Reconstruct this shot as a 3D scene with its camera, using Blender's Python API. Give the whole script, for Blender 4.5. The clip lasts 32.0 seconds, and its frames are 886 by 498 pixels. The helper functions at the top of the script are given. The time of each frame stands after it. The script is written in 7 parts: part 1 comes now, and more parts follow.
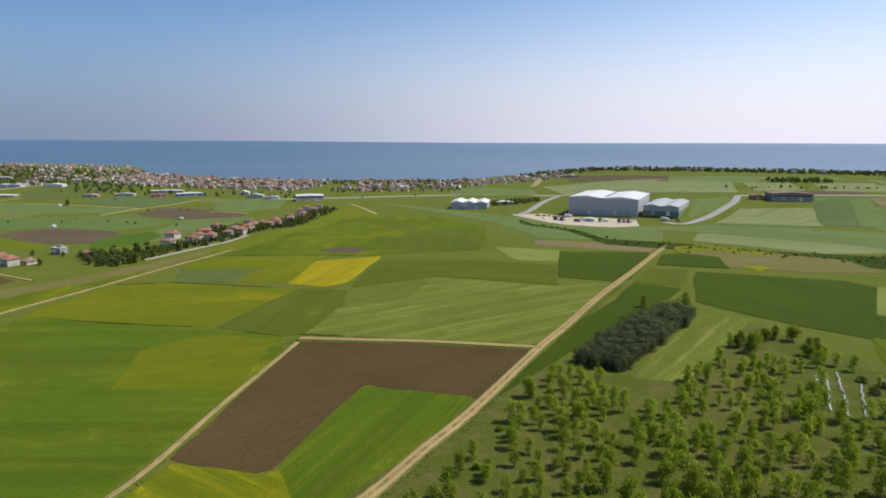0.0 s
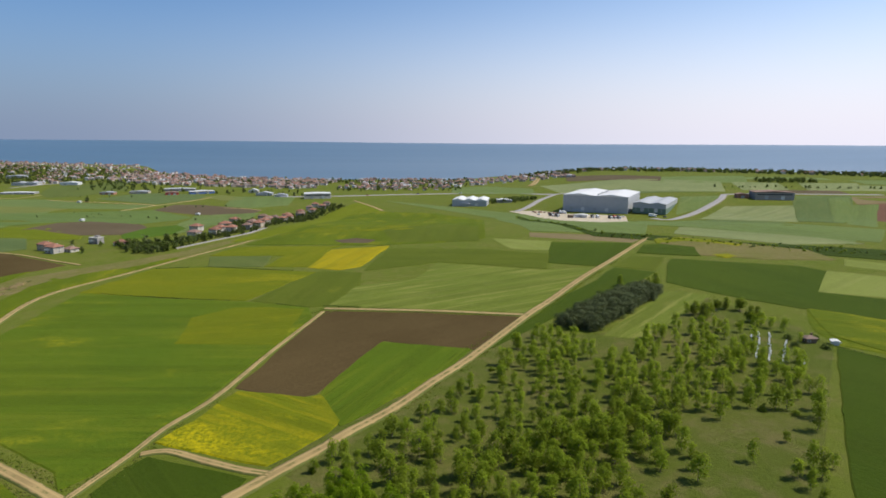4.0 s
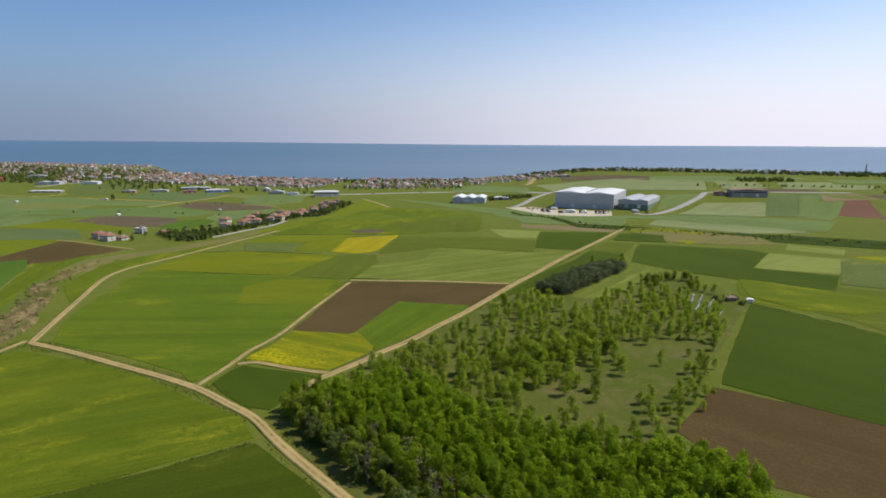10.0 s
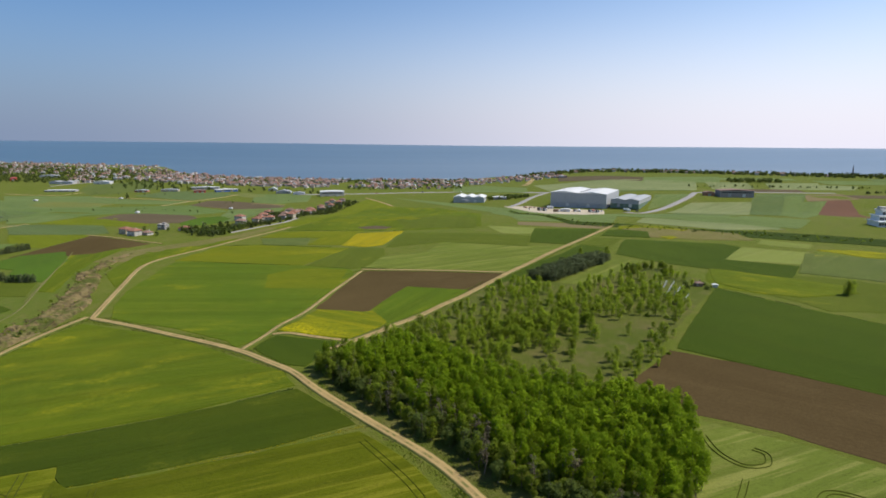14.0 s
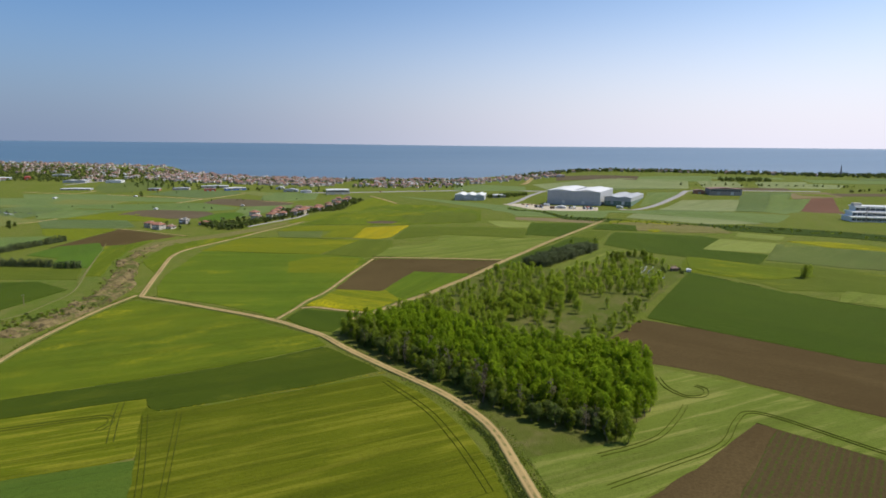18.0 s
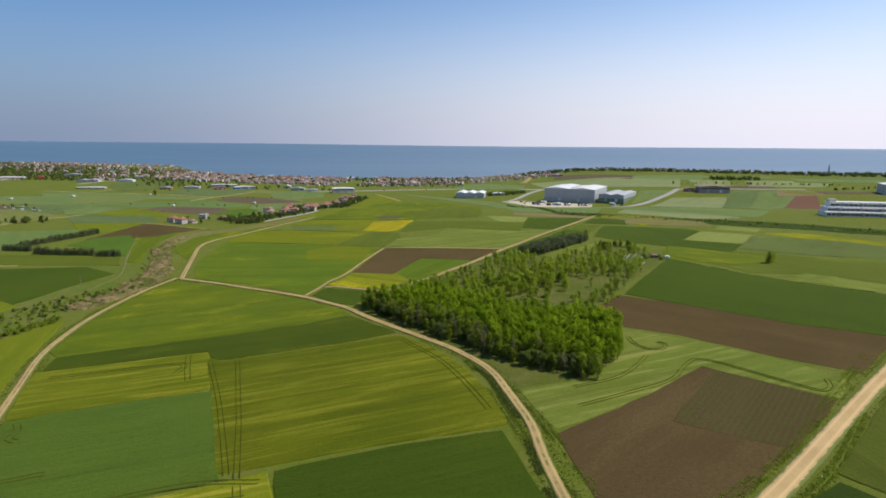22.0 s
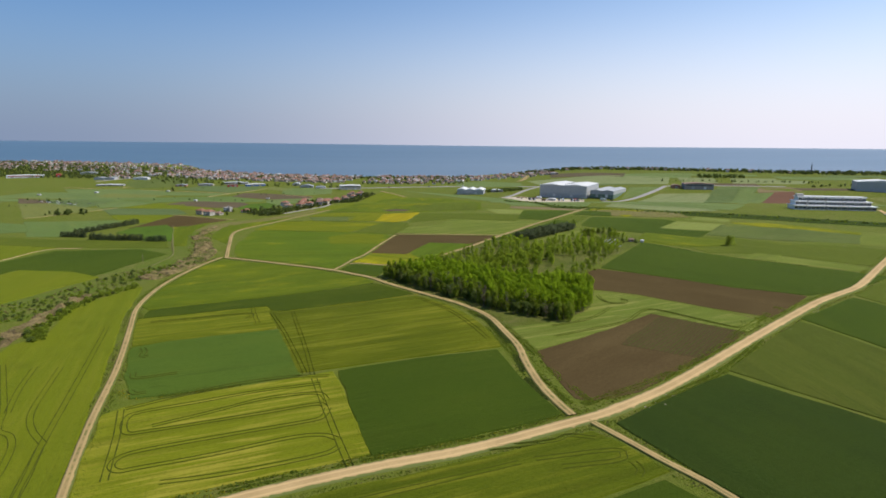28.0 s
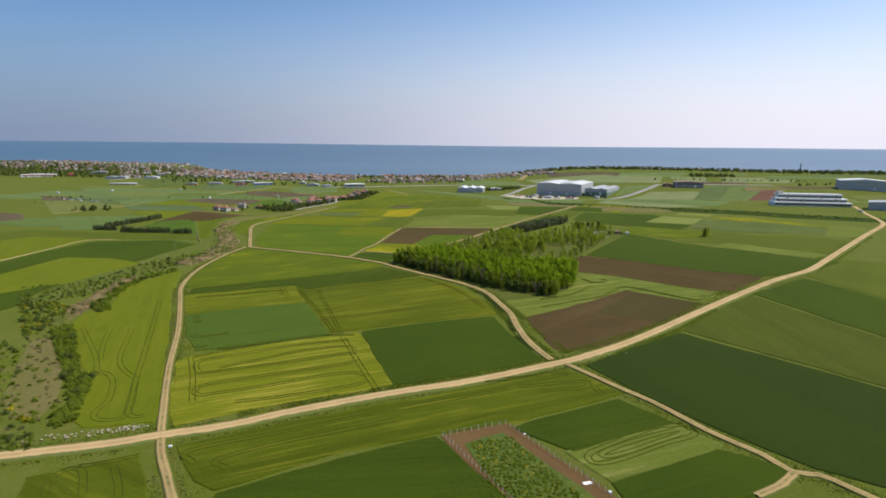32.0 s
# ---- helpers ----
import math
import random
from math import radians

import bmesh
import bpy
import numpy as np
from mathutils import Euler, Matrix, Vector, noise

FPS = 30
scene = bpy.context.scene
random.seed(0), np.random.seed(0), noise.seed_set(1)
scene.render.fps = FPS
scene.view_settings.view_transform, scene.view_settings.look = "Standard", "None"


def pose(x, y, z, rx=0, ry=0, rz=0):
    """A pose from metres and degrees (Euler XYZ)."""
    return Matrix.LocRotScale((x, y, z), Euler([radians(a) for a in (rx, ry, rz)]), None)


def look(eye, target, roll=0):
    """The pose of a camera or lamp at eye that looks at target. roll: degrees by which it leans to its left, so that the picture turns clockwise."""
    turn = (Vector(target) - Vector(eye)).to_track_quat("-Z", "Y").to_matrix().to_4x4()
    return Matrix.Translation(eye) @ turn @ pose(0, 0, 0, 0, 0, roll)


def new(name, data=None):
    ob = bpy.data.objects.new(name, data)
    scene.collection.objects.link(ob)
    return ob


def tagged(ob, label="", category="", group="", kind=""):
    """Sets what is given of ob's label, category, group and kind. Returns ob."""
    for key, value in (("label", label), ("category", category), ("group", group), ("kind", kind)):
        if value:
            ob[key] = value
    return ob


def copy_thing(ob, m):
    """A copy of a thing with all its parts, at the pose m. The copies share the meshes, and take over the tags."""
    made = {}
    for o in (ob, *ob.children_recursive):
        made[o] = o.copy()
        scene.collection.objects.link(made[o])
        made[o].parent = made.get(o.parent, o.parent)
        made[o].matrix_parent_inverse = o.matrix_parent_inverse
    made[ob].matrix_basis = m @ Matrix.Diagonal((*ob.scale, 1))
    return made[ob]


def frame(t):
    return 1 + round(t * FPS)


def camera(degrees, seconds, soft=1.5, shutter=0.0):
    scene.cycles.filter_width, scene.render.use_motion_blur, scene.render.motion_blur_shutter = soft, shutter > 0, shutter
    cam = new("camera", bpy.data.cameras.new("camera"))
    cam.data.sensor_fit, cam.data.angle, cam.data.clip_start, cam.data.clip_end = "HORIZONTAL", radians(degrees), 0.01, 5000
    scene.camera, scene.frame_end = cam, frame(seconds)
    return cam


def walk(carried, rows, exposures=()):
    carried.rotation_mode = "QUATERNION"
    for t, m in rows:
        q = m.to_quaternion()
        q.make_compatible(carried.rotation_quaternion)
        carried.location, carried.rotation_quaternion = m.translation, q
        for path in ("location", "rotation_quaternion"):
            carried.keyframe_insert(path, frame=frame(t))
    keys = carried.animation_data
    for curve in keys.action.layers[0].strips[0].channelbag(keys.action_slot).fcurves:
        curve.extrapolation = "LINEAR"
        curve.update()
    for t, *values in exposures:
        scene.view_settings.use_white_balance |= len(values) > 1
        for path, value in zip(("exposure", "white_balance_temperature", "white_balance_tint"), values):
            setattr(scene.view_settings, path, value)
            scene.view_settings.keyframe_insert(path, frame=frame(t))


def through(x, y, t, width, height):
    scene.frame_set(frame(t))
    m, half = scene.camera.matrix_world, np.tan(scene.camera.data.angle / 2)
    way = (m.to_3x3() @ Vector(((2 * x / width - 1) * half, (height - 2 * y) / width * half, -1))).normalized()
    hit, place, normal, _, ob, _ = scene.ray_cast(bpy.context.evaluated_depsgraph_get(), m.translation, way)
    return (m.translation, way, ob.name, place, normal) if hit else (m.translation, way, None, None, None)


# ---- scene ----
cam = camera(73.74, 32.0, soft=1.7)
# seconds, place, then heading to the left, tilt up and lean in degrees
ROWS = [
    (0, 0.00, 0.00, 75.00, 5.242, -10.483, 0.236),
    (1, 0.77, -10.23, 75.12, 5.316, -10.453, 0.244),
    (2, 1.53, -20.81, 75.15, 5.325, -10.449, 0.276),
    (3, 2.06, -31.26, 75.13, 5.344, -10.437, 0.351),
    (6, 3.89, -63.80, 74.94, 5.242, -10.368, 0.445),
    (7, 4.71, -74.52, 75.06, 5.294, -10.373, 0.445),
    (8, 5.49, -85.10, 75.49, 5.313, -10.317, 0.468),
    (9, 6.04, -95.78, 75.99, 5.313, -10.302, 0.453),
    (10, 6.56, -106.08, 76.44, 5.295, -10.319, 0.413),
    (11, 7.19, -116.20, 77.00, 5.291, -10.343, 0.414),
    (12, 7.83, -125.92, 77.73, 5.309, -10.237, 0.437),
    (13, 8.52, -135.41, 78.15, 5.297, -10.239, 0.450),
    (14, 9.03, -145.18, 78.27, 5.322, -10.248, 0.512),
    (17, 10.41, -175.25, 78.42, 5.308, -10.207, 0.533),
    (18, 10.65, -185.51, 78.42, 5.353, -10.229, 0.537),
    (19, 11.05, -196.08, 78.40, 5.380, -10.220, 0.513),
    (20, 11.42, -206.77, 78.40, 5.356, -10.196, 0.503),
    (21, 11.63, -217.49, 78.37, 5.354, -10.207, 0.509),
    (22, 11.79, -228.15, 78.32, 5.352, -10.200, 0.513),
    (23, 11.90, -238.76, 78.28, 5.340, -10.230, 0.510),
    (24, 12.11, -249.43, 78.22, 5.294, -10.210, 0.510),
    (25, 12.21, -260.06, 78.12, 5.275, -10.191, 0.510),
    (28, 13.08, -291.87, 78.04, 5.272, -10.222, 0.542),
    (29, 13.31, -302.79, 78.16, 5.241, -10.203, 0.554),
    (30, 13.74, -314.05, 78.29, 5.226, -10.212, 0.551),
    (31, 14.50, -325.39, 78.38, 5.231, -10.199, 0.550),
    (32, 15.18, -336.80, 78.42, 5.277, -10.217, 0.558),
]
PATH = [(t, pose(x, y, z, 90 + tilt, 0, turn) @ pose(0, 0, 0, 0, 0, lean)) for t, x, y, z, turn, tilt, lean in ROWS]
walk(cam, PATH)

# ---- light ----
SUN_AZ, SUN_EL = radians(82), radians(56)   # clockwise from +y, and up
SUN_WAY = Vector((math.sin(SUN_AZ) * math.cos(SUN_EL), math.cos(SUN_AZ) * math.cos(SUN_EL), math.sin(SUN_EL)))
world = bpy.data.worlds.new("daylight")
scene.world = world
world.use_nodes = True
wn = world.node_tree
wn.nodes.clear()
sky = wn.nodes.new("ShaderNodeTexSky")
sky.sky_type = "NISHITA"
sky.sun_disc = False
sky.sun_elevation, sky.sun_rotation = SUN_EL, SUN_AZ
sky.altitude, sky.air_density, sky.dust_density, sky.ozone_density = 100, 1.0, 0.1, 3.0
wbg = wn.nodes.new("ShaderNodeBackground")
wbg.inputs["Strength"].default_value = 0.085
wout = wn.nodes.new("ShaderNodeOutputWorld")
# hazy air low over the sea, brighter on the sun's side
way = wn.nodes.new("ShaderNodeTexCoord")
dot = wn.nodes.new("ShaderNodeVectorMath")
dot.operation = "DOT_PRODUCT"
dot.inputs[1].default_value = (math.sin(SUN_AZ), math.cos(SUN_AZ), 0)
side = wn.nodes.new("ShaderNodeMapRange")
side.interpolation_type = "SMOOTHSTEP"
side.inputs["From Min"].default_value, side.inputs["From Max"].default_value = -0.6, 0.66
haze = wn.nodes.new("ShaderNodeMix")
haze.data_type = "RGBA"
haze.inputs[6].default_value, haze.inputs[7].default_value = (2.5, 3.2, 4.7, 1), (9.2, 9.0, 10.3, 1)
high = wn.nodes.new("ShaderNodeSeparateXYZ")
thin = wn.nodes.new("ShaderNodeMapRange")
thin.interpolation_type = "SMOOTHSTEP"
thin.inputs["From Min"].default_value, thin.inputs["From Max"].default_value = -0.01, 0.25
thin.inputs["To Min"].default_value, thin.inputs["To Max"].default_value = 1.0, 0.0
air = wn.nodes.new("ShaderNodeMix")
air.data_type = "RGBA"
wn.links.new(way.outputs["Generated"], dot.inputs[0])
wn.links.new(way.outputs["Generated"], high.inputs[0])
wn.links.new(dot.outputs["Value"], side.inputs["Value"])
wn.links.new(side.outputs[0], haze.inputs[0])
wn.links.new(high.outputs[2], thin.inputs["Value"])
wn.links.new(thin.outputs[0], air.inputs[0])
deep = wn.nodes.new("ShaderNodeMix")
deep.data_type, deep.blend_type = "RGBA", "MULTIPLY"
deep.inputs[0].default_value = 1.0
glare = wn.nodes.new("ShaderNodeMix")
glare.data_type = "RGBA"
glare.inputs[6].default_value, glare.inputs[7].default_value = (0.72, 0.95, 1.18, 1), (1.75, 1.62, 1.62, 1)
wn.links.new(side.outputs[0], glare.inputs[0])
wn.links.new(glare.outputs[2], deep.inputs[7])
wn.links.new(sky.outputs[0], deep.inputs[6])
wn.links.new(deep.outputs[2], air.inputs[6])
wn.links.new(haze.outputs[2], air.inputs[7])
wn.links.new(air.outputs[2], wbg.inputs[0])
wn.links.new(wbg.outputs[0], wout.inputs[0])
sun = new("sun", bpy.data.lights.new("sun", "SUN"))
sun.data.energy, sun.data.angle, sun.data.color = 4.5, radians(0.55), (1.0, 0.93, 0.80)
sun.matrix_world = look(SUN_WAY * 500, (0, 0, 0))
scene.view_settings.exposure = 0.15

# ---- materials ----
MATS = {}


class Nodes:
    """A small builder for node materials."""

    def __init__(self, name, rough=0.9, spec=0.2, metal=0.0, haze_sheen=0.0):
        self.mat = bpy.data.materials.new(name)
        self.mat.use_nodes = True
        self.t = self.mat.node_tree
        self.bsdf = self.t.nodes["Principled BSDF"]
        self.bsdf.inputs["Roughness"].default_value = rough
        self.bsdf.inputs["Specular IOR Level"].default_value = spec
        self.bsdf.inputs["Metallic"].default_value = metal
        self.bsdf.inputs["Sheen Weight"].default_value = haze_sheen      # downy gloss of leaf blades at a low angle, raised to imitate distance haze
        # far surfaces get a paler, bluer sheen tint in place of hazy air
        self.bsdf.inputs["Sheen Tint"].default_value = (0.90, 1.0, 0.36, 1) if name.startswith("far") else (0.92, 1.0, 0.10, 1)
        self.bsdf.inputs["Sheen Roughness"].default_value = 0.4
        self.coord = self.t.nodes.new("ShaderNodeTexCoord")
        MATS[name] = self.mat

    def put(self, socket, value):
        if isinstance(value, bpy.types.NodeSocket):
            self.t.links.new(value, socket)
        else:
            socket.default_value = value

    def turned(self, degrees=0, stretch=(1, 1, 1), source="Object"):
        m = self.t.nodes.new("ShaderNodeMapping")
        m.vector_type = "TEXTURE"
        m.inputs["Rotation"].default_value = (0, 0, radians(degrees))
        m.inputs["Scale"].default_value = [1 / s for s in stretch]
        self.t.links.new(self.coord.outputs[source], m.inputs["Vector"])
        return m.outputs[0]

    def noise(self, scale, detail=4, rough=0.55, vec=None, distort=0.0):
        n = self.t.nodes.new("ShaderNodeTexNoise")
        n.inputs["Scale"].default_value, n.inputs["Detail"].default_value = scale, detail
        n.inputs["Roughness"].default_value, n.inputs["Distortion"].default_value = rough, distort
        self.t.links.new(vec or self.coord.outputs["Object"], n.inputs["Vector"])
        return n.outputs["Fac"]

    def bands(self, scale, vec, distort=1.0, dscale=0.3, detail=2):
        n = self.t.nodes.new("ShaderNodeTexWave")
        n.wave_type, n.bands_direction, n.wave_profile = "BANDS", "X", "SIN"
        n.inputs["Scale"].default_value, n.inputs["Distortion"].default_value = scale, distort
        n.inputs["Detail"].default_value, n.inputs["Detail Scale"].default_value = detail, dscale
        self.t.links.new(vec, n.inputs["Vector"])
        return n.outputs["Fac"]

    def ramp(self, fac, low, high, a=0.0, b=1.0):
        n = self.t.nodes.new("ShaderNodeMapRange")
        n.interpolation_type = "SMOOTHSTEP"
        for k, v in (("Value", fac), ("From Min", low), ("From Max", high), ("To Min", a), ("To Max", b)):
            self.put(n.inputs[k], v)
        return n.outputs[0]

    def mix(self, fac, a, b, how="MIX"):
        n = self.t.nodes.new("ShaderNodeMix")
        n.data_type, n.blend_type = "RGBA", how
        for k, v in ((0, fac), (6, a), (7, b)):
            self.put(n.inputs[k], (*v, 1) if isinstance(v, tuple) and len(v) == 3 else v)
        return n.outputs[2]

    def math(self, how, a, b):
        n = self.t.nodes.new("ShaderNodeMath")
        n.operation = how
        self.put(n.inputs[0], a)
        self.put(n.inputs[1], b)
        return n.outputs[0]

    def random(self):
        return self.t.nodes.new("ShaderNodeObjectInfo").outputs["Random"]

    def island(self):
        return self.t.nodes.new("ShaderNodeNewGeometry").outputs["Random Per Island"]

    def done(self, colour, bump=None, depth=0.1, far=1.0):
        self.put(self.bsdf.inputs["Base Color"], (*colour, 1) if isinstance(colour, tuple) else colour)
        if bump is not None:
            n = self.t.nodes.new("ShaderNodeBump")
            n.inputs["Strength"].default_value, n.inputs["Distance"].default_value = far, depth
            self.t.links.new(bump, n.inputs["Height"])
            self.t.links.new(n.outputs[0], self.bsdf.inputs["Normal"])
        return self.mat


def crop(name, a, b, c, turn=30, stripes=0.25, pitch=6.0, weeds=0.0, weed=(0.42, 0.36, 0.03), patches=0.5):
    """A cereal crop: a and b at the scale of the field, c in the drill stripes, weeds in flower on top."""
    a, b, c = (tuple(v * 0.86 for v in tone) for tone in (a, b, c))
    # stronger sheen on the far crops, as haze would lighten them
    n = Nodes(name, 0.95, 0.06, haze_sheen=0.22 if name.startswith("far") else 0.12)
    far = n.noise(0.014, 3, 0.5)
    along = n.turned(0, (1, 0.06, 1), "UV")
    mid = n.noise(0.09, 5, 0.6, n.turned(0, (1, 0.4, 1), "UV"))
    streak = n.noise(1.2 / pitch, 3, 0.6, along, 0.3)
    thin = n.noise(4.0 / pitch, 2, 0.5, n.turned(0, (1, 0.025, 1), "UV"))
    fine = n.noise(1.3, 5, 0.75)
    col = n.mix(n.ramp(far, 0.35, 0.65), a, b)
    col = n.mix(n.ramp(mid, 0.5, 0.78, 0, patches), col, c)
    rows = n.math("MULTIPLY", n.ramp(streak, 0.48, 0.62), n.ramp(n.noise(0.02, 3), 0.35, 0.6, 0.3, 1.0))
    col = n.mix(n.math("MULTIPLY", rows, stripes), col, c)
    col = n.mix(n.ramp(thin, 0.55, 0.75, 0, 0.4 * stripes), col, tuple(v * 0.55 for v in a))
    # drill gaps, sown strips of another strength, and thin patches
    gaps = n.math("MULTIPLY", n.ramp(n.noise(9.0 / pitch, 2, 0.5, n.turned(0, (1, 0.012, 1), "UV")), 0.60, 0.70), n.ramp(n.noise(0.03, 3, 0.6), 0.42, 0.6))
    col = n.mix(n.math("MULTIPLY", gaps, min(0.75, 0.3 + 0.6 * stripes)), col, tuple(v * 0.5 for v in a))
    strips = n.ramp(n.noise(0.42 / pitch, 1, 0.4, n.turned(0, (1, 0.008, 1), "UV")), 0.52, 0.60, 0, 0.5 * stripes)
    col = n.mix(strips, col, tuple(v * 0.66 for v in a))
    col = n.mix(n.ramp(n.noise(0.055, 6, 0.7), 0.52, 0.75, 0, 0.45), col, tuple(v * 0.66 for v in b))
    if weeds:
        spots = n.ramp(n.noise(0.035, 6, 0.7, n.turned(8, (1, 0.4, 1), "UV")), 0.62 - 0.2 * weeds, 0.80 - 0.15 * weeds)
        spots = n.math("MULTIPLY", spots, n.ramp(n.noise(0.7, 5, 0.75), 0.35, 0.65))
        col = n.mix(n.math("MULTIPLY", spots, 0.7), col, weed)
    grain = n.ramp(fine, 0.2, 0.8, 0.6, 1.4)
    col = n.mix(1.0, col, n.mix(grain, (0, 0, 0), (1, 1, 1)), "MULTIPLY")
    n.done(col, n.math("ADD", fine, n.math("MULTIPLY", thin, 0.6)), 0.3, 0.6)


crop("crop_mid", (0.0940, 0.1280, 0.0052), (0.0740, 0.1100, 0.0059), (0.1360, 0.1520, 0.0084), 35, 0.6, 5, 0.55, (0.36, 0.31, 0.014), 0.7)
crop("crop_wheat", (0.074, 0.122, 0.007), (0.086, 0.128, 0.007), (0.118, 0.150, 0.010), 35, 0.7, 5, 0.5, (0.32, 0.29, 0.012), 0.8)
crop("crop_green", (0.066, 0.130, 0.012), (0.056, 0.110, 0.012), (0.088, 0.140, 0.015), 20, 0.25, 6, 0.0)
crop("crop_dark", (0.0350, 0.0620, 0.0039), (0.0440, 0.0720, 0.0046), (0.0560, 0.0790, 0.0065), 60, 0.35, 6, 0.0)
crop("crop_weedy", (0.0350, 0.0570, 0.0033), (0.0450, 0.0670, 0.0039), (0.0630, 0.0800, 0.0052), 60, 0.4, 5, 0.55, (0.150, 0.160, 0.014))
crop("crop_deep", (0.020, 0.039, 0.005), (0.026, 0.046, 0.005), (0.032, 0.050, 0.006), 75, 0.3, 8, 0.0)
crop("crop_blue", (0.058, 0.102, 0.013), (0.067, 0.113, 0.013), (0.084, 0.123, 0.015), 65, 0.4, 7, 0.0)
crop("crop_light", (0.134, 0.168, 0.026), (0.115, 0.151, 0.022), (0.222, 0.230, 0.058), 62, 0.9, 3.5, 0.0)
crop("crop_pale", (0.189, 0.221, 0.052), (0.173, 0.205, 0.045), (0.238, 0.254, 0.076), 62, 0.5, 5, 0.0)
crop("crop_striped", (0.0950, 0.1170, 0.0039), (0.1120, 0.1340, 0.0059), (0.2100, 0.2070, 0.0156), 64, 1.0, 3.0, 0.1)
crop("crop_patchy", (0.070, 0.088, 0.003), (0.104, 0.120, 0.005), (0.190, 0.188, 0.015), 64, 0.75, 3.4, 0.1, patches=0.45)
crop("crop_south", (0.0710, 0.0950, 0.0039), (0.0860, 0.1080, 0.0052), (0.1510, 0.1570, 0.0111), 64, 0.9, 3.0, 0.05)
crop("crop_straw", (0.1419, 0.1639, 0.0072), (0.1639, 0.1826, 0.0086), (0.2937, 0.2662, 0.0321), 64, 0.9, 2.4, 0.05)
crop("crop_lime", (0.1320, 0.1560, 0.0065), (0.1160, 0.1440, 0.0065), (0.1700, 0.1780, 0.0130), 64, 0.4, 4, 0.1)
crop("crop_olive", (0.076, 0.101, 0.010), (0.090, 0.114, 0.011), (0.112, 0.125, 0.017), 25, 0.4, 5, 0.1)
crop("crop_mute", (0.058, 0.078, 0.009), (0.068, 0.086, 0.010), (0.086, 0.098, 0.014), 25, 0.5, 5, 0.15)
# crop_dull and the far crops: distance haze painted in, paler and greyer
crop("crop_dull", (0.098, 0.126, 0.032), (0.082, 0.110, 0.030), (0.130, 0.142, 0.048), 15, 0.5, 6, 0.1)
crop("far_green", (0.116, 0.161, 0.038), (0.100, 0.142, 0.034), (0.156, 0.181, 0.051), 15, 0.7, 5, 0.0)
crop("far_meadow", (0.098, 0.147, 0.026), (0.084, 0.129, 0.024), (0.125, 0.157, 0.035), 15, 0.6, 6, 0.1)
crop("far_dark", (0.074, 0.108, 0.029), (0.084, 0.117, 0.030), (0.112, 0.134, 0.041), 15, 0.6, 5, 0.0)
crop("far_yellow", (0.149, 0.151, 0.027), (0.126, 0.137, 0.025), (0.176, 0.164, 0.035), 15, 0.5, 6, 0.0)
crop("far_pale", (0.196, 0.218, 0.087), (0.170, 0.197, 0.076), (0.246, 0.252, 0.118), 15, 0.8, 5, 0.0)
crop("crop_yellow", (0.1350, 0.1500, 0.0046), (0.1120, 0.1380, 0.0052), (0.1720, 0.1640, 0.0059), 30, 0.3, 6, 0.6, (0.33, 0.27, 0.01))
crop("rape", (0.330, 0.265, 0.006), (0.270, 0.230, 0.008), (0.180, 0.185, 0.012), 28, 0.5, 5, 0.8, (0.46, 0.36, 0.006))
crop("rape_thin", (0.125, 0.152, 0.006), (0.155, 0.170, 0.007), (0.270, 0.235, 0.008), 28, 0.6, 5, 0.85, (0.52, 0.42, 0.005))


def soil(name, a, b, furrow=0.4, turn=60, pitch=2.5, plants=None):
    n = Nodes(name, 1.0, 0.02, haze_sheen=0.04)
    col = n.mix(n.ramp(n.noise(0.02, 4), 0.35, 0.65), a, b)
    col = n.mix(n.ramp(n.noise(0.05, 5, 0.65, n.turned(0, (1, 0.15, 1), "UV")), 0.45, 0.7, 0, 0.5), col, tuple(v * 1.3 for v in b))
    clods = n.noise(1.3, 6, 0.7)
    lines = n.bands(0.314 / pitch, n.turned(0, (1, 1, 1), "UV"), 1.0, 0.4)
    col = n.mix(n.ramp(clods, 0.3, 0.7, 0, 0.55), col, tuple(v * 0.62 for v in a))
    col = n.mix(n.math("MULTIPLY", lines, furrow * 0.5), col, tuple(v * 1.35 for v in b))
    if plants:
        row = n.math("MULTIPLY", n.ramp(lines, 0.55, 0.85), n.ramp(n.noise(0.8, 4, 0.7), 0.4, 0.6))
        col = n.mix(n.math("MULTIPLY", row, 0.85), col, plants)
    n.done(col, n.math("ADD", clods, n.math("MULTIPLY", lines, furrow)), 0.2, 0.8)


soil("soil", (0.070, 0.047, 0.021), (0.086, 0.060, 0.027), 0.10)
soil("soil_rows", (0.064, 0.045, 0.021), (0.074, 0.053, 0.025), 0.2, 62, 1.7, (0.045, 0.068, 0.010))
soil("soil_pale", (0.190, 0.150, 0.080), (0.155, 0.126, 0.066), 0.2, 20)
# greyer than the near soil: haze put into the colour
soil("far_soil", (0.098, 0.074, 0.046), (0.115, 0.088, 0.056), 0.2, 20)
soil("garden_soil", (0.165, 0.100, 0.045), (0.125, 0.076, 0.034), 0.05)
soil("soil_red", (0.150, 0.078, 0.056), (0.125, 0.068, 0.050), 0.2, 10)
soil("yard", (0.50, 0.44, 0.34), (0.42, 0.36, 0.28), 0.1, 10)


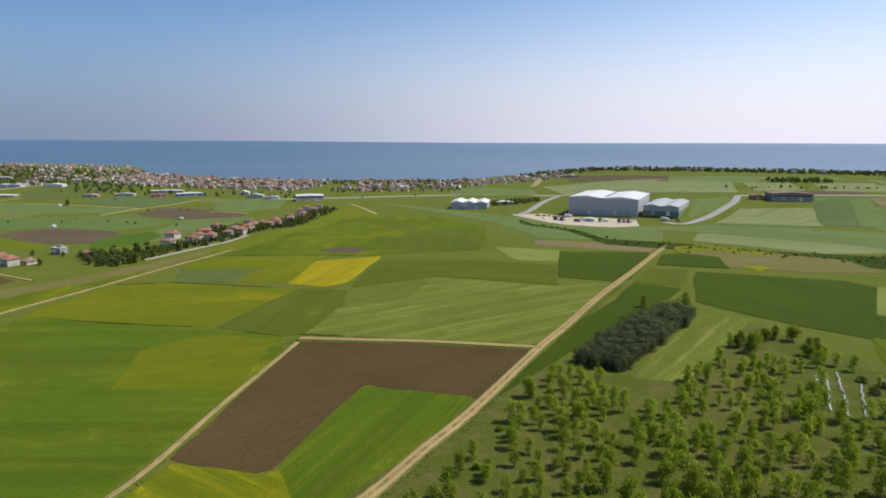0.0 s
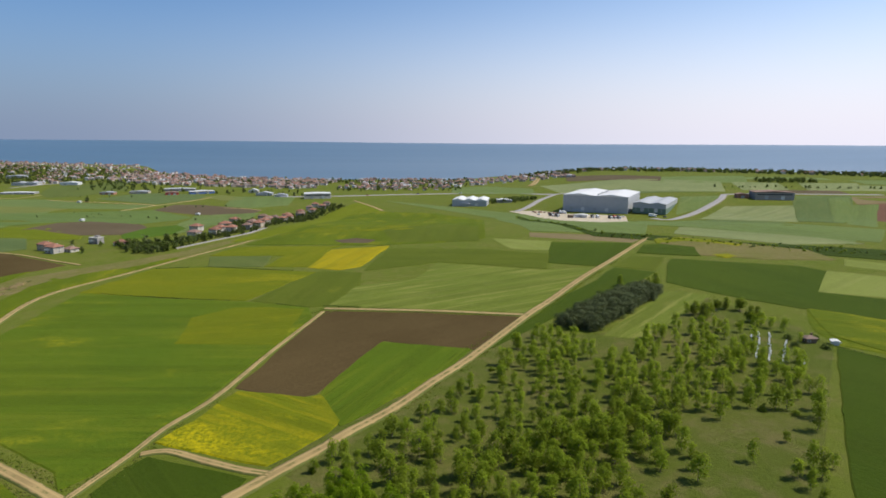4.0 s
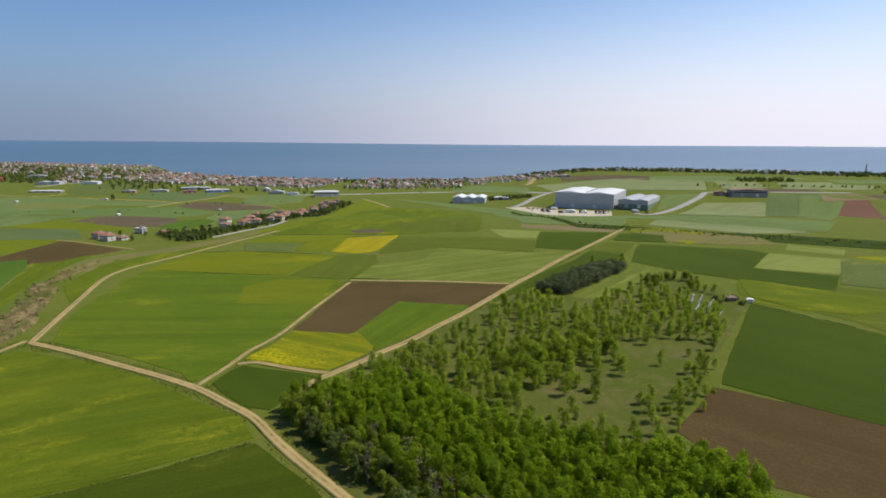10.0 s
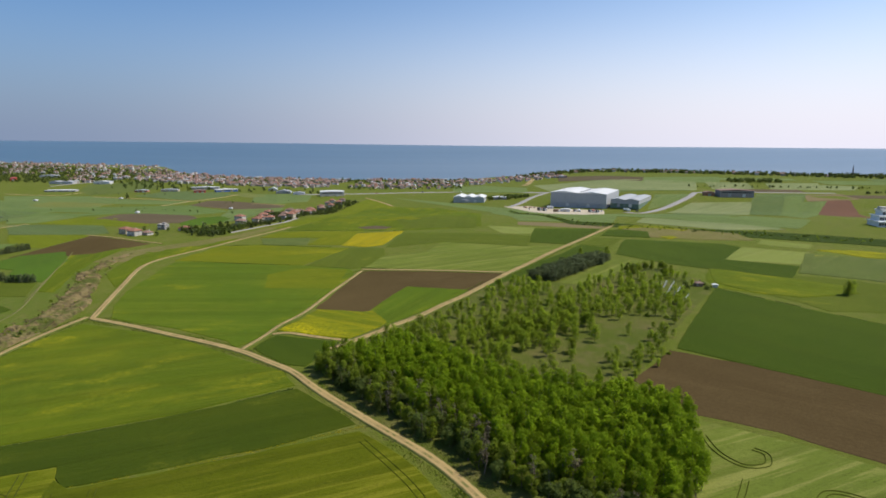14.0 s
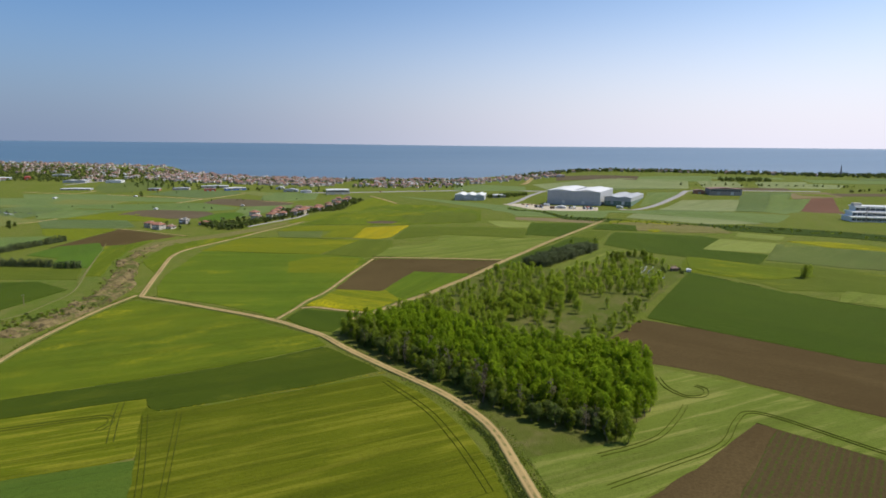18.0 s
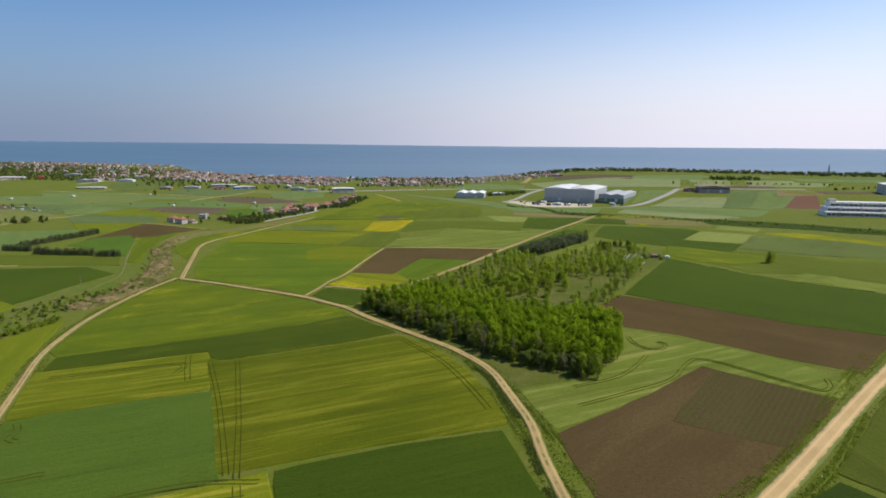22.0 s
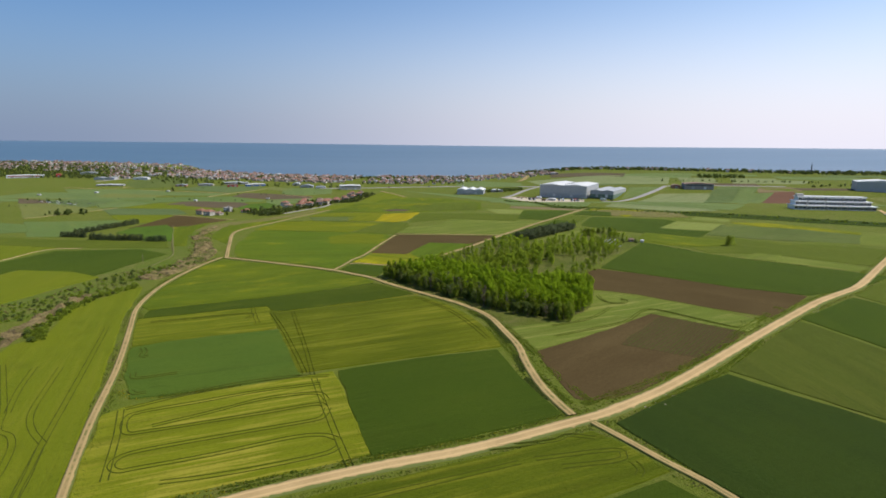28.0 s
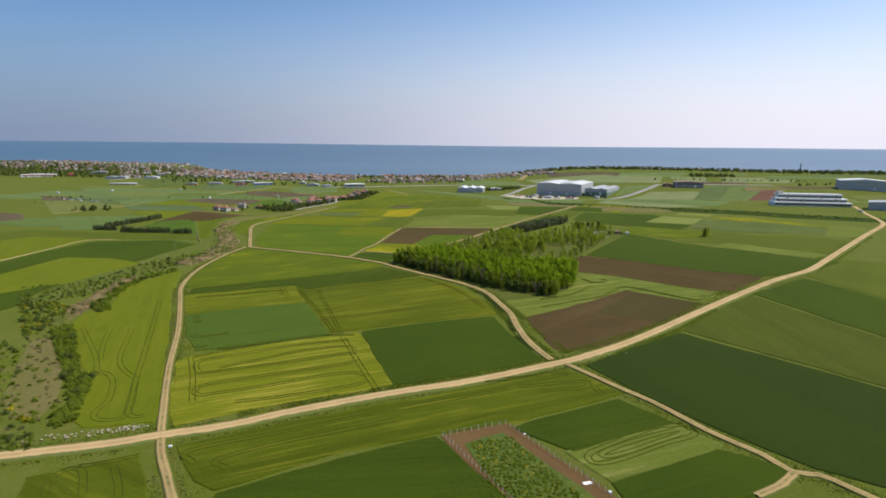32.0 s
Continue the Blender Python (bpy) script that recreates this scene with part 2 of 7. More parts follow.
def grass(name, a, b, dry, much=0.5):
    n = Nodes(name, 0.95, 0.08, haze_sheen=0.115)
    col = n.mix(n.ramp(n.noise(0.02, 5, 0.6), 0.35, 0.65), a, b)
    col = n.mix(n.ramp(n.noise(0.16, 6, 0.65), 0.45, 0.75, 0, much), col, dry)
    col = n.mix(n.ramp(n.noise(0.045, 6, 0.7, None, 0.6), 0.50, 0.66, 0, 0.75 * much), col, tuple(v * 0.95 for v in dry))
    fine = n.noise(1.4, 5, 0.75)
    col = n.mix(1.0, col, n.mix(n.ramp(fine, 0.25, 0.75, 0.65, 1.35), (0, 0, 0), (1, 1, 1)), "MULTIPLY")
    n.done(col, fine, 0.4, 0.9)


grass("verge", (0.086, 0.112, 0.012), (0.100, 0.120, 0.017), (0.142, 0.130, 0.038), 0.55)
grass("meadow", (0.068, 0.089, 0.012), (0.084, 0.096, 0.018), (0.128, 0.112, 0.042), 0.85)
grass("weeds", (0.055, 0.092, 0.010), (0.075, 0.115, 0.025), (0.160, 0.155, 0.030), 0.5)


def dirt_way(name, a, b, green, much):
    """A track: u runs across it, so that grass can keep the middle and the edges."""
    n = Nodes(name, 0.95, 0.12)
    col = n.mix(n.ramp(n.noise(0.08, 5, 0.6), 0.35, 0.65), a, b)
    grit = n.noise(2.5, 5, 0.7)
    col = n.mix(n.ramp(grit, 0.3, 0.75, 0, 0.5), col, tuple(v * 0.7 for v in a))
    sep = n.t.nodes.new("ShaderNodeSeparateXYZ")
    n.t.links.new(n.coord.outputs["UV"], sep.inputs[0])
    u = n.math("ABSOLUTE", n.math("SUBTRACT", sep.outputs[0], 0.5), 0)
    ragged = n.noise(0.35, 5, 0.7)
    edge = n.ramp(n.math("ADD", u, n.math("MULTIPLY", ragged, 0.34)), 0.50, 0.60)
    rut = n.math("MULTIPLY", n.ramp(n.math("ABSOLUTE", n.math("SUBTRACT", u, 0.22), 0), 0.09, 0.02), 0.55)
    col = n.mix(rut, col, tuple(min(0.62, v * 1.22) for v in a))
    mid = n.math("MULTIPLY", n.ramp(u, 0.15, 0.04), n.ramp(ragged, 0.45, 0.62, 0, much))
    col = n.mix(n.math("MAXIMUM", edge, mid), col, green)
    n.done(col, n.math("ADD", grit, u), 0.12, 0.7)


dirt_way("gravel", (0.46, 0.325, 0.158), (0.37, 0.258, 0.122), (0.12, 0.14, 0.04), 0.15)
dirt_way("dirt", (0.345, 0.252, 0.110), (0.255, 0.185, 0.080), (0.10, 0.115, 0.03), 0.9)
dirt_way("worn_path", (0.17, 0.155, 0.060), (0.13, 0.130, 0.045), (0.085, 0.105, 0.02), 0.9)
dirt_way("asphalt", (0.30, 0.29, 0.28), (0.26, 0.25, 0.24), (0.22, 0.20, 0.14), 0.0)


def plain(name, a, b=None, rough=0.7, spec=0.3, metal=0.0, scale=0.6, vary=0.0, bump=0.0):
    """Paint, plaster, metal and the like: two tones of stain at two scales, and a tone for each object."""
    n = Nodes(name, rough, spec, metal)
    b = b or tuple(v * 0.75 for v in a)
    stain = n.noise(scale, 5, 0.65)
    col = n.mix(n.ramp(stain, 0.4, 0.75, 0, 0.7), a, b)
    col = n.mix(n.ramp(n.noise(scale * 6, 4, 0.7), 0.45, 0.8, 0, 0.35), col, tuple(v * 0.85 for v in b))
    if vary:
        tone = n.ramp(n.random(), 0, 1, 1 - vary, 1 + vary)
        col = n.mix(1.0, col, n.mix(tone, (0, 0, 0), (1, 1, 1)), "MULTIPLY")
    n.done(col, stain if bump else None, bump or 0.01)


def mat(name):
    return MATS[name]


water = Nodes("sea_water", 0.28, 0.4)
swell = water.noise(0.02, 6, 0.6, water.turned(20, (1, 3, 1)))
wcol = water.mix(water.ramp(water.noise(0.0016, 4, 0.5, water.turned(10, (0.4, 2.0, 1))), 0.35, 0.65), (0.046, 0.092, 0.136), (0.062, 0.112, 0.158))
water.done(wcol, swell, 1.2, 0.35)


# ---- surfaces of things ----
def leafy(name, a, b, through=0.35):
    """Leaves: a tone for each clump and each plant, and light that comes through."""
    n = Nodes(name, 0.75, 0.12)
    col = n.mix(n.island(), a, b)
    tone = n.ramp(n.random(), 0, 1, 0.72, 1.28)
    col = n.mix(1.0, col, n.mix(tone, (0, 0, 0), (1, 1, 1)), "MULTIPLY")
    n.put(n.bsdf.inputs["Base Color"], col)
    glow = n.t.nodes.new("ShaderNodeBsdfTranslucent")
    n.put(glow.inputs["Color"], col)
    blend = n.t.nodes.new("ShaderNodeMixShader")
    blend.inputs[0].default_value = through
    n.t.links.new(n.bsdf.outputs[0], blend.inputs[1])
    n.t.links.new(glow.outputs[0], blend.inputs[2])
    n.t.links.new(blend.outputs[0], n.t.nodes["Material Output"].inputs["Surface"])


leafy("leaf_bright", (0.240, 0.355, 0.017), (0.330, 0.440, 0.025), 0.8)
leafy("leaf_young", (0.235, 0.320, 0.024), (0.310, 0.390, 0.034), 0.7)
leafy("leaf_mid", (0.205, 0.275, 0.027), (0.275, 0.345, 0.037), 0.68)
leafy("leaf_dark", (0.118, 0.162, 0.036), (0.150, 0.200, 0.044), 0.55)
leafy("leaf_far", (0.105, 0.140, 0.044), (0.150, 0.185, 0.058), 0.5)
leafy("needle", (0.085, 0.110, 0.046), (0.110, 0.135, 0.056), 0.3)
leafy("twig_bare", (0.120, 0.105, 0.062), (0.160, 0.140, 0.085), 0.2)
leafy("blossom", (0.480, 0.380, 0.012), (0.260, 0.260, 0.016), 0.3)
leafy("reed", (0.190, 0.180, 0.062), (0.240, 0.215, 0.085), 0.4)
leafy("weed_leaf", (0.165, 0.220, 0.024), (0.220, 0.265, 0.036), 0.6)
plain("bark", (0.200, 0.165, 0.125), (0.140, 0.112, 0.085), 0.95, 0.1, scale=2, bump=0.05)
plain("plaster_white", (0.55, 0.51, 0.45), (0.42, 0.38, 0.33), 0.85, 0.2, vary=0.2)
plain("plaster_cream", (0.48, 0.41, 0.31), (0.38, 0.32, 0.24), 0.85, 0.2, vary=0.2)
plain("plaster_grey", (0.33, 0.31, 0.29), (0.25, 0.23, 0.22), 0.85, 0.2, vary=0.2)
plain("brick_wall", (0.38, 0.20, 0.13), (0.30, 0.16, 0.11), 0.9, 0.15, vary=0.1)
plain("roof_tile", (0.29, 0.140, 0.095), (0.21, 0.110, 0.080), 0.85, 0.2, vary=0.25, bump=0.06)
plain("roof_old", (0.25, 0.160, 0.125), (0.19, 0.130, 0.105), 0.85, 0.2, vary=0.25, bump=0.06)
plain("sheet_white", (0.64, 0.64, 0.63), (0.52, 0.52, 0.52), 0.5, 0.3, scale=0.15)
plain("sheet_grey", (0.38, 0.39, 0.40), (0.30, 0.31, 0.32), 0.55, 0.3, scale=0.15)
plain("cladding", (0.40, 0.415, 0.43), (0.34, 0.355, 0.37), 0.55, 0.4, scale=0.2)
plain("cladding_blue", (0.08, 0.16, 0.42), (0.06, 0.12, 0.34), 0.5, 0.4, scale=0.2)
plain("cladding_red", (0.50, 0.07, 0.05), (0.40, 0.06, 0.045), 0.5, 0.4, scale=0.2)
plain("cladding_green", (0.14, 0.20, 0.15), (0.11, 0.16, 0.12), 0.6, 0.3, scale=0.2)
plain("concrete", (0.48, 0.46, 0.42), (0.38, 0.36, 0.33), 0.9, 0.2, scale=0.5, bump=0.02)
plain("sheet_rusty", (0.20, 0.14, 0.11), (0.14, 0.10, 0.08), 0.8, 0.2, scale=1.0)
plain("timber", (0.22, 0.16, 0.11), (0.15, 0.11, 0.075), 0.9, 0.15, scale=2)
plain("steel", (0.35, 0.35, 0.36), (0.28, 0.28, 0.29), 0.45, 0.5, 0.7)
plain("paint_white", (0.82, 0.82, 0.80), (0.70, 0.70, 0.68), 0.5, 0.4)
plain("paint_red", (0.42, 0.06, 0.045), (0.32, 0.05, 0.04), 0.45, 0.5)
plain("paint_dark", (0.055, 0.055, 0.06), (0.04, 0.04, 0.045), 0.5, 0.4)
plain("rubber", (0.03, 0.03, 0.03), (0.025, 0.025, 0.025), 0.9, 0.2)
plain("stone_pale", (0.44, 0.37, 0.27), (0.32, 0.27, 0.19), 0.9, 0.2, scale=1.5, vary=0.2, bump=0.05)
plain("rut", (0.054, 0.066, 0.008), (0.040, 0.049, 0.007), 0.95, 0.05, scale=0.4)
glass = Nodes("window_glass", 0.12, 0.6)
glass.done((0.045, 0.055, 0.065))
grass("scrub", (0.076, 0.110, 0.013), (0.092, 0.116, 0.018), (0.140, 0.128, 0.042), 0.6)
bank = Nodes("bank", 0.95, 0.08)
earth = bank.mix(bank.ramp(bank.noise(0.12, 5, 0.65), 0.35, 0.62), (0.215, 0.165, 0.075), (0.110, 0.085, 0.038))
earth = bank.mix(bank.ramp(bank.noise(0.30, 5, 0.7, bank.turned(30, (1, 0.4, 1))), 0.52, 0.68), earth, (0.050, 0.040, 0.024))
earth = bank.mix(bank.ramp(bank.noise(0.09, 6, 0.7), 0.46, 0.62, 0, 0.9), earth, (0.080, 0.098, 0.018))
bank.done(earth, bank.noise(1.2, 6, 0.7), 0.5, 1.0)
grass("scrub_dry", (0.118, 0.116, 0.030), (0.146, 0.126, 0.046), (0.180, 0.142, 0.066), 0.7)


def island_paint(name, a, b, rough=0.85):
    """Plaster and tiles of far houses: each island of the mesh has a tone of its own."""
    n = Nodes(name, rough, 0.2)
    col = n.mix(n.island(), a, b)
    n.done(n.mix(n.ramp(n.noise(0.8, 4, 0.6), 0.4, 0.8, 0, 0.4), col, tuple(v * 0.7 for v in b)))


island_paint("far_white", (0.72, 0.70, 0.66), (0.36, 0.34, 0.32))
island_paint("far_cream", (0.46, 0.39, 0.31), (0.30, 0.26, 0.22))
island_paint("far_roof", (0.30, 0.155, 0.112), (0.20, 0.125, 0.100))
island_paint("far_roof_old", (0.27, 0.19, 0.155), (0.20, 0.150, 0.130))

# ---- ground ----
def step(a, b, v):
    q = np.clip((v - a) / (b - a), 0, 1)
    return q * q * (3 - 2 * q)


def land(x, y):
    """The height of the land at a place: a gentle cross slope, a stream valley and the rise to the coast."""
    return (6.5 * np.tanh(x / 260) - 10 * step(470, 620, y) + 10 * step(620, 760, y) * step(60, 260, x)
            + 10 * step(760, 1050, y) * step(0, 400, x) + 4 * step(900, 1300, y) * step(0, -500, x)
            + 10 * step(1200, 1550, y) * step(-500, -750, x))


COAST_X = [-2600, -1480, -1120, -1000, -840, -700, -520, -380, -290, -100, 0, 120, 360, 700, 2600]
COAST_Y = [1750, 1720, 1640, 1570, 1370, 1300, 1265, 1240, 1290, 1290, 1420, 1500, 1330, 1200, 1200]
SEA = -21.0


def shore(x):
    return np.interp(x, COAST_X, COAST_Y)


def gz(x, y):
    return land(x, y) - 40 * step(0, 45, y - shore(x))


def mesh_of(name, verts, faces, material, smooth=False):
    me = bpy.data.meshes.new(name)
    me.from_pydata(verts, [], faces)
    me.materials.append(material)
    if smooth:
        me.shade_smooth()
    me.update()
    return me


def quads_of(name, verts, material):
    """A mesh of loose quads, four corners each."""
    n = len(verts) // 4
    me = bpy.data.meshes.new(name)
    me.vertices.add(4 * n)
    me.vertices.foreach_set("co", np.ascontiguousarray(verts, dtype=np.float32).ravel())
    me.loops.add(4 * n)
    me.loops.foreach_set("vertex_index", np.arange(4 * n, dtype=np.int32))
    me.polygons.add(n)
    me.polygons.foreach_set("loop_start", np.arange(0, 4 * n, 4, dtype=np.int32))
    me.materials.append(material)
    me.update(calc_edges=True)
    return me


def sheet(name, xs, ys, height, material):
    X, Y = np.meshgrid(xs, ys)
    Z = height(X, Y)
    verts = np.stack([X.ravel(), Y.ravel(), Z.ravel()], -1).tolist()
    w = len(xs)
    faces = [(j * w + i, j * w + i + 1, (j + 1) * w + i + 1, (j + 1) * w + i) for j in range(len(ys) - 1) for i in range(w - 1)]
    return new(name, mesh_of(name, verts, faces, material, True))


ground = sheet("ground", np.arange(-1900, 1901, 15.0), np.arange(-520, 1921, 15.0), gz, mat("verge"))
tagged(ground, "green and dry grass land falling gently to the coast", "ground", kind="structure")
# the far water climbs a little to meet the horizon of the eye
sea = sheet("water", np.linspace(-4900, 4900, 41), np.concatenate([np.linspace(1150, 2600, 12), np.linspace(2800, 4700, 20)]),
            lambda x, y: SEA + 80.0 * step(2400, 5200, np.hypot(x, y)) + 0 * x, mat("sea_water"))
tagged(sea, "calm blue sea reaching the horizon", "sea", kind="structure")

FIELD_COUNT = 0


def outline(pts, pace, jitter, seed):
    """The edge of a field, walked in short steps that wander a little."""
    out = []
    for k, (x, y) in enumerate(pts):
        u, v = pts[(k + 1) % len(pts)]
        far = math.hypot(u - x, v - y)
        n = max(1, int(far / pace))
        for i in range(n):
            a = x + (u - x) * i / n
            b = y + (v - y) * i / n
            w = noise.noise_vector(Vector((a * 0.09, b * 0.09, seed * 7.3))) * jitter
            out.append((a + w.x, b + w.y))
    return out


def drawn_in(edge, by):
    """The same edge, drawn in by a width."""
    area = sum(edge[k - 1][0] * edge[k][1] - edge[k][0] * edge[k - 1][1] for k in range(len(edge)))
    turn = 1 if area > 0 else -1
    out = []
    for k, (x, y) in enumerate(edge):
        (a, b), (c, d) = edge[k - 1], edge[(k + 1) % len(edge)]
        u, v = c - a, d - b
        far = math.hypot(u, v) or 1.0
        out.append((x - turn * v / far * by, y + turn * u / far * by))
    return out


def field(pts, material, high, label, category="field", name="field", rows=None):
    """A crop or bare field: a draped slab with an irregular edge."""
    global FIELD_COUNT
    FIELD_COUNT += 1
    top = high + FIELD_COUNT * 0.001
    far = min(math.hypot(x, y + 170) for x, y in pts)
    pace = 5 if far < 300 else 12
    edge = drawn_in(outline(pts, pace, 0.9 if far < 300 else 1.5, FIELD_COUNT), -1.6)
    bm = bmesh.new()
    foot = [bm.verts.new((x, y, 0)) for x, y in edge]
    rim = [bm.verts.new((x, y, 0)) for x, y in drawn_in(edge, 0.7 if far < 300 else 1.4)]
    f = bm.faces.new(rim)
    for k in range(len(edge)):
        bm.faces.new((foot[k - 1], foot[k], rim[k], rim[k - 1]))
    bmesh.ops.triangulate(bm, faces=[f])
    xs, ys = [p[0] for p in edge], [p[1] for p in edge]
    cell = 24 if far < 500 else 48
    for axis, lo, hi in ((0, min(xs), max(xs)), (1, min(ys), max(ys))):
        v = math.floor(lo / cell) * cell + cell
        while v < hi:
            co, no = [0, 0, 0], [0, 0, 0]
            co[axis], no[axis] = v, 1
            bmesh.ops.bisect_plane(bm, geom=bm.verts[:] + bm.edges[:] + bm.faces[:], plane_co=co, plane_no=no)
            v += cell
    for v in bm.verts:
        v.co.z = float(gz(v.co.x, v.co.y)) + (-0.15 if v.is_boundary else top)
    bmesh.ops.recalc_face_normals(bm, faces=bm.faces[:])
    me = bpy.data.meshes.new(name)
    bm.to_mesh(me)
    bm.free()
    me.materials.append(mat(material))
    row_map(me, edge, rows)
    return tagged(new(name, me), label, category, kind="structure")


def row_map(me, edge, rows=None):
    """Lays the map of a field so that v runs along its rows, which follow its longer axis."""
    e = np.array(edge)
    mid = e.mean(0)
    turn = np.linalg.eigh(np.cov((e - mid).T))[1][:, 1]
    if rows is not None:
        turn = np.array([math.cos(radians(rows)), math.sin(radians(rows))])
    lay = me.uv_layers.new(name="UVMap")
    co = np.array([v.co[:2] for v in me.vertices]) - mid
    v = co @ turn
    u = co @ np.array([turn[1], -turn[0]])
    idx = np.array([loop.vertex_index for loop in me.loops])
    lay.data.foreach_set("uv", np.stack([u[idx] + mid[0], v[idx] + mid[1]], -1).ravel())


def smooth_line(pts, pace=4.0):
    """A curve through the points (Catmull-Rom)."""
    p = [Vector((x, y, 0)) for x, y in pts]
    p = [2 * p[0] - p[1]] + p + [2 * p[-1] - p[-2]]
    out = []
    for i in range(1, len(p) - 2):
        a, b, c, d = p[i - 1], p[i], p[i + 1], p[i + 2]
        n = max(2, int((c - b).length / pace))
        for k in range(n):
            t = k / n
            out.append(0.5 * ((2 * b) + (c - a) * t + (2 * a - 5 * b + 4 * c - d) * t * t + (3 * b - a - 3 * c + d) * t ** 3))
    out.append(p[-2])
    return out


TRACK_COUNT = 0
WAYS = []


def track(pts, wide, material, label, name="dirt_track", lift=0.42):
    """A road or track: a draped ribbon with worn edges, ruts and a crown."""
    global TRACK_COUNT
    TRACK_COUNT += 1
    line = smooth_line(pts, 4.0)
    WAYS.append((np.array([p[:2] for p in smooth_line(pts, 1.5)]), wide / 2))
    cols = (-0.5, -0.42, -0.2, 0.0, 0.2, 0.42, 0.5)
    drop = (-0.5, -0.02, -0.06, 0.02, -0.06, -0.02, -0.5)
    verts, faces, uvs = [], [], []
    run = 0.0
    for i, c in enumerate(line):
        d = (line[min(i + 1, len(line) - 1)] - line[max(i - 1, 0)]).normalized()
        side = Vector((d.y, -d.x, 0))
        run += (c - line[i - 1]).length if i else 0
        for k, u in enumerate(cols):
            w = wide * (1 + 0.10 * noise.noise(Vector((c.x * 0.15, c.y * 0.15, k + TRACK_COUNT)))) * 1.04
            q = c + side * u * w
            verts.append((q.x, q.y, float(gz(q.x, q.y)) + lift + drop[k] + TRACK_COUNT * 0.002))
            uvs.append((u + 0.5, run / 10))
    m = len(cols)
    for i in range(len(line) - 1):
        for k in range(m - 1):
            faces.append((i * m + k, i * m + k + 1, (i + 1) * m + k + 1, (i + 1) * m + k))
    me = mesh_of(name, verts, faces, mat(material), True)
    lay = me.uv_layers.new(name="UVMap")
    for loop in me.loops:
        lay.data[loop.index].uv = uvs[loop.vertex_index]
    me.flip_normals() if me.polygons[0].normal.z < 0 else None
    return tagged(new(name, me), label, "road", kind="structure")



# fields
field([(-230, -150), (-132, -179), (-112, -194), (-100, -205), (-160, -235), (-240, -235)], "scrub", 0.02, "rough scrub land beside the gravel road", "scrub land", "scrub_land")
field([(-262, -90), (-206, -50), (-190, 30), (-200, 110), (-250, 195), (-275, 240), (-300, 200), (-262, 110), (-262, 0)], "scrub", 0.02, "rough grass along the stream", "scrub land", "scrub_land")
field([(-54, 87), (-38, 113), (-11, 153), (16, 197), (24, 179), (46, 184), (71, 208), (98, 248), (121, 196), (122, 171), (79, 94), (66, 65), (51, 42), (49, 25), (41, 7), (13, 40), (-27, 67)], "meadow", 0.05, "orchard meadow of dry grass")
field([(-57, 47), (-25, 15), (-8, -3), (13, -24), (41, -38), (56, -16), (66, 12), (64, 16), (50, 20), (20, 0), (0, 20), (-40, 52)], "meadow", 0.04, "shaded grass floor of the wood", "grass", "grass_floor")
field([(-57, 50), (-25, 18), (-8, 0), (13, -20), (41, -33), (58, -12), (57, -20), (45, -40), (30, -46), (21, -50), (14, -40), (6, -21), (-7, -6), (-23, 10), (-39, 26)], "meadow", 0.1, "rough brownish grass between track and wood", "grass", "rough_grass")
field([(-175, 93), (-140, 83), (-115, 73), (-90, 58), (-66, 44), (-58, 34), (-86, 11), (-124, -10), (-154, -28), (-160, -23), (-169, 4), (-175, 37), (-178, 67)], "crop_mid", 0.225, "yellow-green young wheat field below the track", rows=27)
field([(-153, -30), (-122, -13), (-85, 8), (-55, 30), (-31, 8), (-53, -7), (-91, -27), (-99, -18), (-148, -42)], "crop_weedy", 0.203, "dark green strip of young crop", rows=28)
field([(-149, -45), (-99, -21), (-82, -54), (-106, -65), (-130, -79)], "crop_striped", 0.225, "light green striped wheat field with turning lines", rows=26)
field([(-129, -81), (-105, -67), (-80, -56), (-59, -95), (-54, -105), (-73, -114), (-89, -122), (-100, -126), (-113, -109)], "crop_blue", 0.225, "blue-green wheat field with curved tramlines", rows=27)
field([(-95, -26), (-89, -30), (-52, -11), (-28, 3), (-10, -14), (1, -32), (9, -50), (14, -66), (15, -72), (-19, -85), (-50, -100), (-54, -102), (-78, -56)], "crop_patchy", 0.225, "light green wheat field with long stripes", rows=28)
field([(-101, -139), (-98, -133), (-73, -119), (-43, -102), (-19, -155), (-34, -163), (-57, -174), (-75, -187), (-82, -176)], "crop_straw", 0.225, "yellowish striped wheat field with dark tramlines", rows=27)
field([(-40, -101), (-14, -87), (14, -77), (21, -103), (32, -129), (16, -139), (-6, -150), (-17, -155)], "crop_dark", 0.27, "dark green barley field", rows=26)
field([(66, 16), (89, 3), (111, -15), (127, -32), (116, -48), (84, -23), (59, -49), (29, -73), (23, -55), (21, -48), (30, -44), (44, -39), (55, -23)], "crop_light", 0.18, "light green field bending round bare soil")
field([(83, -25), (88, -28), (114, -50), (100, -66), (87, -81), (79, -89), (58, -111), (42, -119), (39, -118), (30, -78), (58, -52)], "soil", 0.12, "brown bare soil with faint rows")
field([(88, -29), (114, -50), (87, -80), (63, -67), (72, -53)], "soil_rows", 0.18, "brown soil with rows of young green plants", rows=56)
field([(75, 73), (108, 53), (140, 28), (168, 12), (135, -26), (111, -9), (86, 12), (65, 22), (56, 44)], "soil", 0.12, "brown freshly ploughed field")
field([(125, 171), (160, 124), (177, 105), (221, 73), (235, 60), (209, 36), (171, 14), (140, 28.5), (107, 54.5), (79, 77)], "crop_dark", 0.225, "dark green crop field beyond the orchard")
field([(188, 127), (199, 126), (234, 92), (242, 80), (225, 77), (179, 111)], "crop_light", 0.18, "pale green strip of crop")
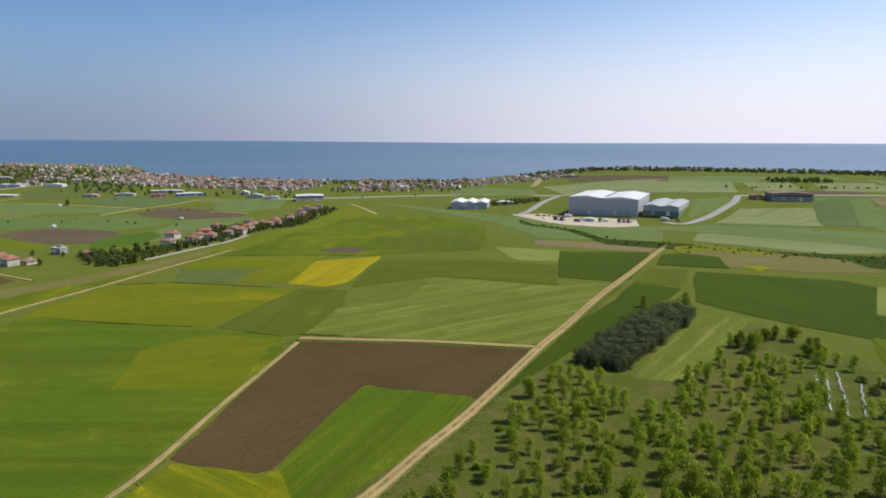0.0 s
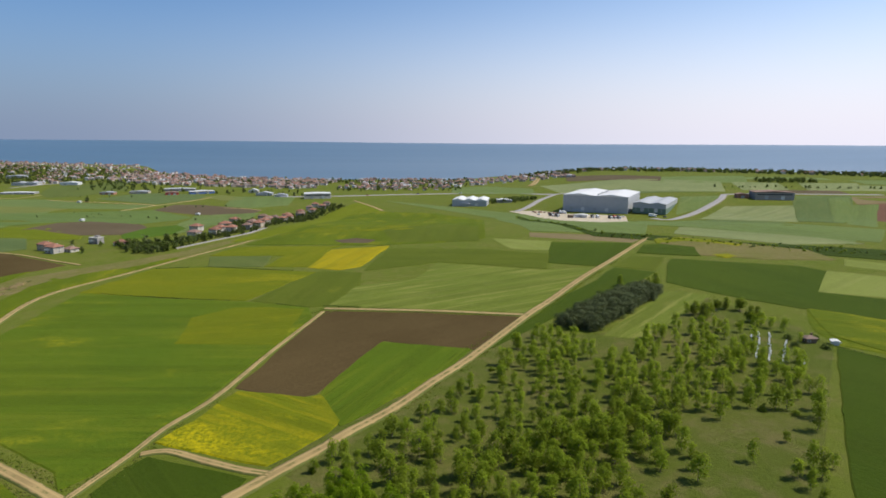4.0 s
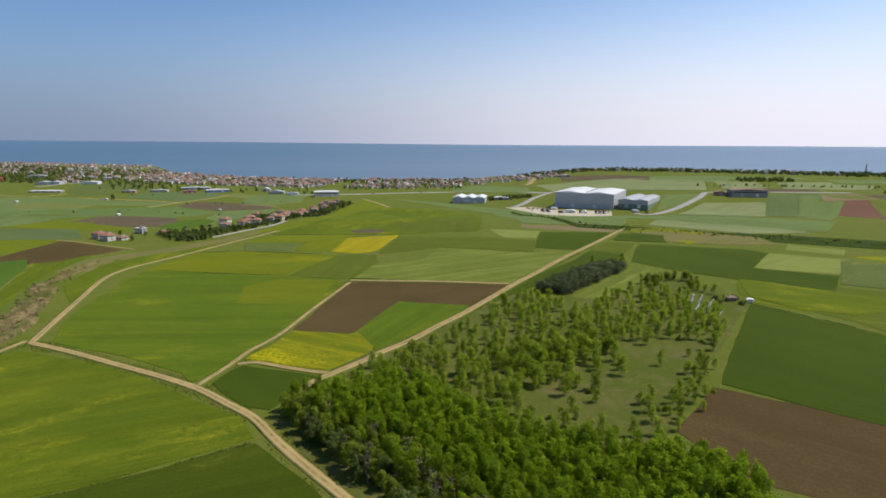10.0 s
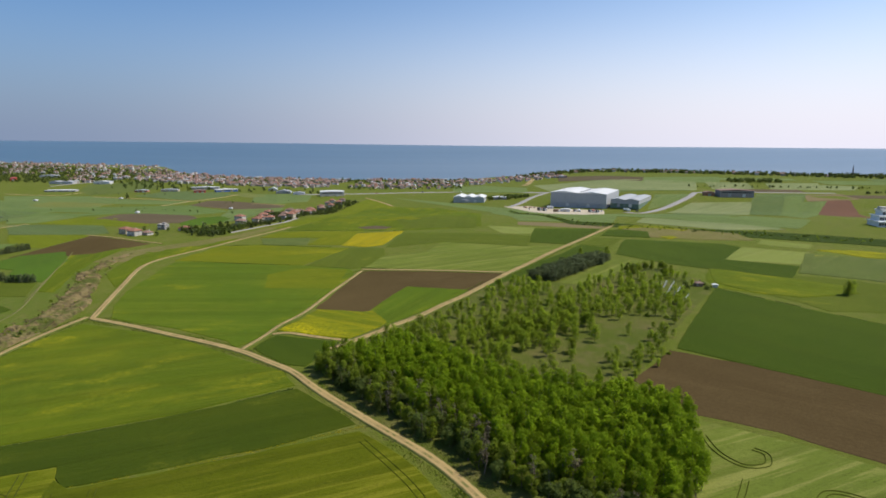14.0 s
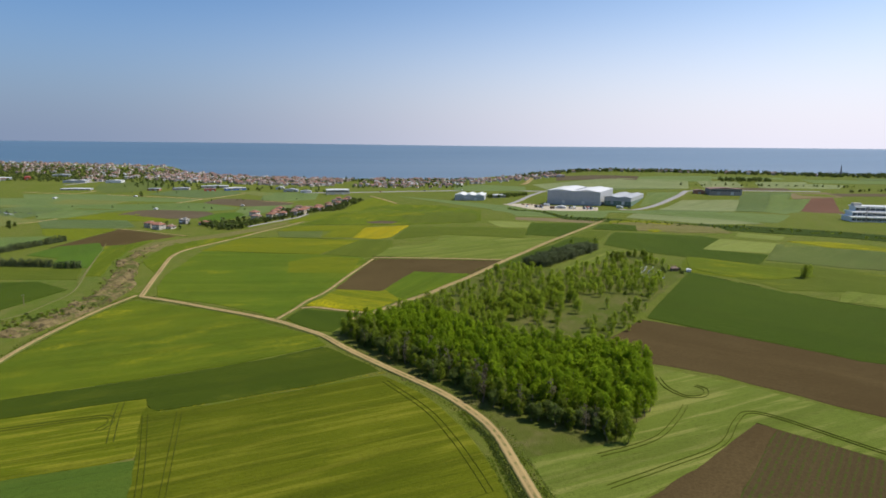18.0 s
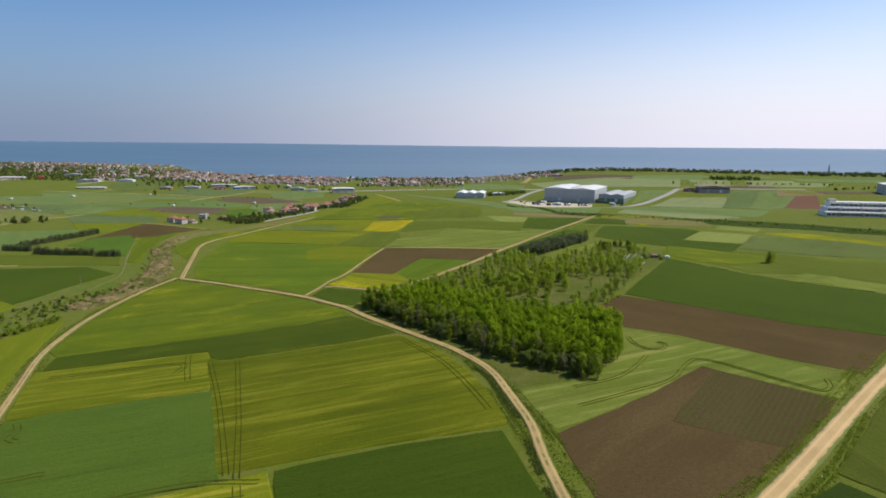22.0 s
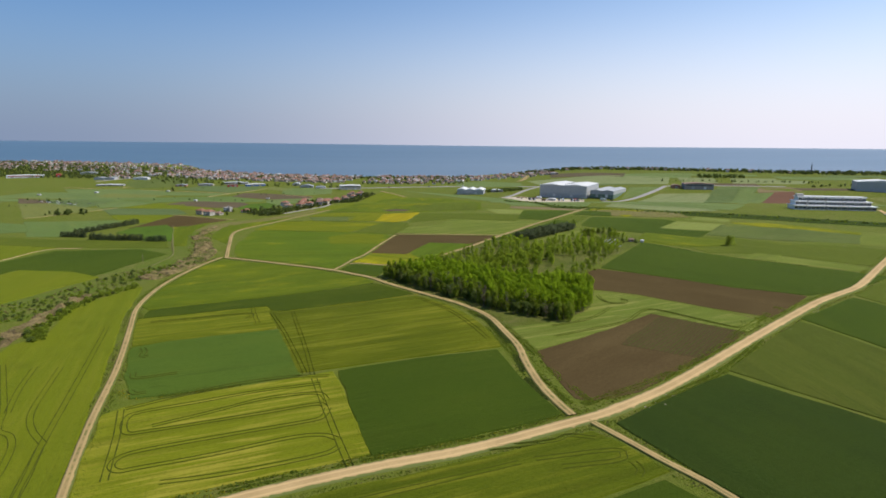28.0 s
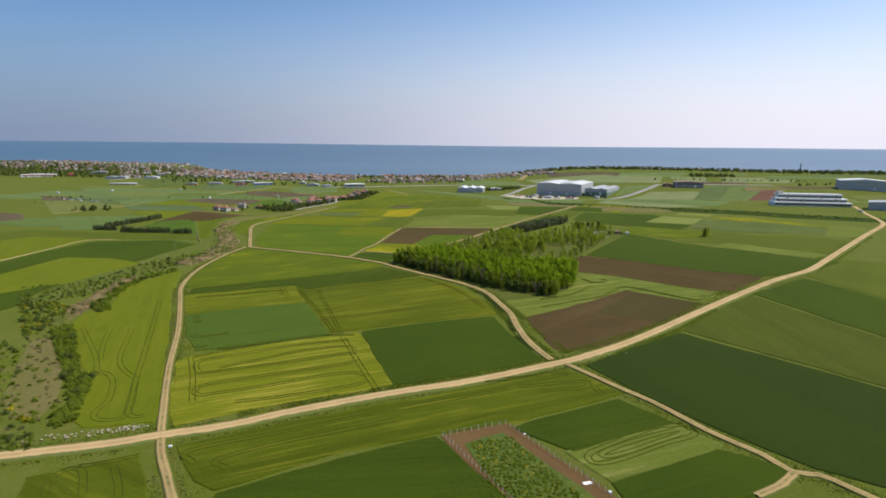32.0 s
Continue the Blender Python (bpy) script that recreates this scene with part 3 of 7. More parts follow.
field([(133, 191), (146, 215), (193, 203), (235, 173), (276, 161), (294, 149), (253, 88), (238, 98), (200, 130), (162, 132)], "crop_olive", 0.18, "olive green grass field")
field([(112, 335), (178, 315), (187, 302), (158, 254), (196, 234), (175, 197), (134, 227), (108, 250), (92, 272)], "crop_dark", 0.225, "dark green crop field")
field([(189, 302), (225, 282), (200, 240), (160, 255)], "crop_pale", 0.18, "pale striped crop rectangle")
field([(217, 337), (244, 317), (232, 297), (206, 317)], "crop_pale", 0.18, "pale strip of crop")
field([(234, 288), (284, 272), (326, 245), (350, 222), (313, 167), (284, 175), (242, 187), (201, 226)], "crop_light", 0.18, "olive green field with a yellow edge")
field([(137, 218), (172, 193), (183, 183), (165, 152), (144, 163), (127, 176), (127, 191)], "crop_mid", 0.158, "yellow-green meadow strip")
field([(88, 253), (105, 245), (59, 179), (44, 181)], "crop_light", 0.22, "light green crop strip beside the pine block")
field([(89, 343), (109, 339), (93, 302), (73, 311)], "crop_olive", 0.18, "olive green crop rectangle")
field([(58, 276), (72, 307), (92, 297), (68, 259), (27, 205), (17, 190), (1, 166), (19, 204), (38, 244)], "crop_dark", 0.18, "dark green grass strip beside the track")
field([(-74, 211), (-28, 209), (14, 205), (-5, 165), (-41, 173), (-47, 143), (-51, 130), (-52, 123), (-56, 121), (-77, 126)], "soil", 0.12, "brown ploughed L-shaped field")
field([(-40, 170), (-7, 164), (-19, 134), (-39, 104), (-49, 122), (-49, 127)], "crop_wheat", 0.225, "green wheat field inside the bend of bare soil")
field([(-76, 123), (-52, 119), (-50, 122), (-40, 105), (-42, 99), (-51, 83), (-83, 92), (-79, 103)], "rape_thin", 0.27, "flowering yellow rapeseed field")
field([(-84, 69), (-83, 79), (-82, 83), (-69, 80), (-54, 76), (-57, 66), (-59, 51), (-66, 53), (-79, 63)], "crop_dark", 0.203, "dark green crop triangle")
field([(-211, 236), (-163, 228), (-118, 225), (-85, 216), (-77, 195), (-82, 152), (-85, 114), (-87, 90), (-93, 70), (-99, 77), (-126, 90), (-150, 98), (-168, 105), (-180, 124), (-192, 152)], "crop_wheat", 0.225, "wide green wheat field with yellow weeds", rows=4)
field([(-131, 198), (-119, 214), (-85, 214), (-80, 166), (-119, 165)], "crop_yellow", 0.27, "yellowish patch of flowering weeds in wheat", rows=12)
field([(-213, 246), (-208, 296), (-176, 302), (-105, 292), (-120, 228), (-165, 232), (-214, 239)], "crop_yellow", 0.225, "yellow-green wheat field")
field([(-103, 293), (-77, 292), (-69, 247), (-76, 223), (-85, 219), (-116, 227)], "crop_olive", 0.18, "olive green fallow field")
field([(-191, 337), (-151, 342), (-143, 307), (-177, 306)], "crop_dull", 0.203, "dark green crop rectangle")
field([(-112, 306), (-115, 365), (-77, 382), (-82, 308), (-92, 300)], "rape", 0.315, "bright yellow rapeseed field in flower")
field([(-141, 307), (-142, 349), (-118, 369), (-113, 308)], "crop_yellow", 0.225, "pale yellow flowering field")
field([(-73, 372), (-6, 368), (36, 351), (32, 304), (-34, 324), (-76, 297), (-75, 322)], "crop_olive", 0.225, "green wheat field")
field([(-34, 320), (31, 299), (61, 308), (38, 252), (16, 212), (-34, 217), (-75, 222), (-71, 257), (-42, 276)], "crop_light", 0.225, "light green wheat field with pale stripes")
field([(-1, 415), (43, 401), (37, 364), (13, 370)], "crop_pale", 0.18, "pale green crop rectangle")
field([(43, 396), (100, 392), (84, 353), (64, 313), (35, 321)], "crop_dark", 0.225, "dark green crop field")
field([(30, 445), (116, 422), (101, 396), (29, 423)], "soil_pale", 0.1, "sandy fallow strip")
field([(-234, 195), (-254, 264), (-227, 299), (-210, 343), (-220, 286), (-231, 237), (-205, 161)], "crop_mid", 0.18, "yellow-green strip along the bending track")
# distant fields, mostly in the far tones that have haze painted in
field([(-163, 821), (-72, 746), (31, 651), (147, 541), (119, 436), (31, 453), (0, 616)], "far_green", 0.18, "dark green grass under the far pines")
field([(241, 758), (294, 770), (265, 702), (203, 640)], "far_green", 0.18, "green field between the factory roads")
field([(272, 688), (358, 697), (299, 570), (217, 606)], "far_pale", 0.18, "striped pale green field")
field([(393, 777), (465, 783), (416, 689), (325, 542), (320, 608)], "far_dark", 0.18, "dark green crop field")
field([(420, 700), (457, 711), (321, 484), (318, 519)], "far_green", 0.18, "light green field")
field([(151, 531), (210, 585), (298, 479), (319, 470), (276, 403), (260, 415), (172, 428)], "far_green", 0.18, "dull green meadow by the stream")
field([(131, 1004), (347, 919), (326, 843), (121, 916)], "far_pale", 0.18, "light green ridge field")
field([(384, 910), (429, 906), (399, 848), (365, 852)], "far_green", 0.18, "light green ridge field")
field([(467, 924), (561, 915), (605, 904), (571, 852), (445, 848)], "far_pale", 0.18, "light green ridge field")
field([(185, 1030), (272, 1020), (256, 957), (185, 979)], "soil_pale", 0.1, "brown ridge field")
field([(435, 710), (492, 720), (394, 491), (395, 606)], "soil_red", 0.1, "red-brown bare soil plot")
field([(456, 771), (521, 793), (509, 727), (433, 709)], "soil_pale", 0.1, "pale sandy building plot")
field([(17, 681), (53, 685), (81, 652), (144, 630), (131, 555), (103, 533), (68, 581), (29, 660)], "yard", 0.2, "pale sandy factory yard")
field([(-67, -199), (-44, -185), (-15, -169), (20, -151), (40, -141), (47, -147), (54, -158), (20, -179), (1, -186), (-24, -198), (-48, -217), (-54, -214)], "crop_south", 0.203, "olive green striped field south of the road", rows=27)
field([(-46, -220), (-23, -203), (0, -190), (10, -205), (22, -223), (-46, -227)], "crop_dark", 0.225, "dark green crop field")
field([(22, -183), (53, -163), (65, -177), (36, -194)], "crop_dark", 0.225, "dark green crop field beside the garden")
field([(35, -195), (65, -178), (74, -188), (72, -191), (43, -207)], "crop_light", 0.203, "light green crop strip with tramlines")
field([(44, -209), (73, -192), (85, -200), (84, -203), (73, -210), (48, -223)], "crop_dark", 0.225, "dark green crop field")
field([(49, -134), (63, -121), (91, -97), (138, -150), (145, -158), (111, -209), (93, -198), (75, -176), (60, -154)], "crop_deep", 0.225, "large dark green crop field")
field([(94, -92), (144, -34), (168, -99), (174, -113), (147, -155), (140, -146)], "crop_mute", 0.203, "olive green crop field")
field([(148, -29), (190, 9), (206, -37), (212, -56), (177, -109), (171, -96)], "crop_dark", 0.203, "dark green crop field")
field([(195, 15), (244, 65), (262, 56), (279, 45), (216, -49), (209, -32)], "crop_olive", 0.18, "olive green field by the road")
field([(-89, -213), (-76, -205), (-62, -224), (-58, -230), (-86, -232), (-95, -217)], "crop_south", 0.203, "olive green field with curved tramlines")
field([(-194, -28), (-186, 15), (-161, -41), (-121, -114), (-83, -186), (-100, -190), (-108, -184), (-118, -161), (-170, -106), (-179, -83), (-174, -70)], "crop_lime", 0.225, "long light green wheat field between stream and track")
field([(2, -189), (19, -181), (42, -214), (46, -221), (26, -224), (20, -216)], "garden_soil", 0.06, "bare trodden soil of the fenced garden")
field([(9, -193), (18, -187), (35, -212), (41, -221), (26, -222), (21, -216)], "weeds", 0.158, "weedy green bed inside the fenced garden")
field([(25, 636), (81, 447), (135, 423), (182, 395), (230, 382), (273, 367), (310, 347), (331, 331), (560, 230), (560, 205), (312, 300), (292, 315), (255, 330), (217, 349), (176, 372), (131, 402), (79, 424), (24, 607)], "crop_deep", 0.33, "dark green damp strip along a shallow stream valley")
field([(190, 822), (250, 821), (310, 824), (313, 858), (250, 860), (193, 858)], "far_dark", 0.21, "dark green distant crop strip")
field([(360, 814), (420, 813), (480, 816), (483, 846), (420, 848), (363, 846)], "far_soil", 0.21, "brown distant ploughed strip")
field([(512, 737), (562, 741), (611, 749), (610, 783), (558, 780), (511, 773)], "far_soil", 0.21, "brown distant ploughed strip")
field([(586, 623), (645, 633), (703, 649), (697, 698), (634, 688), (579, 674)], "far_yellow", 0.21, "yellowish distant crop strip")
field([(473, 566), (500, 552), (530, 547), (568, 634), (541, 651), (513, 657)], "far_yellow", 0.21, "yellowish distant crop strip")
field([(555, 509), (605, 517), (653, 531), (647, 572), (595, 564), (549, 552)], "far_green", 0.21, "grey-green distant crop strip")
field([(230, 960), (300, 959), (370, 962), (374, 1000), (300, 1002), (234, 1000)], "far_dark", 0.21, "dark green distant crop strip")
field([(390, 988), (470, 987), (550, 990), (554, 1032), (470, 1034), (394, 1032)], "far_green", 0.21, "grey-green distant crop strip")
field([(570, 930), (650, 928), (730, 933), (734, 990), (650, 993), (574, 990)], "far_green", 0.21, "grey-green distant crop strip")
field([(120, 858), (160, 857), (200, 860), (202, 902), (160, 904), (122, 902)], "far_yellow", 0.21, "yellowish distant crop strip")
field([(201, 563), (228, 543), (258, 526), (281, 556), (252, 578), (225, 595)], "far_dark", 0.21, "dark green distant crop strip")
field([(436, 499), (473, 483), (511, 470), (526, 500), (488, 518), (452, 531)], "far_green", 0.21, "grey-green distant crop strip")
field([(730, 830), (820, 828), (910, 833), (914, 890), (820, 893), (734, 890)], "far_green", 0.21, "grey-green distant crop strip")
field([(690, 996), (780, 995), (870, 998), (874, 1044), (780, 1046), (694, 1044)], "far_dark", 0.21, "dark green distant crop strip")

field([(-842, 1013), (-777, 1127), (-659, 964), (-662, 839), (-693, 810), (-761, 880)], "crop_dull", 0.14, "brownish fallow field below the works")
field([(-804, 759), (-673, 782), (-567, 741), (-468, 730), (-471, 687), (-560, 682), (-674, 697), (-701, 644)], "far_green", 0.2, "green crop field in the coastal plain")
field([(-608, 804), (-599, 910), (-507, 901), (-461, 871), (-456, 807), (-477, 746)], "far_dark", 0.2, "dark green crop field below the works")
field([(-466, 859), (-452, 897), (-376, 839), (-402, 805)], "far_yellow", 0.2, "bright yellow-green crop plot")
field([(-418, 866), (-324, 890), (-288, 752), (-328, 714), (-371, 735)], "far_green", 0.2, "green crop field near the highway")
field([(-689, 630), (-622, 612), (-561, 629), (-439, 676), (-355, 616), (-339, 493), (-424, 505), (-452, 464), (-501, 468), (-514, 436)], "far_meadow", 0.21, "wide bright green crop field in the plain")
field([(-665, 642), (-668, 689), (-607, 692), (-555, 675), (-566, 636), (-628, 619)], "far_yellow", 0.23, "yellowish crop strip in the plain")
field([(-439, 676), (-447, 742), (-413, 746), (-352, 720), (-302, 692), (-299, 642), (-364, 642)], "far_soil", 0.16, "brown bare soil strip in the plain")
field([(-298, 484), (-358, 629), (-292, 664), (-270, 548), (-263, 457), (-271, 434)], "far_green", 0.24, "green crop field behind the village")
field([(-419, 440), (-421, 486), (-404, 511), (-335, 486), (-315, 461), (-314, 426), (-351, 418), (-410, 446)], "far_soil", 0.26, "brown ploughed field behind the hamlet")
field([(-314, 426), (-315, 466), (-298, 484), (-279, 464), (-274, 434), (-286, 412), (-299, 404)], "crop_green", 0.27, "bright green crop field behind the village")
field([(-480, 398), (-456, 409), (-449, 460), (-474, 467), (-501, 468), (-510, 433)], "far_green", 0.24, "green crop strip in the plain")
field([(-453, 406), (-440, 456), (-407, 455), (-343, 414), (-334, 400), (-372, 396)], "crop_lime", 0.25, "yellow-green crop strip in the plain")
field([(-474, 391), (-380, 399), (-342, 353), (-350, 342), (-422, 334)], "far_dark", 0.22, "dark green crop field beside the hamlet")
field([(-420, 331), (-350, 342), (-346, 280), (-367, 272)], "crop_lime", 0.23, "light green crop field beyond the cypress hedge")
field([(-470, 267), (-438, 271), (-376, 291), (-367, 232), (-363, 181), (-390, 177)], "far_meadow", 0.24, "green crop field behind the cypress hedge")
field([(-339, 264), (-346, 336), (-308, 320), (-272, 302), (-283, 276), (-288, 257), (-313, 241), (-324, 224), (-336, 238)], "soil", 0.27, "wide brown bare field below the hamlet")
field([(-331, 208), (-334, 242), (-314, 263), (-289, 231), (-258, 171), (-279, 168), (-300, 199)], "crop_green", 0.29, "bright green triangle of crop beside a cypress hedge")
field([(-302, 253), (-280, 289), (-272, 242), (-260, 203), (-233, 148), (-242, 148)], "crop_mid", 0.2, "green meadow above the stream bank")
field([(-611, 425), (-576, 437), (-490, 394), (-453, 388), (-468, 348), (-489, 289)], "far_yellow", 0.2, "yellow-olive crop field in the plain")
field([(-609, 468), (-597, 514), (-527, 499), (-505, 436), (-500, 399), (-571, 432)], "far_dark", 0.21, "dark green garden plots in the plain")
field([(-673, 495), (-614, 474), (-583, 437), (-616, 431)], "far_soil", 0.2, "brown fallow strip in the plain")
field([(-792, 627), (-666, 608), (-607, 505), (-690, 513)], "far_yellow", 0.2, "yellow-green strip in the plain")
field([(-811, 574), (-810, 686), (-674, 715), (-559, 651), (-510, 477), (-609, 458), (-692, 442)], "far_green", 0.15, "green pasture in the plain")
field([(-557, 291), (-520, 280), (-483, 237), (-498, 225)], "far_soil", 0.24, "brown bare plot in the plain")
field([(-481, 206), (-433, 192), (-388, 214), (-390, 231), (-485, 255), (-498, 225)], "far_meadow", 0.15, "green crop strip in the plain")
field([(-435, 155), (-416, 172), (-353, 165), (-260, 168), (-241, 138), (-331, 132), (-390, 141), (-400, 115)], "crop_olive", 0.2, "dark green crop strip below the cypress hedge")
field([(-395, 110), (-386, 135), (-330, 130), (-328, 83), (-331, 38)], "crop_lime", 0.22, "yellow-green crop field in the plain")
field([(-323, 29), (-323, 76), (-317, 116), (-259, 130), (-228, 113), (-232, 83), (-234, 35), (-295, 52), (-294, -4)], "crop_dark", 0.22, "dark green crop field by the stream")
field([(-291, -7), (-290, 50), (-254, 49), (-228, 37), (-232, 15), (-237, -23), (-254, -48)], "crop_lime", 0.24, "yellow-green wheat field by the stream")
field([(-252, -51), (-237, -26), (-235, -47), (-226, -72), (-226, -79)], "crop_dark", 0.22, "dark green crop corner by the stream")
field([(-142, 685), (-69, 661), (-13, 593), (-8, 418), (-43, 397), (-83, 387), (-188, 385), (-176, 448), (-172, 635)], "crop_mid", 0.16, "wide yellow-green meadow beyond the rapeseed")
field([(-140, 496), (-65, 494), (-73, 466), (-167, 440), (-166, 466)], "crop_yellow", 0.2, "yellow-green strip in the meadow")
field([(-96, 461), (-48, 516), (-15, 478), (-12, 404), (-76, 397)], "crop_olive", 0.21, "dull green crop field beside the meadow")
field([(-124, 405), (-110, 416), (-92, 408), (-95, 394), (-116, 394)], "far_soil", 0.24, "small brown pit in the meadow")
field([(-205, 395), (-203, 425), (-193, 504), (-206, 707), (-200, 793), (-187, 784), (-144, 692), (-174, 642), (-173, 481), (-188, 415)], "crop_lime", 0.22, "bright yellow-green strip along the village path")
field([(-267, 229), (-272, 265), (-250, 303), (-224, 347), (-207, 406), (-202, 414), (-207, 354), (-213, 324), (-226, 285), (-242, 261), (-248, 231)], "scrub_dry", 0.1, "dry brownish grass along the stream below the village")
field([(-193, 340), (-189, 374), (-113, 380), (-127, 357), (-143, 345)], "crop_yellow", 0.21, "yellow-olive crop strip")
field([(146, 567), (201, 507), (277, 433), (252, 392), (186, 466), (120, 500)], "far_green", 0.2, "pale green meadow above the stream strip")
field([(124, 414), (145, 419), (176, 393), (209, 368), (210, 335), (168, 335), (141, 346), (134, 348), (139, 377), (121, 390)], "scrub_dry", 0.3, "brownish fallow meadow with yellow blossom")
field([(121, 410), (139, 419), (160, 408), (175, 388), (170, 381), (156, 395), (139, 401), (118, 393)], "rape_thin", 0.36, "yellow flowering edge of a fallow meadow")
field([(142, 348), (153, 352), (155, 343), (145, 340)], "rape_thin", 0.36, "small yellow flowering patch")
field([(107, 384), (119, 388), (139, 377), (133, 345), (110, 350), (96, 355)], "crop_dark", 0.31, "dark green crop corner")
field([(236, 293), (265, 291), (289, 273), (321, 236), (314, 224), (281, 256), (254, 266)], "rape_thin", 0.3, "long yellow flowering headland")
field([(221, 277), (252, 263), (277, 249), (311, 219), (286, 177), (228, 191), (188, 214)], "crop_dull", 0.29, "pale olive crop field")
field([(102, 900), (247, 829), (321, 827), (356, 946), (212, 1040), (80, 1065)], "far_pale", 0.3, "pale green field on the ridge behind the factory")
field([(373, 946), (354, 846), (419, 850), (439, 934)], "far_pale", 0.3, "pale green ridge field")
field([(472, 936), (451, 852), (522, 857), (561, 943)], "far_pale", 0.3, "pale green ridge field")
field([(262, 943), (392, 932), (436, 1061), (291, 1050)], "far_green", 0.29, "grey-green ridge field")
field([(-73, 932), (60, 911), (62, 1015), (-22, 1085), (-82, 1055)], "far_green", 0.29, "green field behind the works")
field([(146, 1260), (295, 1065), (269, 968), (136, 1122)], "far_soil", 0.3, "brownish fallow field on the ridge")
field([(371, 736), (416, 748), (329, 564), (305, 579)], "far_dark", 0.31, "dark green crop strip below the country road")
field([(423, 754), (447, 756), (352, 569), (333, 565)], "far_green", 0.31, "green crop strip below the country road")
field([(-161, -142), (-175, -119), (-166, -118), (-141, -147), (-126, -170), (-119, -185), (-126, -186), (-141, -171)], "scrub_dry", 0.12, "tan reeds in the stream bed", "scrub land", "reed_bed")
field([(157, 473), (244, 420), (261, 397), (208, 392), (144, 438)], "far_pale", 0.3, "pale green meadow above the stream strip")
field([(139, 222), (177, 196), (197, 180), (192, 165), (160, 156), (142, 165), (130, 186)], "crop_mid", 0.3, "bright green strip beyond the big dark field")
field([(225, 272), (281, 249), (243, 186), (220, 194), (193, 219)], "crop_dull", 0.33, "pale olive crop field")
field([(176, 108), (193, 130), (206, 122), (194, 103)], "crop_light", 0.33, "pale striped crop strip")
# roads and tracks
track([(-119, -210), (-111, -207.5), (-98.7, -203.4), (-86, -199), (-77, -194.5), (-59.2, -186.8), (-49, -180), (-37.7, -173.4), (-25.3, -166.6), (-12, -160), (2.6, -153.8), (18, -145.5), (35, -135), (44, -129.5), (54.5, -121), (65, -111.8), (77, -99.5), (88, -87.5), (102, -72), (120, -52), (142, -28), (168.6, 0.4), (187, 17), (208.5, 37.4), (250, 90), (319, 178), (373, 246), (392, 281), (418, 352), (449, 427)], 5.3, "gravel", "main pale gravel farm road between green fields", lift=0.48)
track([(36, -130), (32, -120), (28, -107), (24.5, -88), (22.5, -72), (19.5, -61), (15.8, -48.5), (12.3, -37), (6.8, -26), (-3.6, -12), (-14.6, -1), (-26.5, 10), (-41.3, 24), (-51.4, 34.3), (-61, 44.8), (-73, 53.5), (-86.5, 63), (-100, 70), (-115.4, 77), (-128.4, 82.5), (-143, 89), (-160, 96), (-177, 102)], 3.3, "dirt", "dirt track curving along the edge of the wood")
track([(-181, 104), (-182, 77), (-180, 46), (-175.8, 18), (-168.6, -8.5), (-160, -31), (-147, -55), (-134.5, -78), (-125.7, -94.5), (-117.8, -110), (-104.2, -139), (-93.6, -160), (-83.5, -179), (-76.5, -192), (-70.3, -202.6), (-63, -212.6), (-54, -225)], 2.7, "dirt", "narrow dirt track with worn ruts")
track([(-89, 65.5), (-88, 73), (-86.5, 83.5), (-85.5, 98), (-82.5, 110), (-80.5, 123), (-79, 158), (-75, 210)], 2.1, "dirt", "grassy dirt track between crop and bare soil")
track([(-76, 215), (-51, 214), (-25, 213), (1, 210), (17, 208)], 3.2, "dirt", "sandy headland strip beside bare soil")
track([(-54, 68), (-46, 81), (-39, 92), (-36, 98), (-26, 114), (-16, 135), (-6, 155), (16, 207), (28, 232), (50, 281), (78, 337), (118, 419)], 4.2, "dirt", "straight dirt track beside the orchard")
track([(-84, 85), (-78, 87), (-66.6, 83.2), (-55, 79.7), (-48, 78.5)], 2.5, "dirt", "sandy field edge")
track([(40, -132.5), (48.7, -144.3), (56, -154.5), (62.8, -163), (68.4, -172.4), (73.3, -181), (78.2, -187.6), (83, -193.5), (86.5, -201), (92, -202), (95.8, -206.5), (101, -214)], 2.4, "dirt", "narrow dirt track between dark crops")
track([(86.5, -201.5), (81, -207), (74, -211.6)], 2.6, "dirt", "side branch of a narrow dirt track")
track([(169, 609), (179, 590), (205, 623), (243, 674), (281, 731), (307, 790)], 9, "asphalt", "grey asphalt road behind the factory")
track([(25, 676), (41, 725), (63, 816), (92, 891), (111, 903), (139, 1009)], 9, "asphalt", "grey asphalt road by the factory yard")
track([(-344, 874), (-253, 896), (-160, 923), (-72, 935), (17, 933), (92, 891)], 14, "asphalt", "grey coastal highway")
track([(307, 790), (366, 805), (420, 802), (517, 804)], 9, "asphalt", "grey country road across the far fields")
track([(-221, 50), (-214, 63), (-216, 84), (-221, 109), (-245, 152), (-277, 208)], 1.0, "worn_path", "narrow faint path on the stream bank")
track([(-177, 102), (-186, 123), (-202, 161), (-222, 210), (-226, 237), (-221, 262), (-216, 282), (-209, 316), (-203, 346), (-195, 378), (-190, 405)], 3.4, "dirt", "dirt track bending between green crop fields")
track([(-661, 773), (-574, 759), (-481, 737), (-466, 731), (-452, 798), (-447, 851)], 4.0, "gravel", "pale farm track across the plain")
track([(-466, 731), (-471, 695), (-475, 664)], 4.0, "gravel", "pale farm track across the plain")
track([(-836, 796), (-766, 786), (-731, 793), (-732, 848)], 4.0, "gravel", "pale farm track by the depot")
track([(-889, 964), (-881, 1049), (-856, 1068)], 8.0, "asphalt", "pale road by the works")
track([(-489, 289), (-480, 307), (-475, 332)], 2.5, "gravel", "pale farm track between crop fields")
track([(-469, 358), (-461, 375), (-458, 399)], 2.5, "gravel", "pale farm track between crop fields")
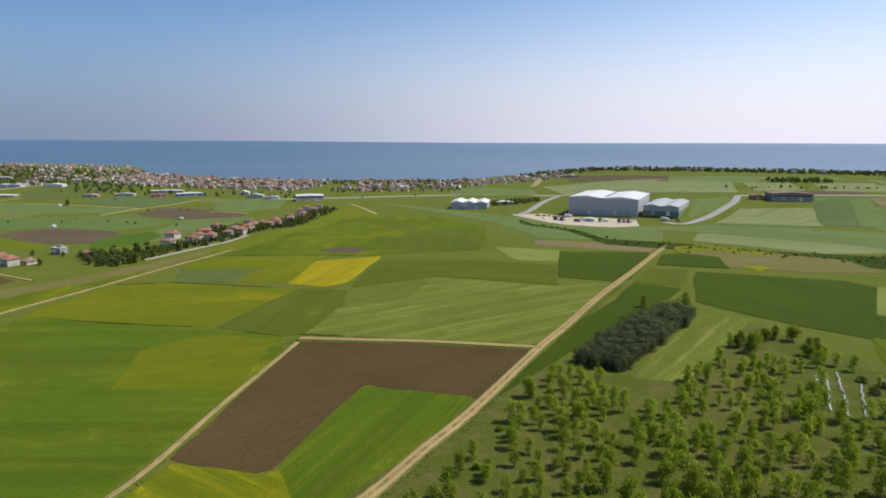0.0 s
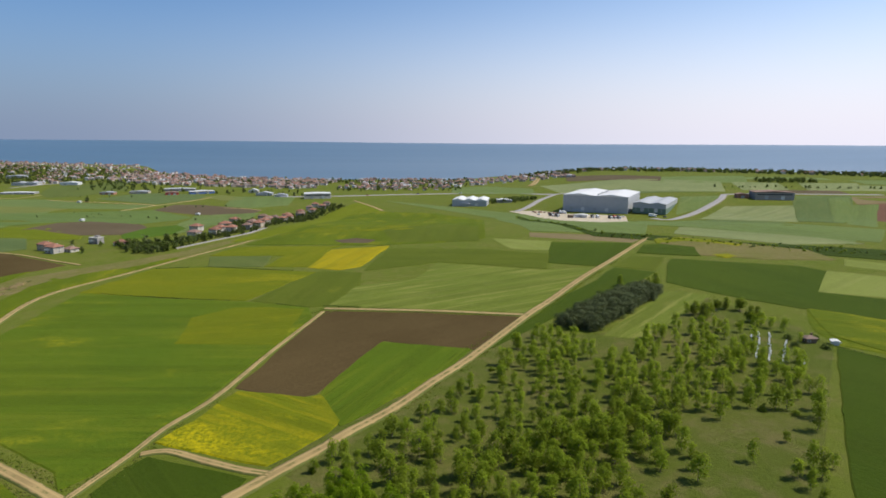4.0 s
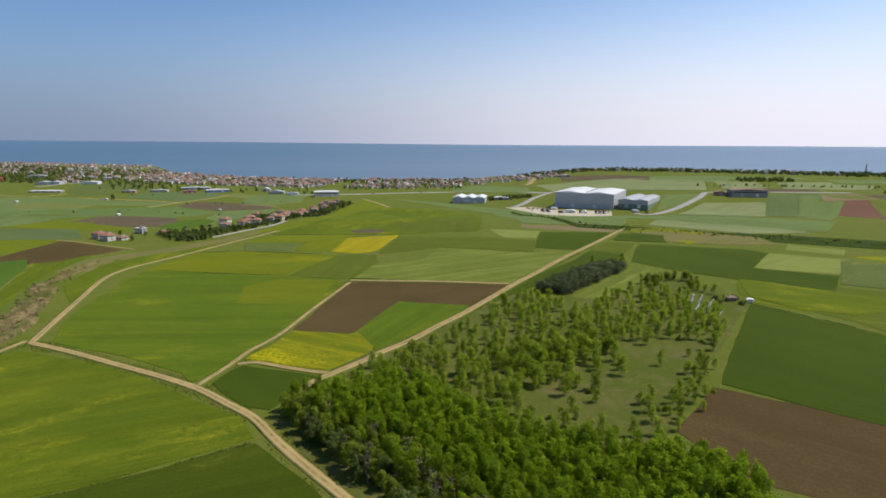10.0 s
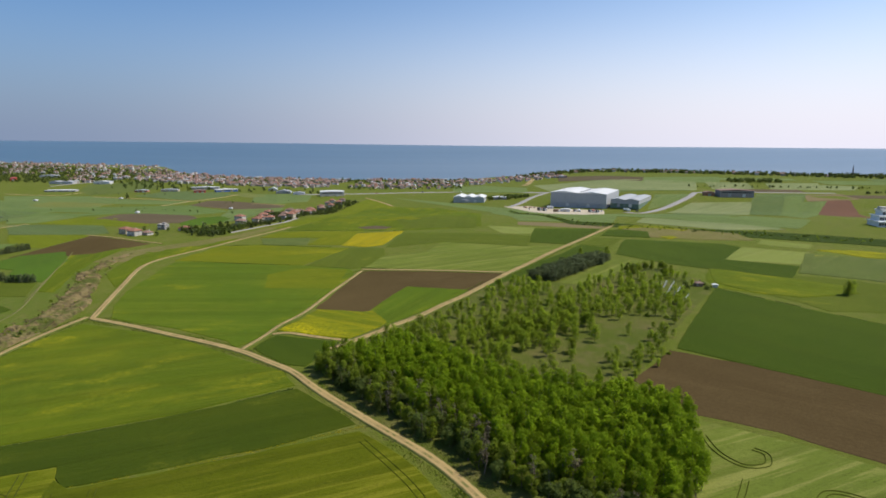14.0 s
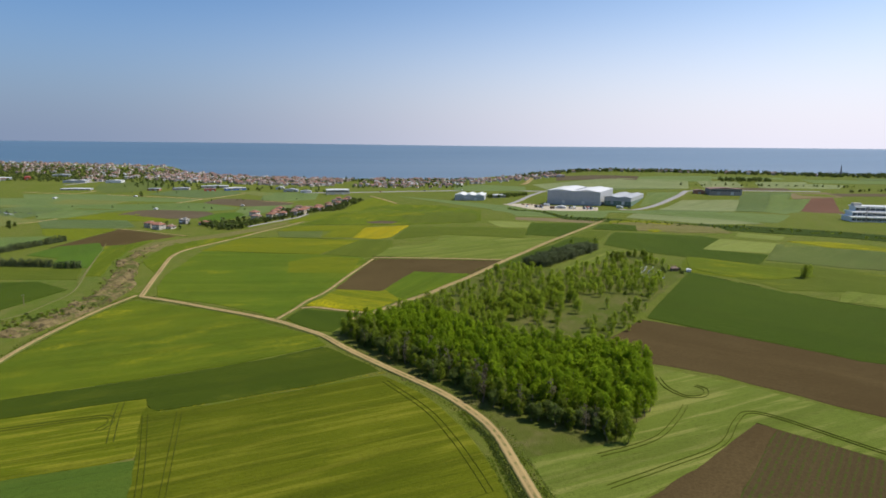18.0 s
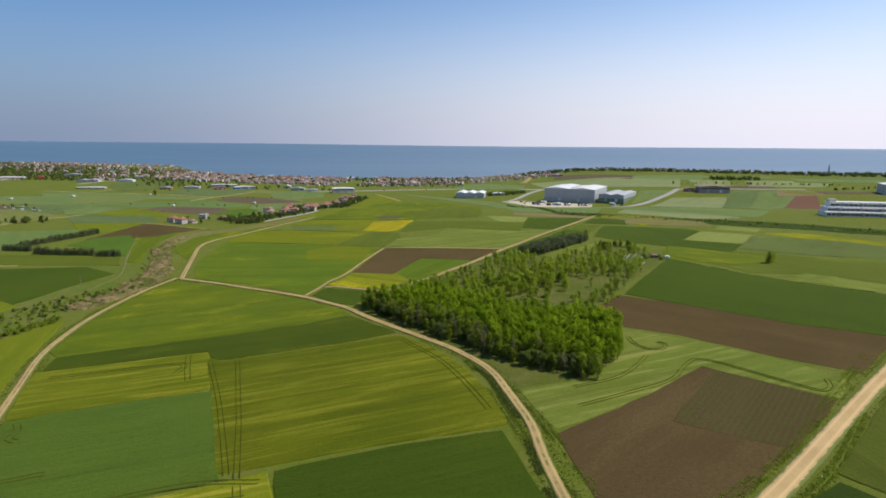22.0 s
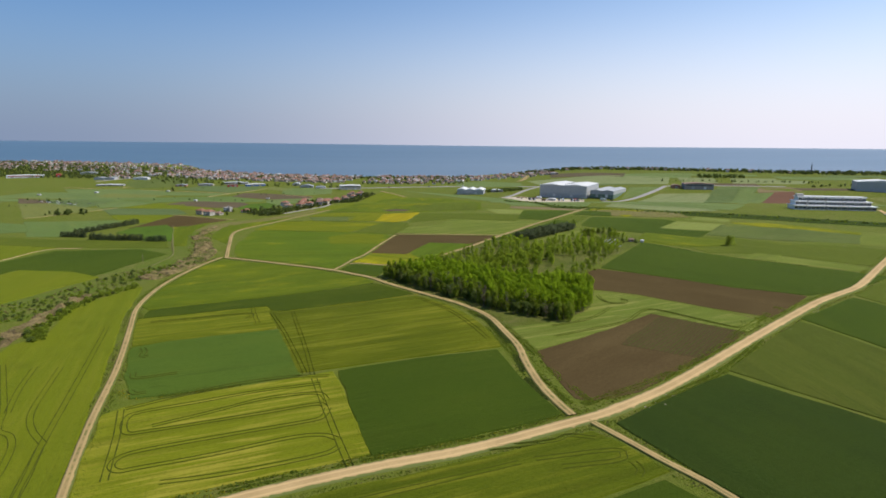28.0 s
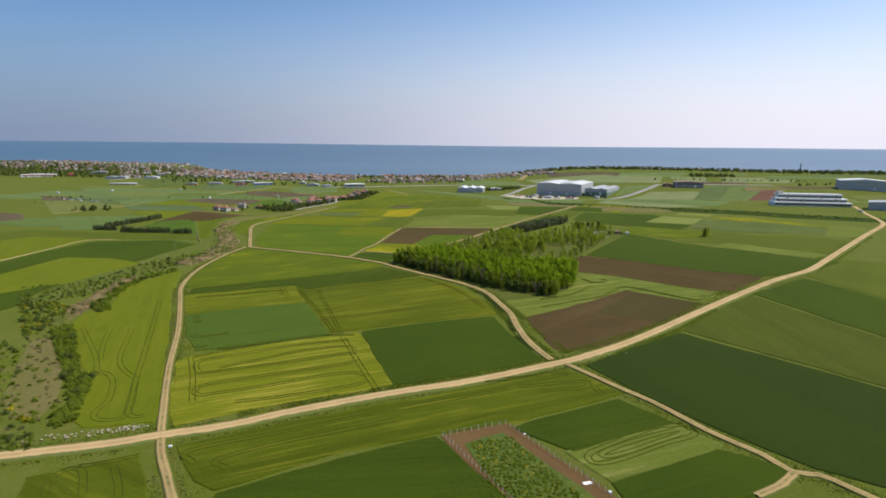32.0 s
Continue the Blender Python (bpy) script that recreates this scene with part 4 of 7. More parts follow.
track([(-353, 339), (-327, 332), (-291, 316), (-262, 304)], 2.2, "dirt", "farm track below the hamlet")
track([(-361, 711), (-329, 706), (-302, 692)], 3.0, "gravel", "pale farm track behind the village")
track([(-328, 34), (-328, 60), (-328, 83), (-328, 121), (-306, 129)], 2.0, "gravel", "pale farm track between crop fields")
track([(-232, 127), (-256, 170), (-286, 225), (-308, 263)], 0.5, "worn_path", "narrow path on the stream bank")
track([(-233, 365), (-228, 380), (-224, 394), (-214, 425), (-209, 442), (-208, 474)], 4.0, "asphalt", "concrete path beside the village houses")
track([(-211, 821), (-195, 793), (-166, 740), (-143, 692)], 5.0, "dirt", "pale sandy path over the meadow")
track([(60, 1077), (71, 1126), (91, 1290)], 14, "dirt", "sandy landing road on the far ridge")

# ---- tools for things ----
def thing(name, label, category, group="", at=None):
    """A thing: an empty at its base that carries its parts."""
    ob = tagged(new(name), label, category, group)
    if at is not None:
        ob.matrix_world = at
    return ob


def ground_pose(x, y, turn=0.0, sink=0.0):
    return pose(x, y, float(gz(x, y)) - sink, 0, 0, turn)


def child(name, me, parent, label=""):
    ob = new(name, me)
    ob.parent = parent
    return tagged(ob, label)


BOXES = {}


def box_mesh(sx, sy, sz, material, bevel=0.0):
    """A box on its base; one mesh for each size and surface."""
    key = (round(sx, 2), round(sy, 2), round(sz, 2), material, bevel)
    if key not in BOXES:
        bm = bmesh.new()
        bmesh.ops.create_cube(bm, size=1.0, matrix=Matrix.Diagonal((sx, sy, sz, 1)) @ Matrix.Translation((0, 0, 0.5)))
        if bevel:
            bmesh.ops.bevel(bm, geom=bm.edges[:], offset=bevel, segments=1, affect="EDGES")
        me = bpy.data.meshes.new("box")
        bm.to_mesh(me)
        bm.free()
        me.materials.append(mat(material))
        BOXES[key] = me
    return BOXES[key]


def box(name, size, at, material, parent, label="", turn=0.0, bevel=0.0):
    ob = child(name, box_mesh(*size, material, bevel), parent, label)
    ob.matrix_local = pose(*at, 0, 0, turn)
    return ob


def lathe(points, sides, material, name="turned"):
    """A body of rings (x, y, z, radius)."""
    verts, faces = [], []
    for x, y, z, r in points:
        for k in range(sides):
            a = 2 * math.pi * k / sides
            verts.append((x + r * math.cos(a), y + r * math.sin(a), z))
    for i in range(len(points) - 1):
        for k in range(sides):
            k2 = (k + 1) % sides
            faces.append((i * sides + k, i * sides + k2, (i + 1) * sides + k2, (i + 1) * sides + k))
    faces.append(tuple(range((len(points) - 1) * sides, len(points) * sides)))
    return mesh_of(name, verts, faces, mat(material), True)


# ---- trees ----
def trunk_mesh(rng, high, thick, limbs, spread):
    """A tapered, slightly bent trunk with limbs."""
    verts, faces = [], []

    def limb(a, b, r0, r1, sides=5):
        base = len(verts)
        d = (b - a).normalized()
        s = d.orthogonal().normalized()
        u = d.cross(s)
        bend = Vector((rng.normal(0, 0.06), rng.normal(0, 0.06), 0)) * (b - a).length
        for i, t in enumerate((0.0, 0.5, 1.0)):
            c = a.lerp(b, t) + bend * (1 if i == 1 else 0)
            r = r0 + (r1 - r0) * t
            for k in range(sides):
                w = 2 * math.pi * k / sides
                verts.append(tuple(c + s * r * math.cos(w) + u * r * math.sin(w)))
        for i in range(2):
            for k in range(sides):
                k2 = (k + 1) % sides
                faces.append((base + i * sides + k, base + i * sides + k2, base + (i + 1) * sides + k2, base + (i + 1) * sides + k))

    top = Vector((rng.normal(0, 0.03) * high, rng.normal(0, 0.03) * high, high * 0.86))
    limb(Vector((0, 0, -0.4)), top, thick, thick * 0.25, 7)
    for k in range(limbs):
        z = high * rng.uniform(0.28, 0.7)
        w = 2 * math.pi * (k + rng.uniform(0, 0.6)) / limbs
        a = top * (z / top.z)
        b = a + Vector((math.cos(w), math.sin(w), 0)) * spread * rng.uniform(0.5, 0.85) + Vector((0, 0, high * rng.uniform(0.1, 0.22)))
        limb(a, b, thick * 0.45, thick * 0.1)
    return mesh_of("trunk", verts, faces, mat("bark"), True)


def crown_mesh(rng, clumps, leaves, size, material, name="crown"):
    """Leaves as small folded blades, scattered over the shells of clumps (x, y, z, rx, rz)."""
    clumps = np.array(clumps, float)
    share = clumps[:, 3] ** 2 * clumps[:, 4]
    pick = rng.choice(len(clumps), leaves, p=share / share.sum())
    way = rng.normal(size=(leaves, 3))
    way /= np.linalg.norm(way, axis=1)[:, None]
    way[:, 2] = np.where(way[:, 2] < -0.55, -way[:, 2], way[:, 2])
    depth = rng.uniform(0.35, 1.2, leaves) ** 0.7
    c = clumps[pick]
    centre = c[:, :3] + way * depth[:, None] * np.stack([c[:, 3], c[:, 3], c[:, 4]], -1)
    normal = way + rng.normal(0, 0.45, (leaves, 3)) + np.array((0.45, -0.25, 0.8))
    normal /= np.linalg.norm(normal, axis=1)[:, None]
    side = np.cross(normal, rng.normal(size=(leaves, 3)))
    side /= np.linalg.norm(side, axis=1)[:, None]
    other = np.cross(normal, side)
    s = size * rng.uniform(0.6, 1.35, leaves)[:, None]
    lift = normal * s * 0.28
    v = np.stack([centre - side * s, centre - other * s * 0.7 + lift, centre + side * s, centre + other * s * 0.7 + lift], 1)
    return quads_of(name, v.reshape(-1, 3), mat(material))


def clumps_round(rng, n, low, high, radius, top=0.7, size=(0.32, 0.55)):
    out = []
    for k in range(n):
        f = rng.uniform(0, 1)
        z = low + (high - low) * f
        r = radius * (1 - 0.55 * abs(f - 0.45) ** 1.2) * rng.uniform(0.1, 0.7)
        w = rng.uniform(0, 2 * math.pi)
        q = radius * rng.uniform(*size) * (1 - (1 - top) * f)
        out.append((r * math.cos(w), r * math.sin(w), z, q, q * rng.uniform(0.7, 1.1)))
    return out


def tree_kind(name, label, category, seeds, build, group):
    """Several trees of a kind, hidden from nothing: the first stand where they are first asked for."""
    return [(name, label, category, group, *build(np.random.default_rng(s))) for s in seeds]


def column(rng, n, low, high, wide):
    """Clumps of a slim upright crown with a loose, rounded top."""
    out = []
    for f in (np.arange(n) + rng.uniform(0, 1, n)) / n:
        r = wide * (0.55 + 0.45 * math.sin(math.pi * min(1.0, 0.15 + 0.8 * f)))
        w, d = rng.uniform(0, 2 * math.pi), rng.uniform(0.2, 0.75) * r
        q = wide * rng.uniform(0.3, 0.5) * (20 / n) ** 0.35
        out.append((d * math.cos(w), d * math.sin(w), low + (high - low) * f ** 0.85, q, q * rng.uniform(0.9, 1.25)))
    return out


def wood_tree(rng):
    h = rng.uniform(8.2, 10.4)
    return trunk_mesh(rng, h, 0.14, 5, 1.3), crown_mesh(rng, column(rng, 34, 2.0, h - 0.6, 1.95), 1350, 0.17, "leaf_bright")


def edge_tree(rng):
    h = rng.uniform(6.8, 8.6)
    return trunk_mesh(rng, h, 0.16, 5, 1.6), crown_mesh(rng, column(rng, 30, 0.6, h - 0.6, 2.2), 1500, 0.18, "leaf_mid")


def dark_tree(rng):
    h = rng.uniform(6.2, 8.2)
    return trunk_mesh(rng, h, 0.18, 4, 1.6), crown_mesh(rng, clumps_round(rng, 18, 0.6, h - 0.9, 2.6, 0.6), 1800, 0.18, "leaf_dark")


def bare_tree(rng):
    h = rng.uniform(8.0, 10.5)
    return trunk_mesh(rng, h, 0.16, 9, 1.6), crown_mesh(rng, clumps_round(rng, 11, 2.5, h - 0.6, 2.1, 0.6), 320, 0.18, "twig_bare")


def orchard_tree(rng):
    h = rng.uniform(4.8, 6.4)
    return trunk_mesh(rng, h, 0.09, 5, 1.2), crown_mesh(rng, column(rng, 16, 0.8, h - 0.6, rng.uniform(1.8, 2.3)), 640, 0.19, "leaf_young")


def round_tree(rng):
    h = rng.uniform(7.0, 8.4)
    return trunk_mesh(rng, h, 0.25, 5, 2.6), crown_mesh(rng, clumps_round(rng, 22, 1.4, h - 1.2, 3.2, 0.8), 2200, 0.2, "leaf_mid")


def pine_tree(rng):
    h = rng.uniform(4.9, 5.3)
    cl = [(rng.normal(0, 0.25), rng.normal(0, 0.25), 0.7 + (h - 1.5) * f, 1.85, 0.85) for f in np.linspace(0, 1, 5)]
    return trunk_mesh(rng, h, 0.14, 3, 1.0), crown_mesh(rng, cl, 950, 0.17, "needle")


def cypress(rng):
    h = rng.uniform(4.6, 5.4)
    cl = [(rng.normal(0, 0.12), rng.normal(0, 0.12), 0.5 + (h - 1.2) * f, 1.7 - 0.45 * f, 0.9) for f in np.linspace(0, 1, 6)]
    return trunk_mesh(rng, h, 0.14, 2, 0.7), crown_mesh(rng, cl, 460, 0.27, "needle")


def far_tree(rng):
    h = rng.uniform(6.0, 8.5)
    return trunk_mesh(rng, h, 0.25, 3, 2.4), crown_mesh(rng, clumps_round(rng, 11, 0.8, h - 1.3, 3.6, 0.7), 260, 0.62, "leaf_dark")


def far_tree_green(rng):
    h = rng.uniform(5.5, 8.0)
    return trunk_mesh(rng, h, 0.25, 3, 2.4), crown_mesh(rng, clumps_round(rng, 11, 0.8, h - 1.3, 3.5, 0.7), 260, 0.62, "leaf_far")


def shrub(rng):
    return trunk_mesh(rng, 1.5, 0.08, 4, 0.9), crown_mesh(rng, clumps_round(rng, 9, 0.2, 1.3, 1.7, 0.8), 260, 0.22, "leaf_mid")


def shrub_dark(rng):
    return trunk_mesh(rng, 1.9, 0.09, 4, 1.0), crown_mesh(rng, clumps_round(rng, 10, 0.2, 1.8, 2.0, 0.8), 320, 0.24, "leaf_dark")


def shrub_yellow(rng):
    return trunk_mesh(rng, 1.2, 0.07, 4, 0.8), crown_mesh(rng, clumps_round(rng, 8, 0.1, 0.9, 1.5, 0.8), 220, 0.20, "blossom")


def shrub_dry(rng):
    return trunk_mesh(rng, 0.8, 0.02, 3, 0.5), crown_mesh(rng, clumps_round(rng, 8, 0.1, 0.8, 1.6, 0.8), 240, 0.18, "reed")


KINDS = {
    "wood": tree_kind("broadleaf_tree", "tall bright green broadleaf tree in a dense wood", "tree", (1, 2, 3, 4, 5, 6), wood_tree, "trees of the wood"),
    "edge": tree_kind("broadleaf_tree", "mid-green bushy tree at the edge of a wood", "tree", (11, 12, 13, 14), edge_tree, "trees of the wood"),
    "dark": tree_kind("broadleaf_tree", "dark green bushy tree at the edge of a wood", "tree", (21, 22, 23), dark_tree, "trees of the wood"),
    "bare": tree_kind("bare_tree", "thin grey-brown tree with hardly any leaves", "tree", (31, 32, 33), bare_tree, "trees of the wood"),
    "orchard": tree_kind("young_tree", "small sparse yellow-green tree on a grassy meadow", "tree", (41, 42, 43, 44, 45, 46), orchard_tree, "orchard trees"),
    "round": tree_kind("walnut_tree", "round dark green tree standing on grass", "tree", (51, 52, 53), round_tree, "round trees"),
    "pine": tree_kind("pine_tree", "low dark green pine in a dense plantation block", "tree", (61, 62, 63), pine_tree, "plantation pines"),
    "cypress": tree_kind("cypress_tree", "dark green cypress in a clipped field hedge", "tree", (71, 72, 73), cypress, "hedge cypresses"),
    "far": tree_kind("garden_tree", "dark green tree between distant houses", "tree", (81, 82, 83, 84), far_tree, "village trees"),
    "far_green": tree_kind("garden_tree", "mid-green tree between distant houses", "tree", (91, 92, 93), far_tree_green, "village trees"),
    "shrub": tree_kind("shrub", "low green shrub on rough grass", "shrub", (101, 102, 103), shrub, "shrubs"),
    "shrub_dark": tree_kind("shrub", "dark green shrub on the stream bank", "shrub", (111, 112, 113), shrub_dark, "shrubs"),
    "shrub_yellow": tree_kind("shrub", "yellow flowering shrub on the stream bank", "shrub", (121, 122), shrub_yellow, "shrubs"),
    "shrub_dry": tree_kind("shrub", "dry straw-coloured tussock on the stream bank", "shrub", (131, 132), shrub_dry, "shrubs"),
}
PLANT_RNG = np.random.default_rng(77)


def plant(kind, x, y, scale=1.0):
    """Sets a tree of a kind on the ground."""
    name, label, category, group, trunk, crown = KINDS[kind][int(PLANT_RNG.integers(len(KINDS[kind])))]
    s = scale * PLANT_RNG.uniform(0.85, 1.15)
    ob = thing(name, label, category, group)
    ob.matrix_world = ground_pose(x, y, PLANT_RNG.uniform(0, 360)) @ Matrix.Diagonal((s, s, s * PLANT_RNG.uniform(0.9, 1.1), 1))
    child("trunk", trunk, ob)
    child("crown", crown, ob)
    return ob


def mass(name, label, category, places):
    """Many plants of no count as one object: (kind, x, y, scale) each."""
    verts, slots, mats, corners = [], [], [], {}
    for kind, x, y, scale in places:
        _, _, _, _, trunk, crown = KINDS[kind][int(PLANT_RNG.integers(len(KINDS[kind])))]
        m = np.array(ground_pose(x, y, PLANT_RNG.uniform(0, 360))) @ np.diag([scale, scale, scale, 1])
        for me in (trunk, crown):
            if me.materials[0] not in mats:
                mats.append(me.materials[0])
            if me.name not in corners:
                co, loops = np.empty(len(me.vertices) * 3), np.empty(len(me.loops), np.int32)
                me.vertices.foreach_get("co", co)
                me.loops.foreach_get("vertex_index", loops)
                corners[me.name] = co.reshape(-1, 3)[loops]
            verts.append(corners[me.name] @ m[:3, :3].T + m[:3, 3])
            slots.append(np.full(len(me.polygons), mats.index(me.materials[0]), np.int32))
    me = quads_of(name, np.concatenate(verts), mats[0])
    for m in mats[1:]:
        me.materials.append(m)
    me.polygons.foreach_set("material_index", np.concatenate(slots))
    return tagged(new(name, me), label, category, kind="stuff")


def inside(x, y, poly):
    hit = False
    for k, (a, b) in enumerate(poly):
        c, d = poly[k - 1]
        if (b > y) != (d > y) and x < (c - a) * (y - b) / (d - b) + a:
            hit = not hit
    return hit


def scatter(poly, gap, seed, jitter=0.45, turn=0.0):
    """Places in a polygon on a loose grid."""
    rng = np.random.default_rng(seed)
    xs, ys = [p[0] for p in poly], [p[1] for p in poly]
    cx, cy = sum(xs) / len(xs), sum(ys) / len(ys)
    far = max(max(xs) - min(xs), max(ys) - min(ys))
    n = int(far / gap) + 2
    out = []
    c, s = math.cos(radians(turn)), math.sin(radians(turn))
    for i in range(-n, n + 1):
        for j in range(-n, n + 1):
            u = (i + rng.uniform(-jitter, jitter)) * gap
            v = (j + rng.uniform(-jitter, jitter)) * gap
            x, y = cx + u * c - v * s, cy + u * s + v * c
            if inside(x, y, poly):
                out.append((x, y))
    return out

# ---- wheel lines in the crops ----
def tramline(pts, gap=1.7, wide=0.29):
    """Two parallel wheel lines pressed into a crop, as one object."""
    line = smooth_line(pts, 1.0)
    verts, faces = [], []
    for off in (-gap / 2, gap / 2):
        base = len(verts)
        for i, c in enumerate(line):
            d = (line[min(i + 1, len(line) - 1)] - line[max(i - 1, 0)]).normalized()
            side = Vector((d.y, -d.x, 0))
            w = wide * (0.75 + 0.5 * noise.noise(Vector((c.x * 0.3, c.y * 0.3, off))))
            for u, z in ((-0.6, 0.22), (0.0, 0.46), (0.6, 0.22)):
                q = c + side * (off + u * w)
                verts.append((q.x, q.y, float(gz(q.x, q.y)) + z))
        for i in range(len(line) - 1):
            for k in range(2):
                a = base + i * 3 + k
                faces.append((a, a + 1, a + 4, a + 3))
    return tagged(new("tramline", mesh_of("tramline", verts, faces, mat("rut"), True)), "dark pair of wheel lines in the crop", "tramline", kind="structure")


tramline([(-86.1, -223.0), (-89.6, -216.9), (-89.3, -212.5), (-86.4, -211.5), (-83.2, -214.2), (-77.5, -222.3)])
tramline([(-78.4, -209.7), (-72.6, -216.7), (-68.4, -222.7)])
tramline([(-87.3, -210.7), (-80.4, -207.8), (-74.9, -204.5)])
tramline([(65.1, 7.3), (65.8, -1.4), (69.6, -7.6), (75.3, -6.9), (77.4, -2.0), (75.2, 0.7)], gap=1.4, wide=0.2)
tramline([(37.5, -45.0), (47.2, -39.9), (55.3, -33.7), (62.6, -23.3), (67.9, -13.7)], gap=1.4, wide=0.2)
tramline([(37.5, -59.0), (52.5, -49.5), (69.3, -37.9), (78.4, -24.0), (83.8, -17.9), (90.2, -20.0), (98.8, -28.7), (108.0, -38.2), (114.1, -43.3), (118.5, -39.6), (120.5, -33.6)], gap=1.4, wide=0.24)
tramline([(-59.6, -206.7), (-63.2, -201.4), (-45.2, -191.1), (-25.7, -180.4), (20.1, -156.9)])
tramline([(-49.8, -208.7), (-53.8, -205.0), (-40.4, -195.5), (-12.5, -180.6)])

tramline([(-97.3, -134.5), (-86.1, -124.6), (-72.8, -114.5), (-56.7, -107.1), (-42.8, -105.4)], wide=0.38)
tramline([(-43.7, -111.8), (-61.5, -118.9), (-78.4, -128.8), (-91.5, -136.3), (-93.1, -140.2), (-90.4, -145.9), (-87.0, -149.1), (-83.1, -147.9), (-71.0, -142.3), (-54.9, -134.6), (-40.6, -127.5), (-37.4, -128.8)], wide=0.38)
tramline([(-82.9, -144.4), (-71.3, -135.6), (-58.8, -125.2), (-48.2, -120.6), (-41.6, -119.8), (-38.2, -123.9)], wide=0.38)
tramline([(-36.1, -129.8), (-36.0, -135.8), (-40.1, -139.0), (-57.3, -147.3), (-69.6, -153.4), (-79.1, -158.7), (-81.5, -162.5), (-80.5, -165.9), (-77.1, -167.6), (-73.7, -165.9), (-59.1, -158.9), (-41.3, -148.6), (-33.0, -146.3), (-28.2, -148.1)], wide=0.38)
tramline([(-26.7, -152.4), (-29.9, -156.4), (-42.8, -163.2), (-54.2, -168.2), (-64.5, -171.6)], wide=0.38)
tramline([(-98.2, -135.3), (-89.4, -150.4), (-82.5, -163.6), (-78.0, -172.2)], wide=0.38)
tramline([(-47.4, -107.5), (-38.2, -127.0), (-29.6, -144.9), (-23.0, -158.2), (-21.2, -161.3)], wide=0.38)
tramline([(-92, -31), (-75, -60), (-62, -84), (-52, -103)], gap=1.4, wide=0.2)
tramline([(-83, -28), (-72, -52), (-61, -76), (-48.6, -104.8)], gap=1.4, wide=0.2)
tramline([(-104.5, -23.5), (-98.6, -35.3), (-91.8, -47.6)], wide=0.38)
tramline([(-141.5, -48.9), (-123.4, -41.0), (-104.5, -32.9), (-99.5, -36.2), (-99.9, -41.4)], wide=0.38)
tramline([(-125.1, -81.5), (-121.4, -85.6), (-120.0, -90.2), (-117.2, -91.2)], wide=0.38)
tramline([(-104.4, -121.3), (-101.2, -123.6), (-98.4, -122.1)], wide=0.38)
tramline([(-112.6, -106.8), (-108.4, -111.3), (-97.0, -105.8)], wide=0.38)
tramline([(-25.7, -1.4), (-9.2, -21.8), (0.1, -38.7), (6.3, -52.7), (10.4, -62.9)])
tramline([(11.6, -150.7), (28.8, -145.5), (33.4, -142.3), (40.4, -143.3)], wide=0.38)
tramline([(30.2, -158.2), (43.9, -154.4), (46.1, -151.0), (43.5, -149.4), (23.9, -155.0)], wide=0.38)
tramline([(47.7, -154.6), (48.8, -158.1), (47.5, -161.2)], wide=0.38)

tramline([(-165.3, -103.0), (-149.1, -121.0), (-134.4, -137.5), (-125.4, -149.6), (-118.9, -152.9), (-112.5, -159.9), (-105.0, -173.2), (-103.5, -181.8), (-98.8, -186.3), (-92.8, -184.3), (-97.1, -174.5), (-106.0, -157.4), (-126.6, -116.3), (-156.6, -57.1)], wide=0.4)
tramline([(-142.2, -103.6), (-132.6, -123.0), (-123.8, -139.4), (-115.7, -148.9), (-106.0, -156.5)], wide=0.4)
tramline([(-106.0, -157.4), (-97.4, -172.7), (-93.1, -181.1), (-90.1, -183.5), (-87.1, -183.0)], wide=0.4)
tramline([(-151.7, -104.3), (-141.4, -123.6), (-131.1, -139.9)], wide=0.4)
tramline([(68.5, -178.2), (59.3, -180.9), (46.1, -190.6), (40.2, -195.5), (39.4, -198.8), (41.6, -200.4), (48.6, -197.2), (59.6, -189.7), (67.6, -185.3), (69.9, -182.4), (68.9, -179.1)], wide=0.4)
tramline([(65.4, -181.3), (55.0, -186.9), (44.0, -194.5), (43.3, -196.9), (49.1, -194.8), (66.1, -183.5)], wide=0.4)

# ---- the eroded stream bank ----
def gully(edge, label):
    """A broken earth bank: a draped sheet with steep lumps and runnels."""
    line = outline(edge, 5, 1.5, 3)
    bm = bmesh.new()
    f = bm.faces.new([bm.verts.new((x, y, 0)) for x, y in line])
    bmesh.ops.triangulate(bm, faces=[f])
    xs, ys = [p[0] for p in line], [p[1] for p in line]
    for axis, lo, hi in ((0, min(xs), max(xs)), (1, min(ys), max(ys))):
        v = lo + 2.2
        while v < hi:
            co, no = [0, 0, 0], [0, 0, 0]
            co[axis], no[axis] = v, 1
            bmesh.ops.bisect_plane(bm, geom=bm.verts[:] + bm.edges[:] + bm.faces[:], plane_co=co, plane_no=no)
            v += 2.2
    for v in bm.verts:
        q = Vector((v.co.x * 0.12, v.co.y * 0.12, 4.0))
        lump = noise.fractal(q, 1.0, 2.0, 4) + 0.6 * abs(noise.noise(q * 2.3))
        v.co.z = float(gz(v.co.x, v.co.y)) + (-0.1 if v.is_boundary else 0.5 + max(-0.45, 2.1 * lump))
    bmesh.ops.recalc_face_normals(bm, faces=bm.faces[:])
    me = bpy.data.meshes.new("stream_bank")
    bm.to_mesh(me)
    bm.free()
    me.materials.append(mat("bank"))
    row_map(me, line)
    return tagged(new("stream_bank", me), label, "bank", kind="structure")


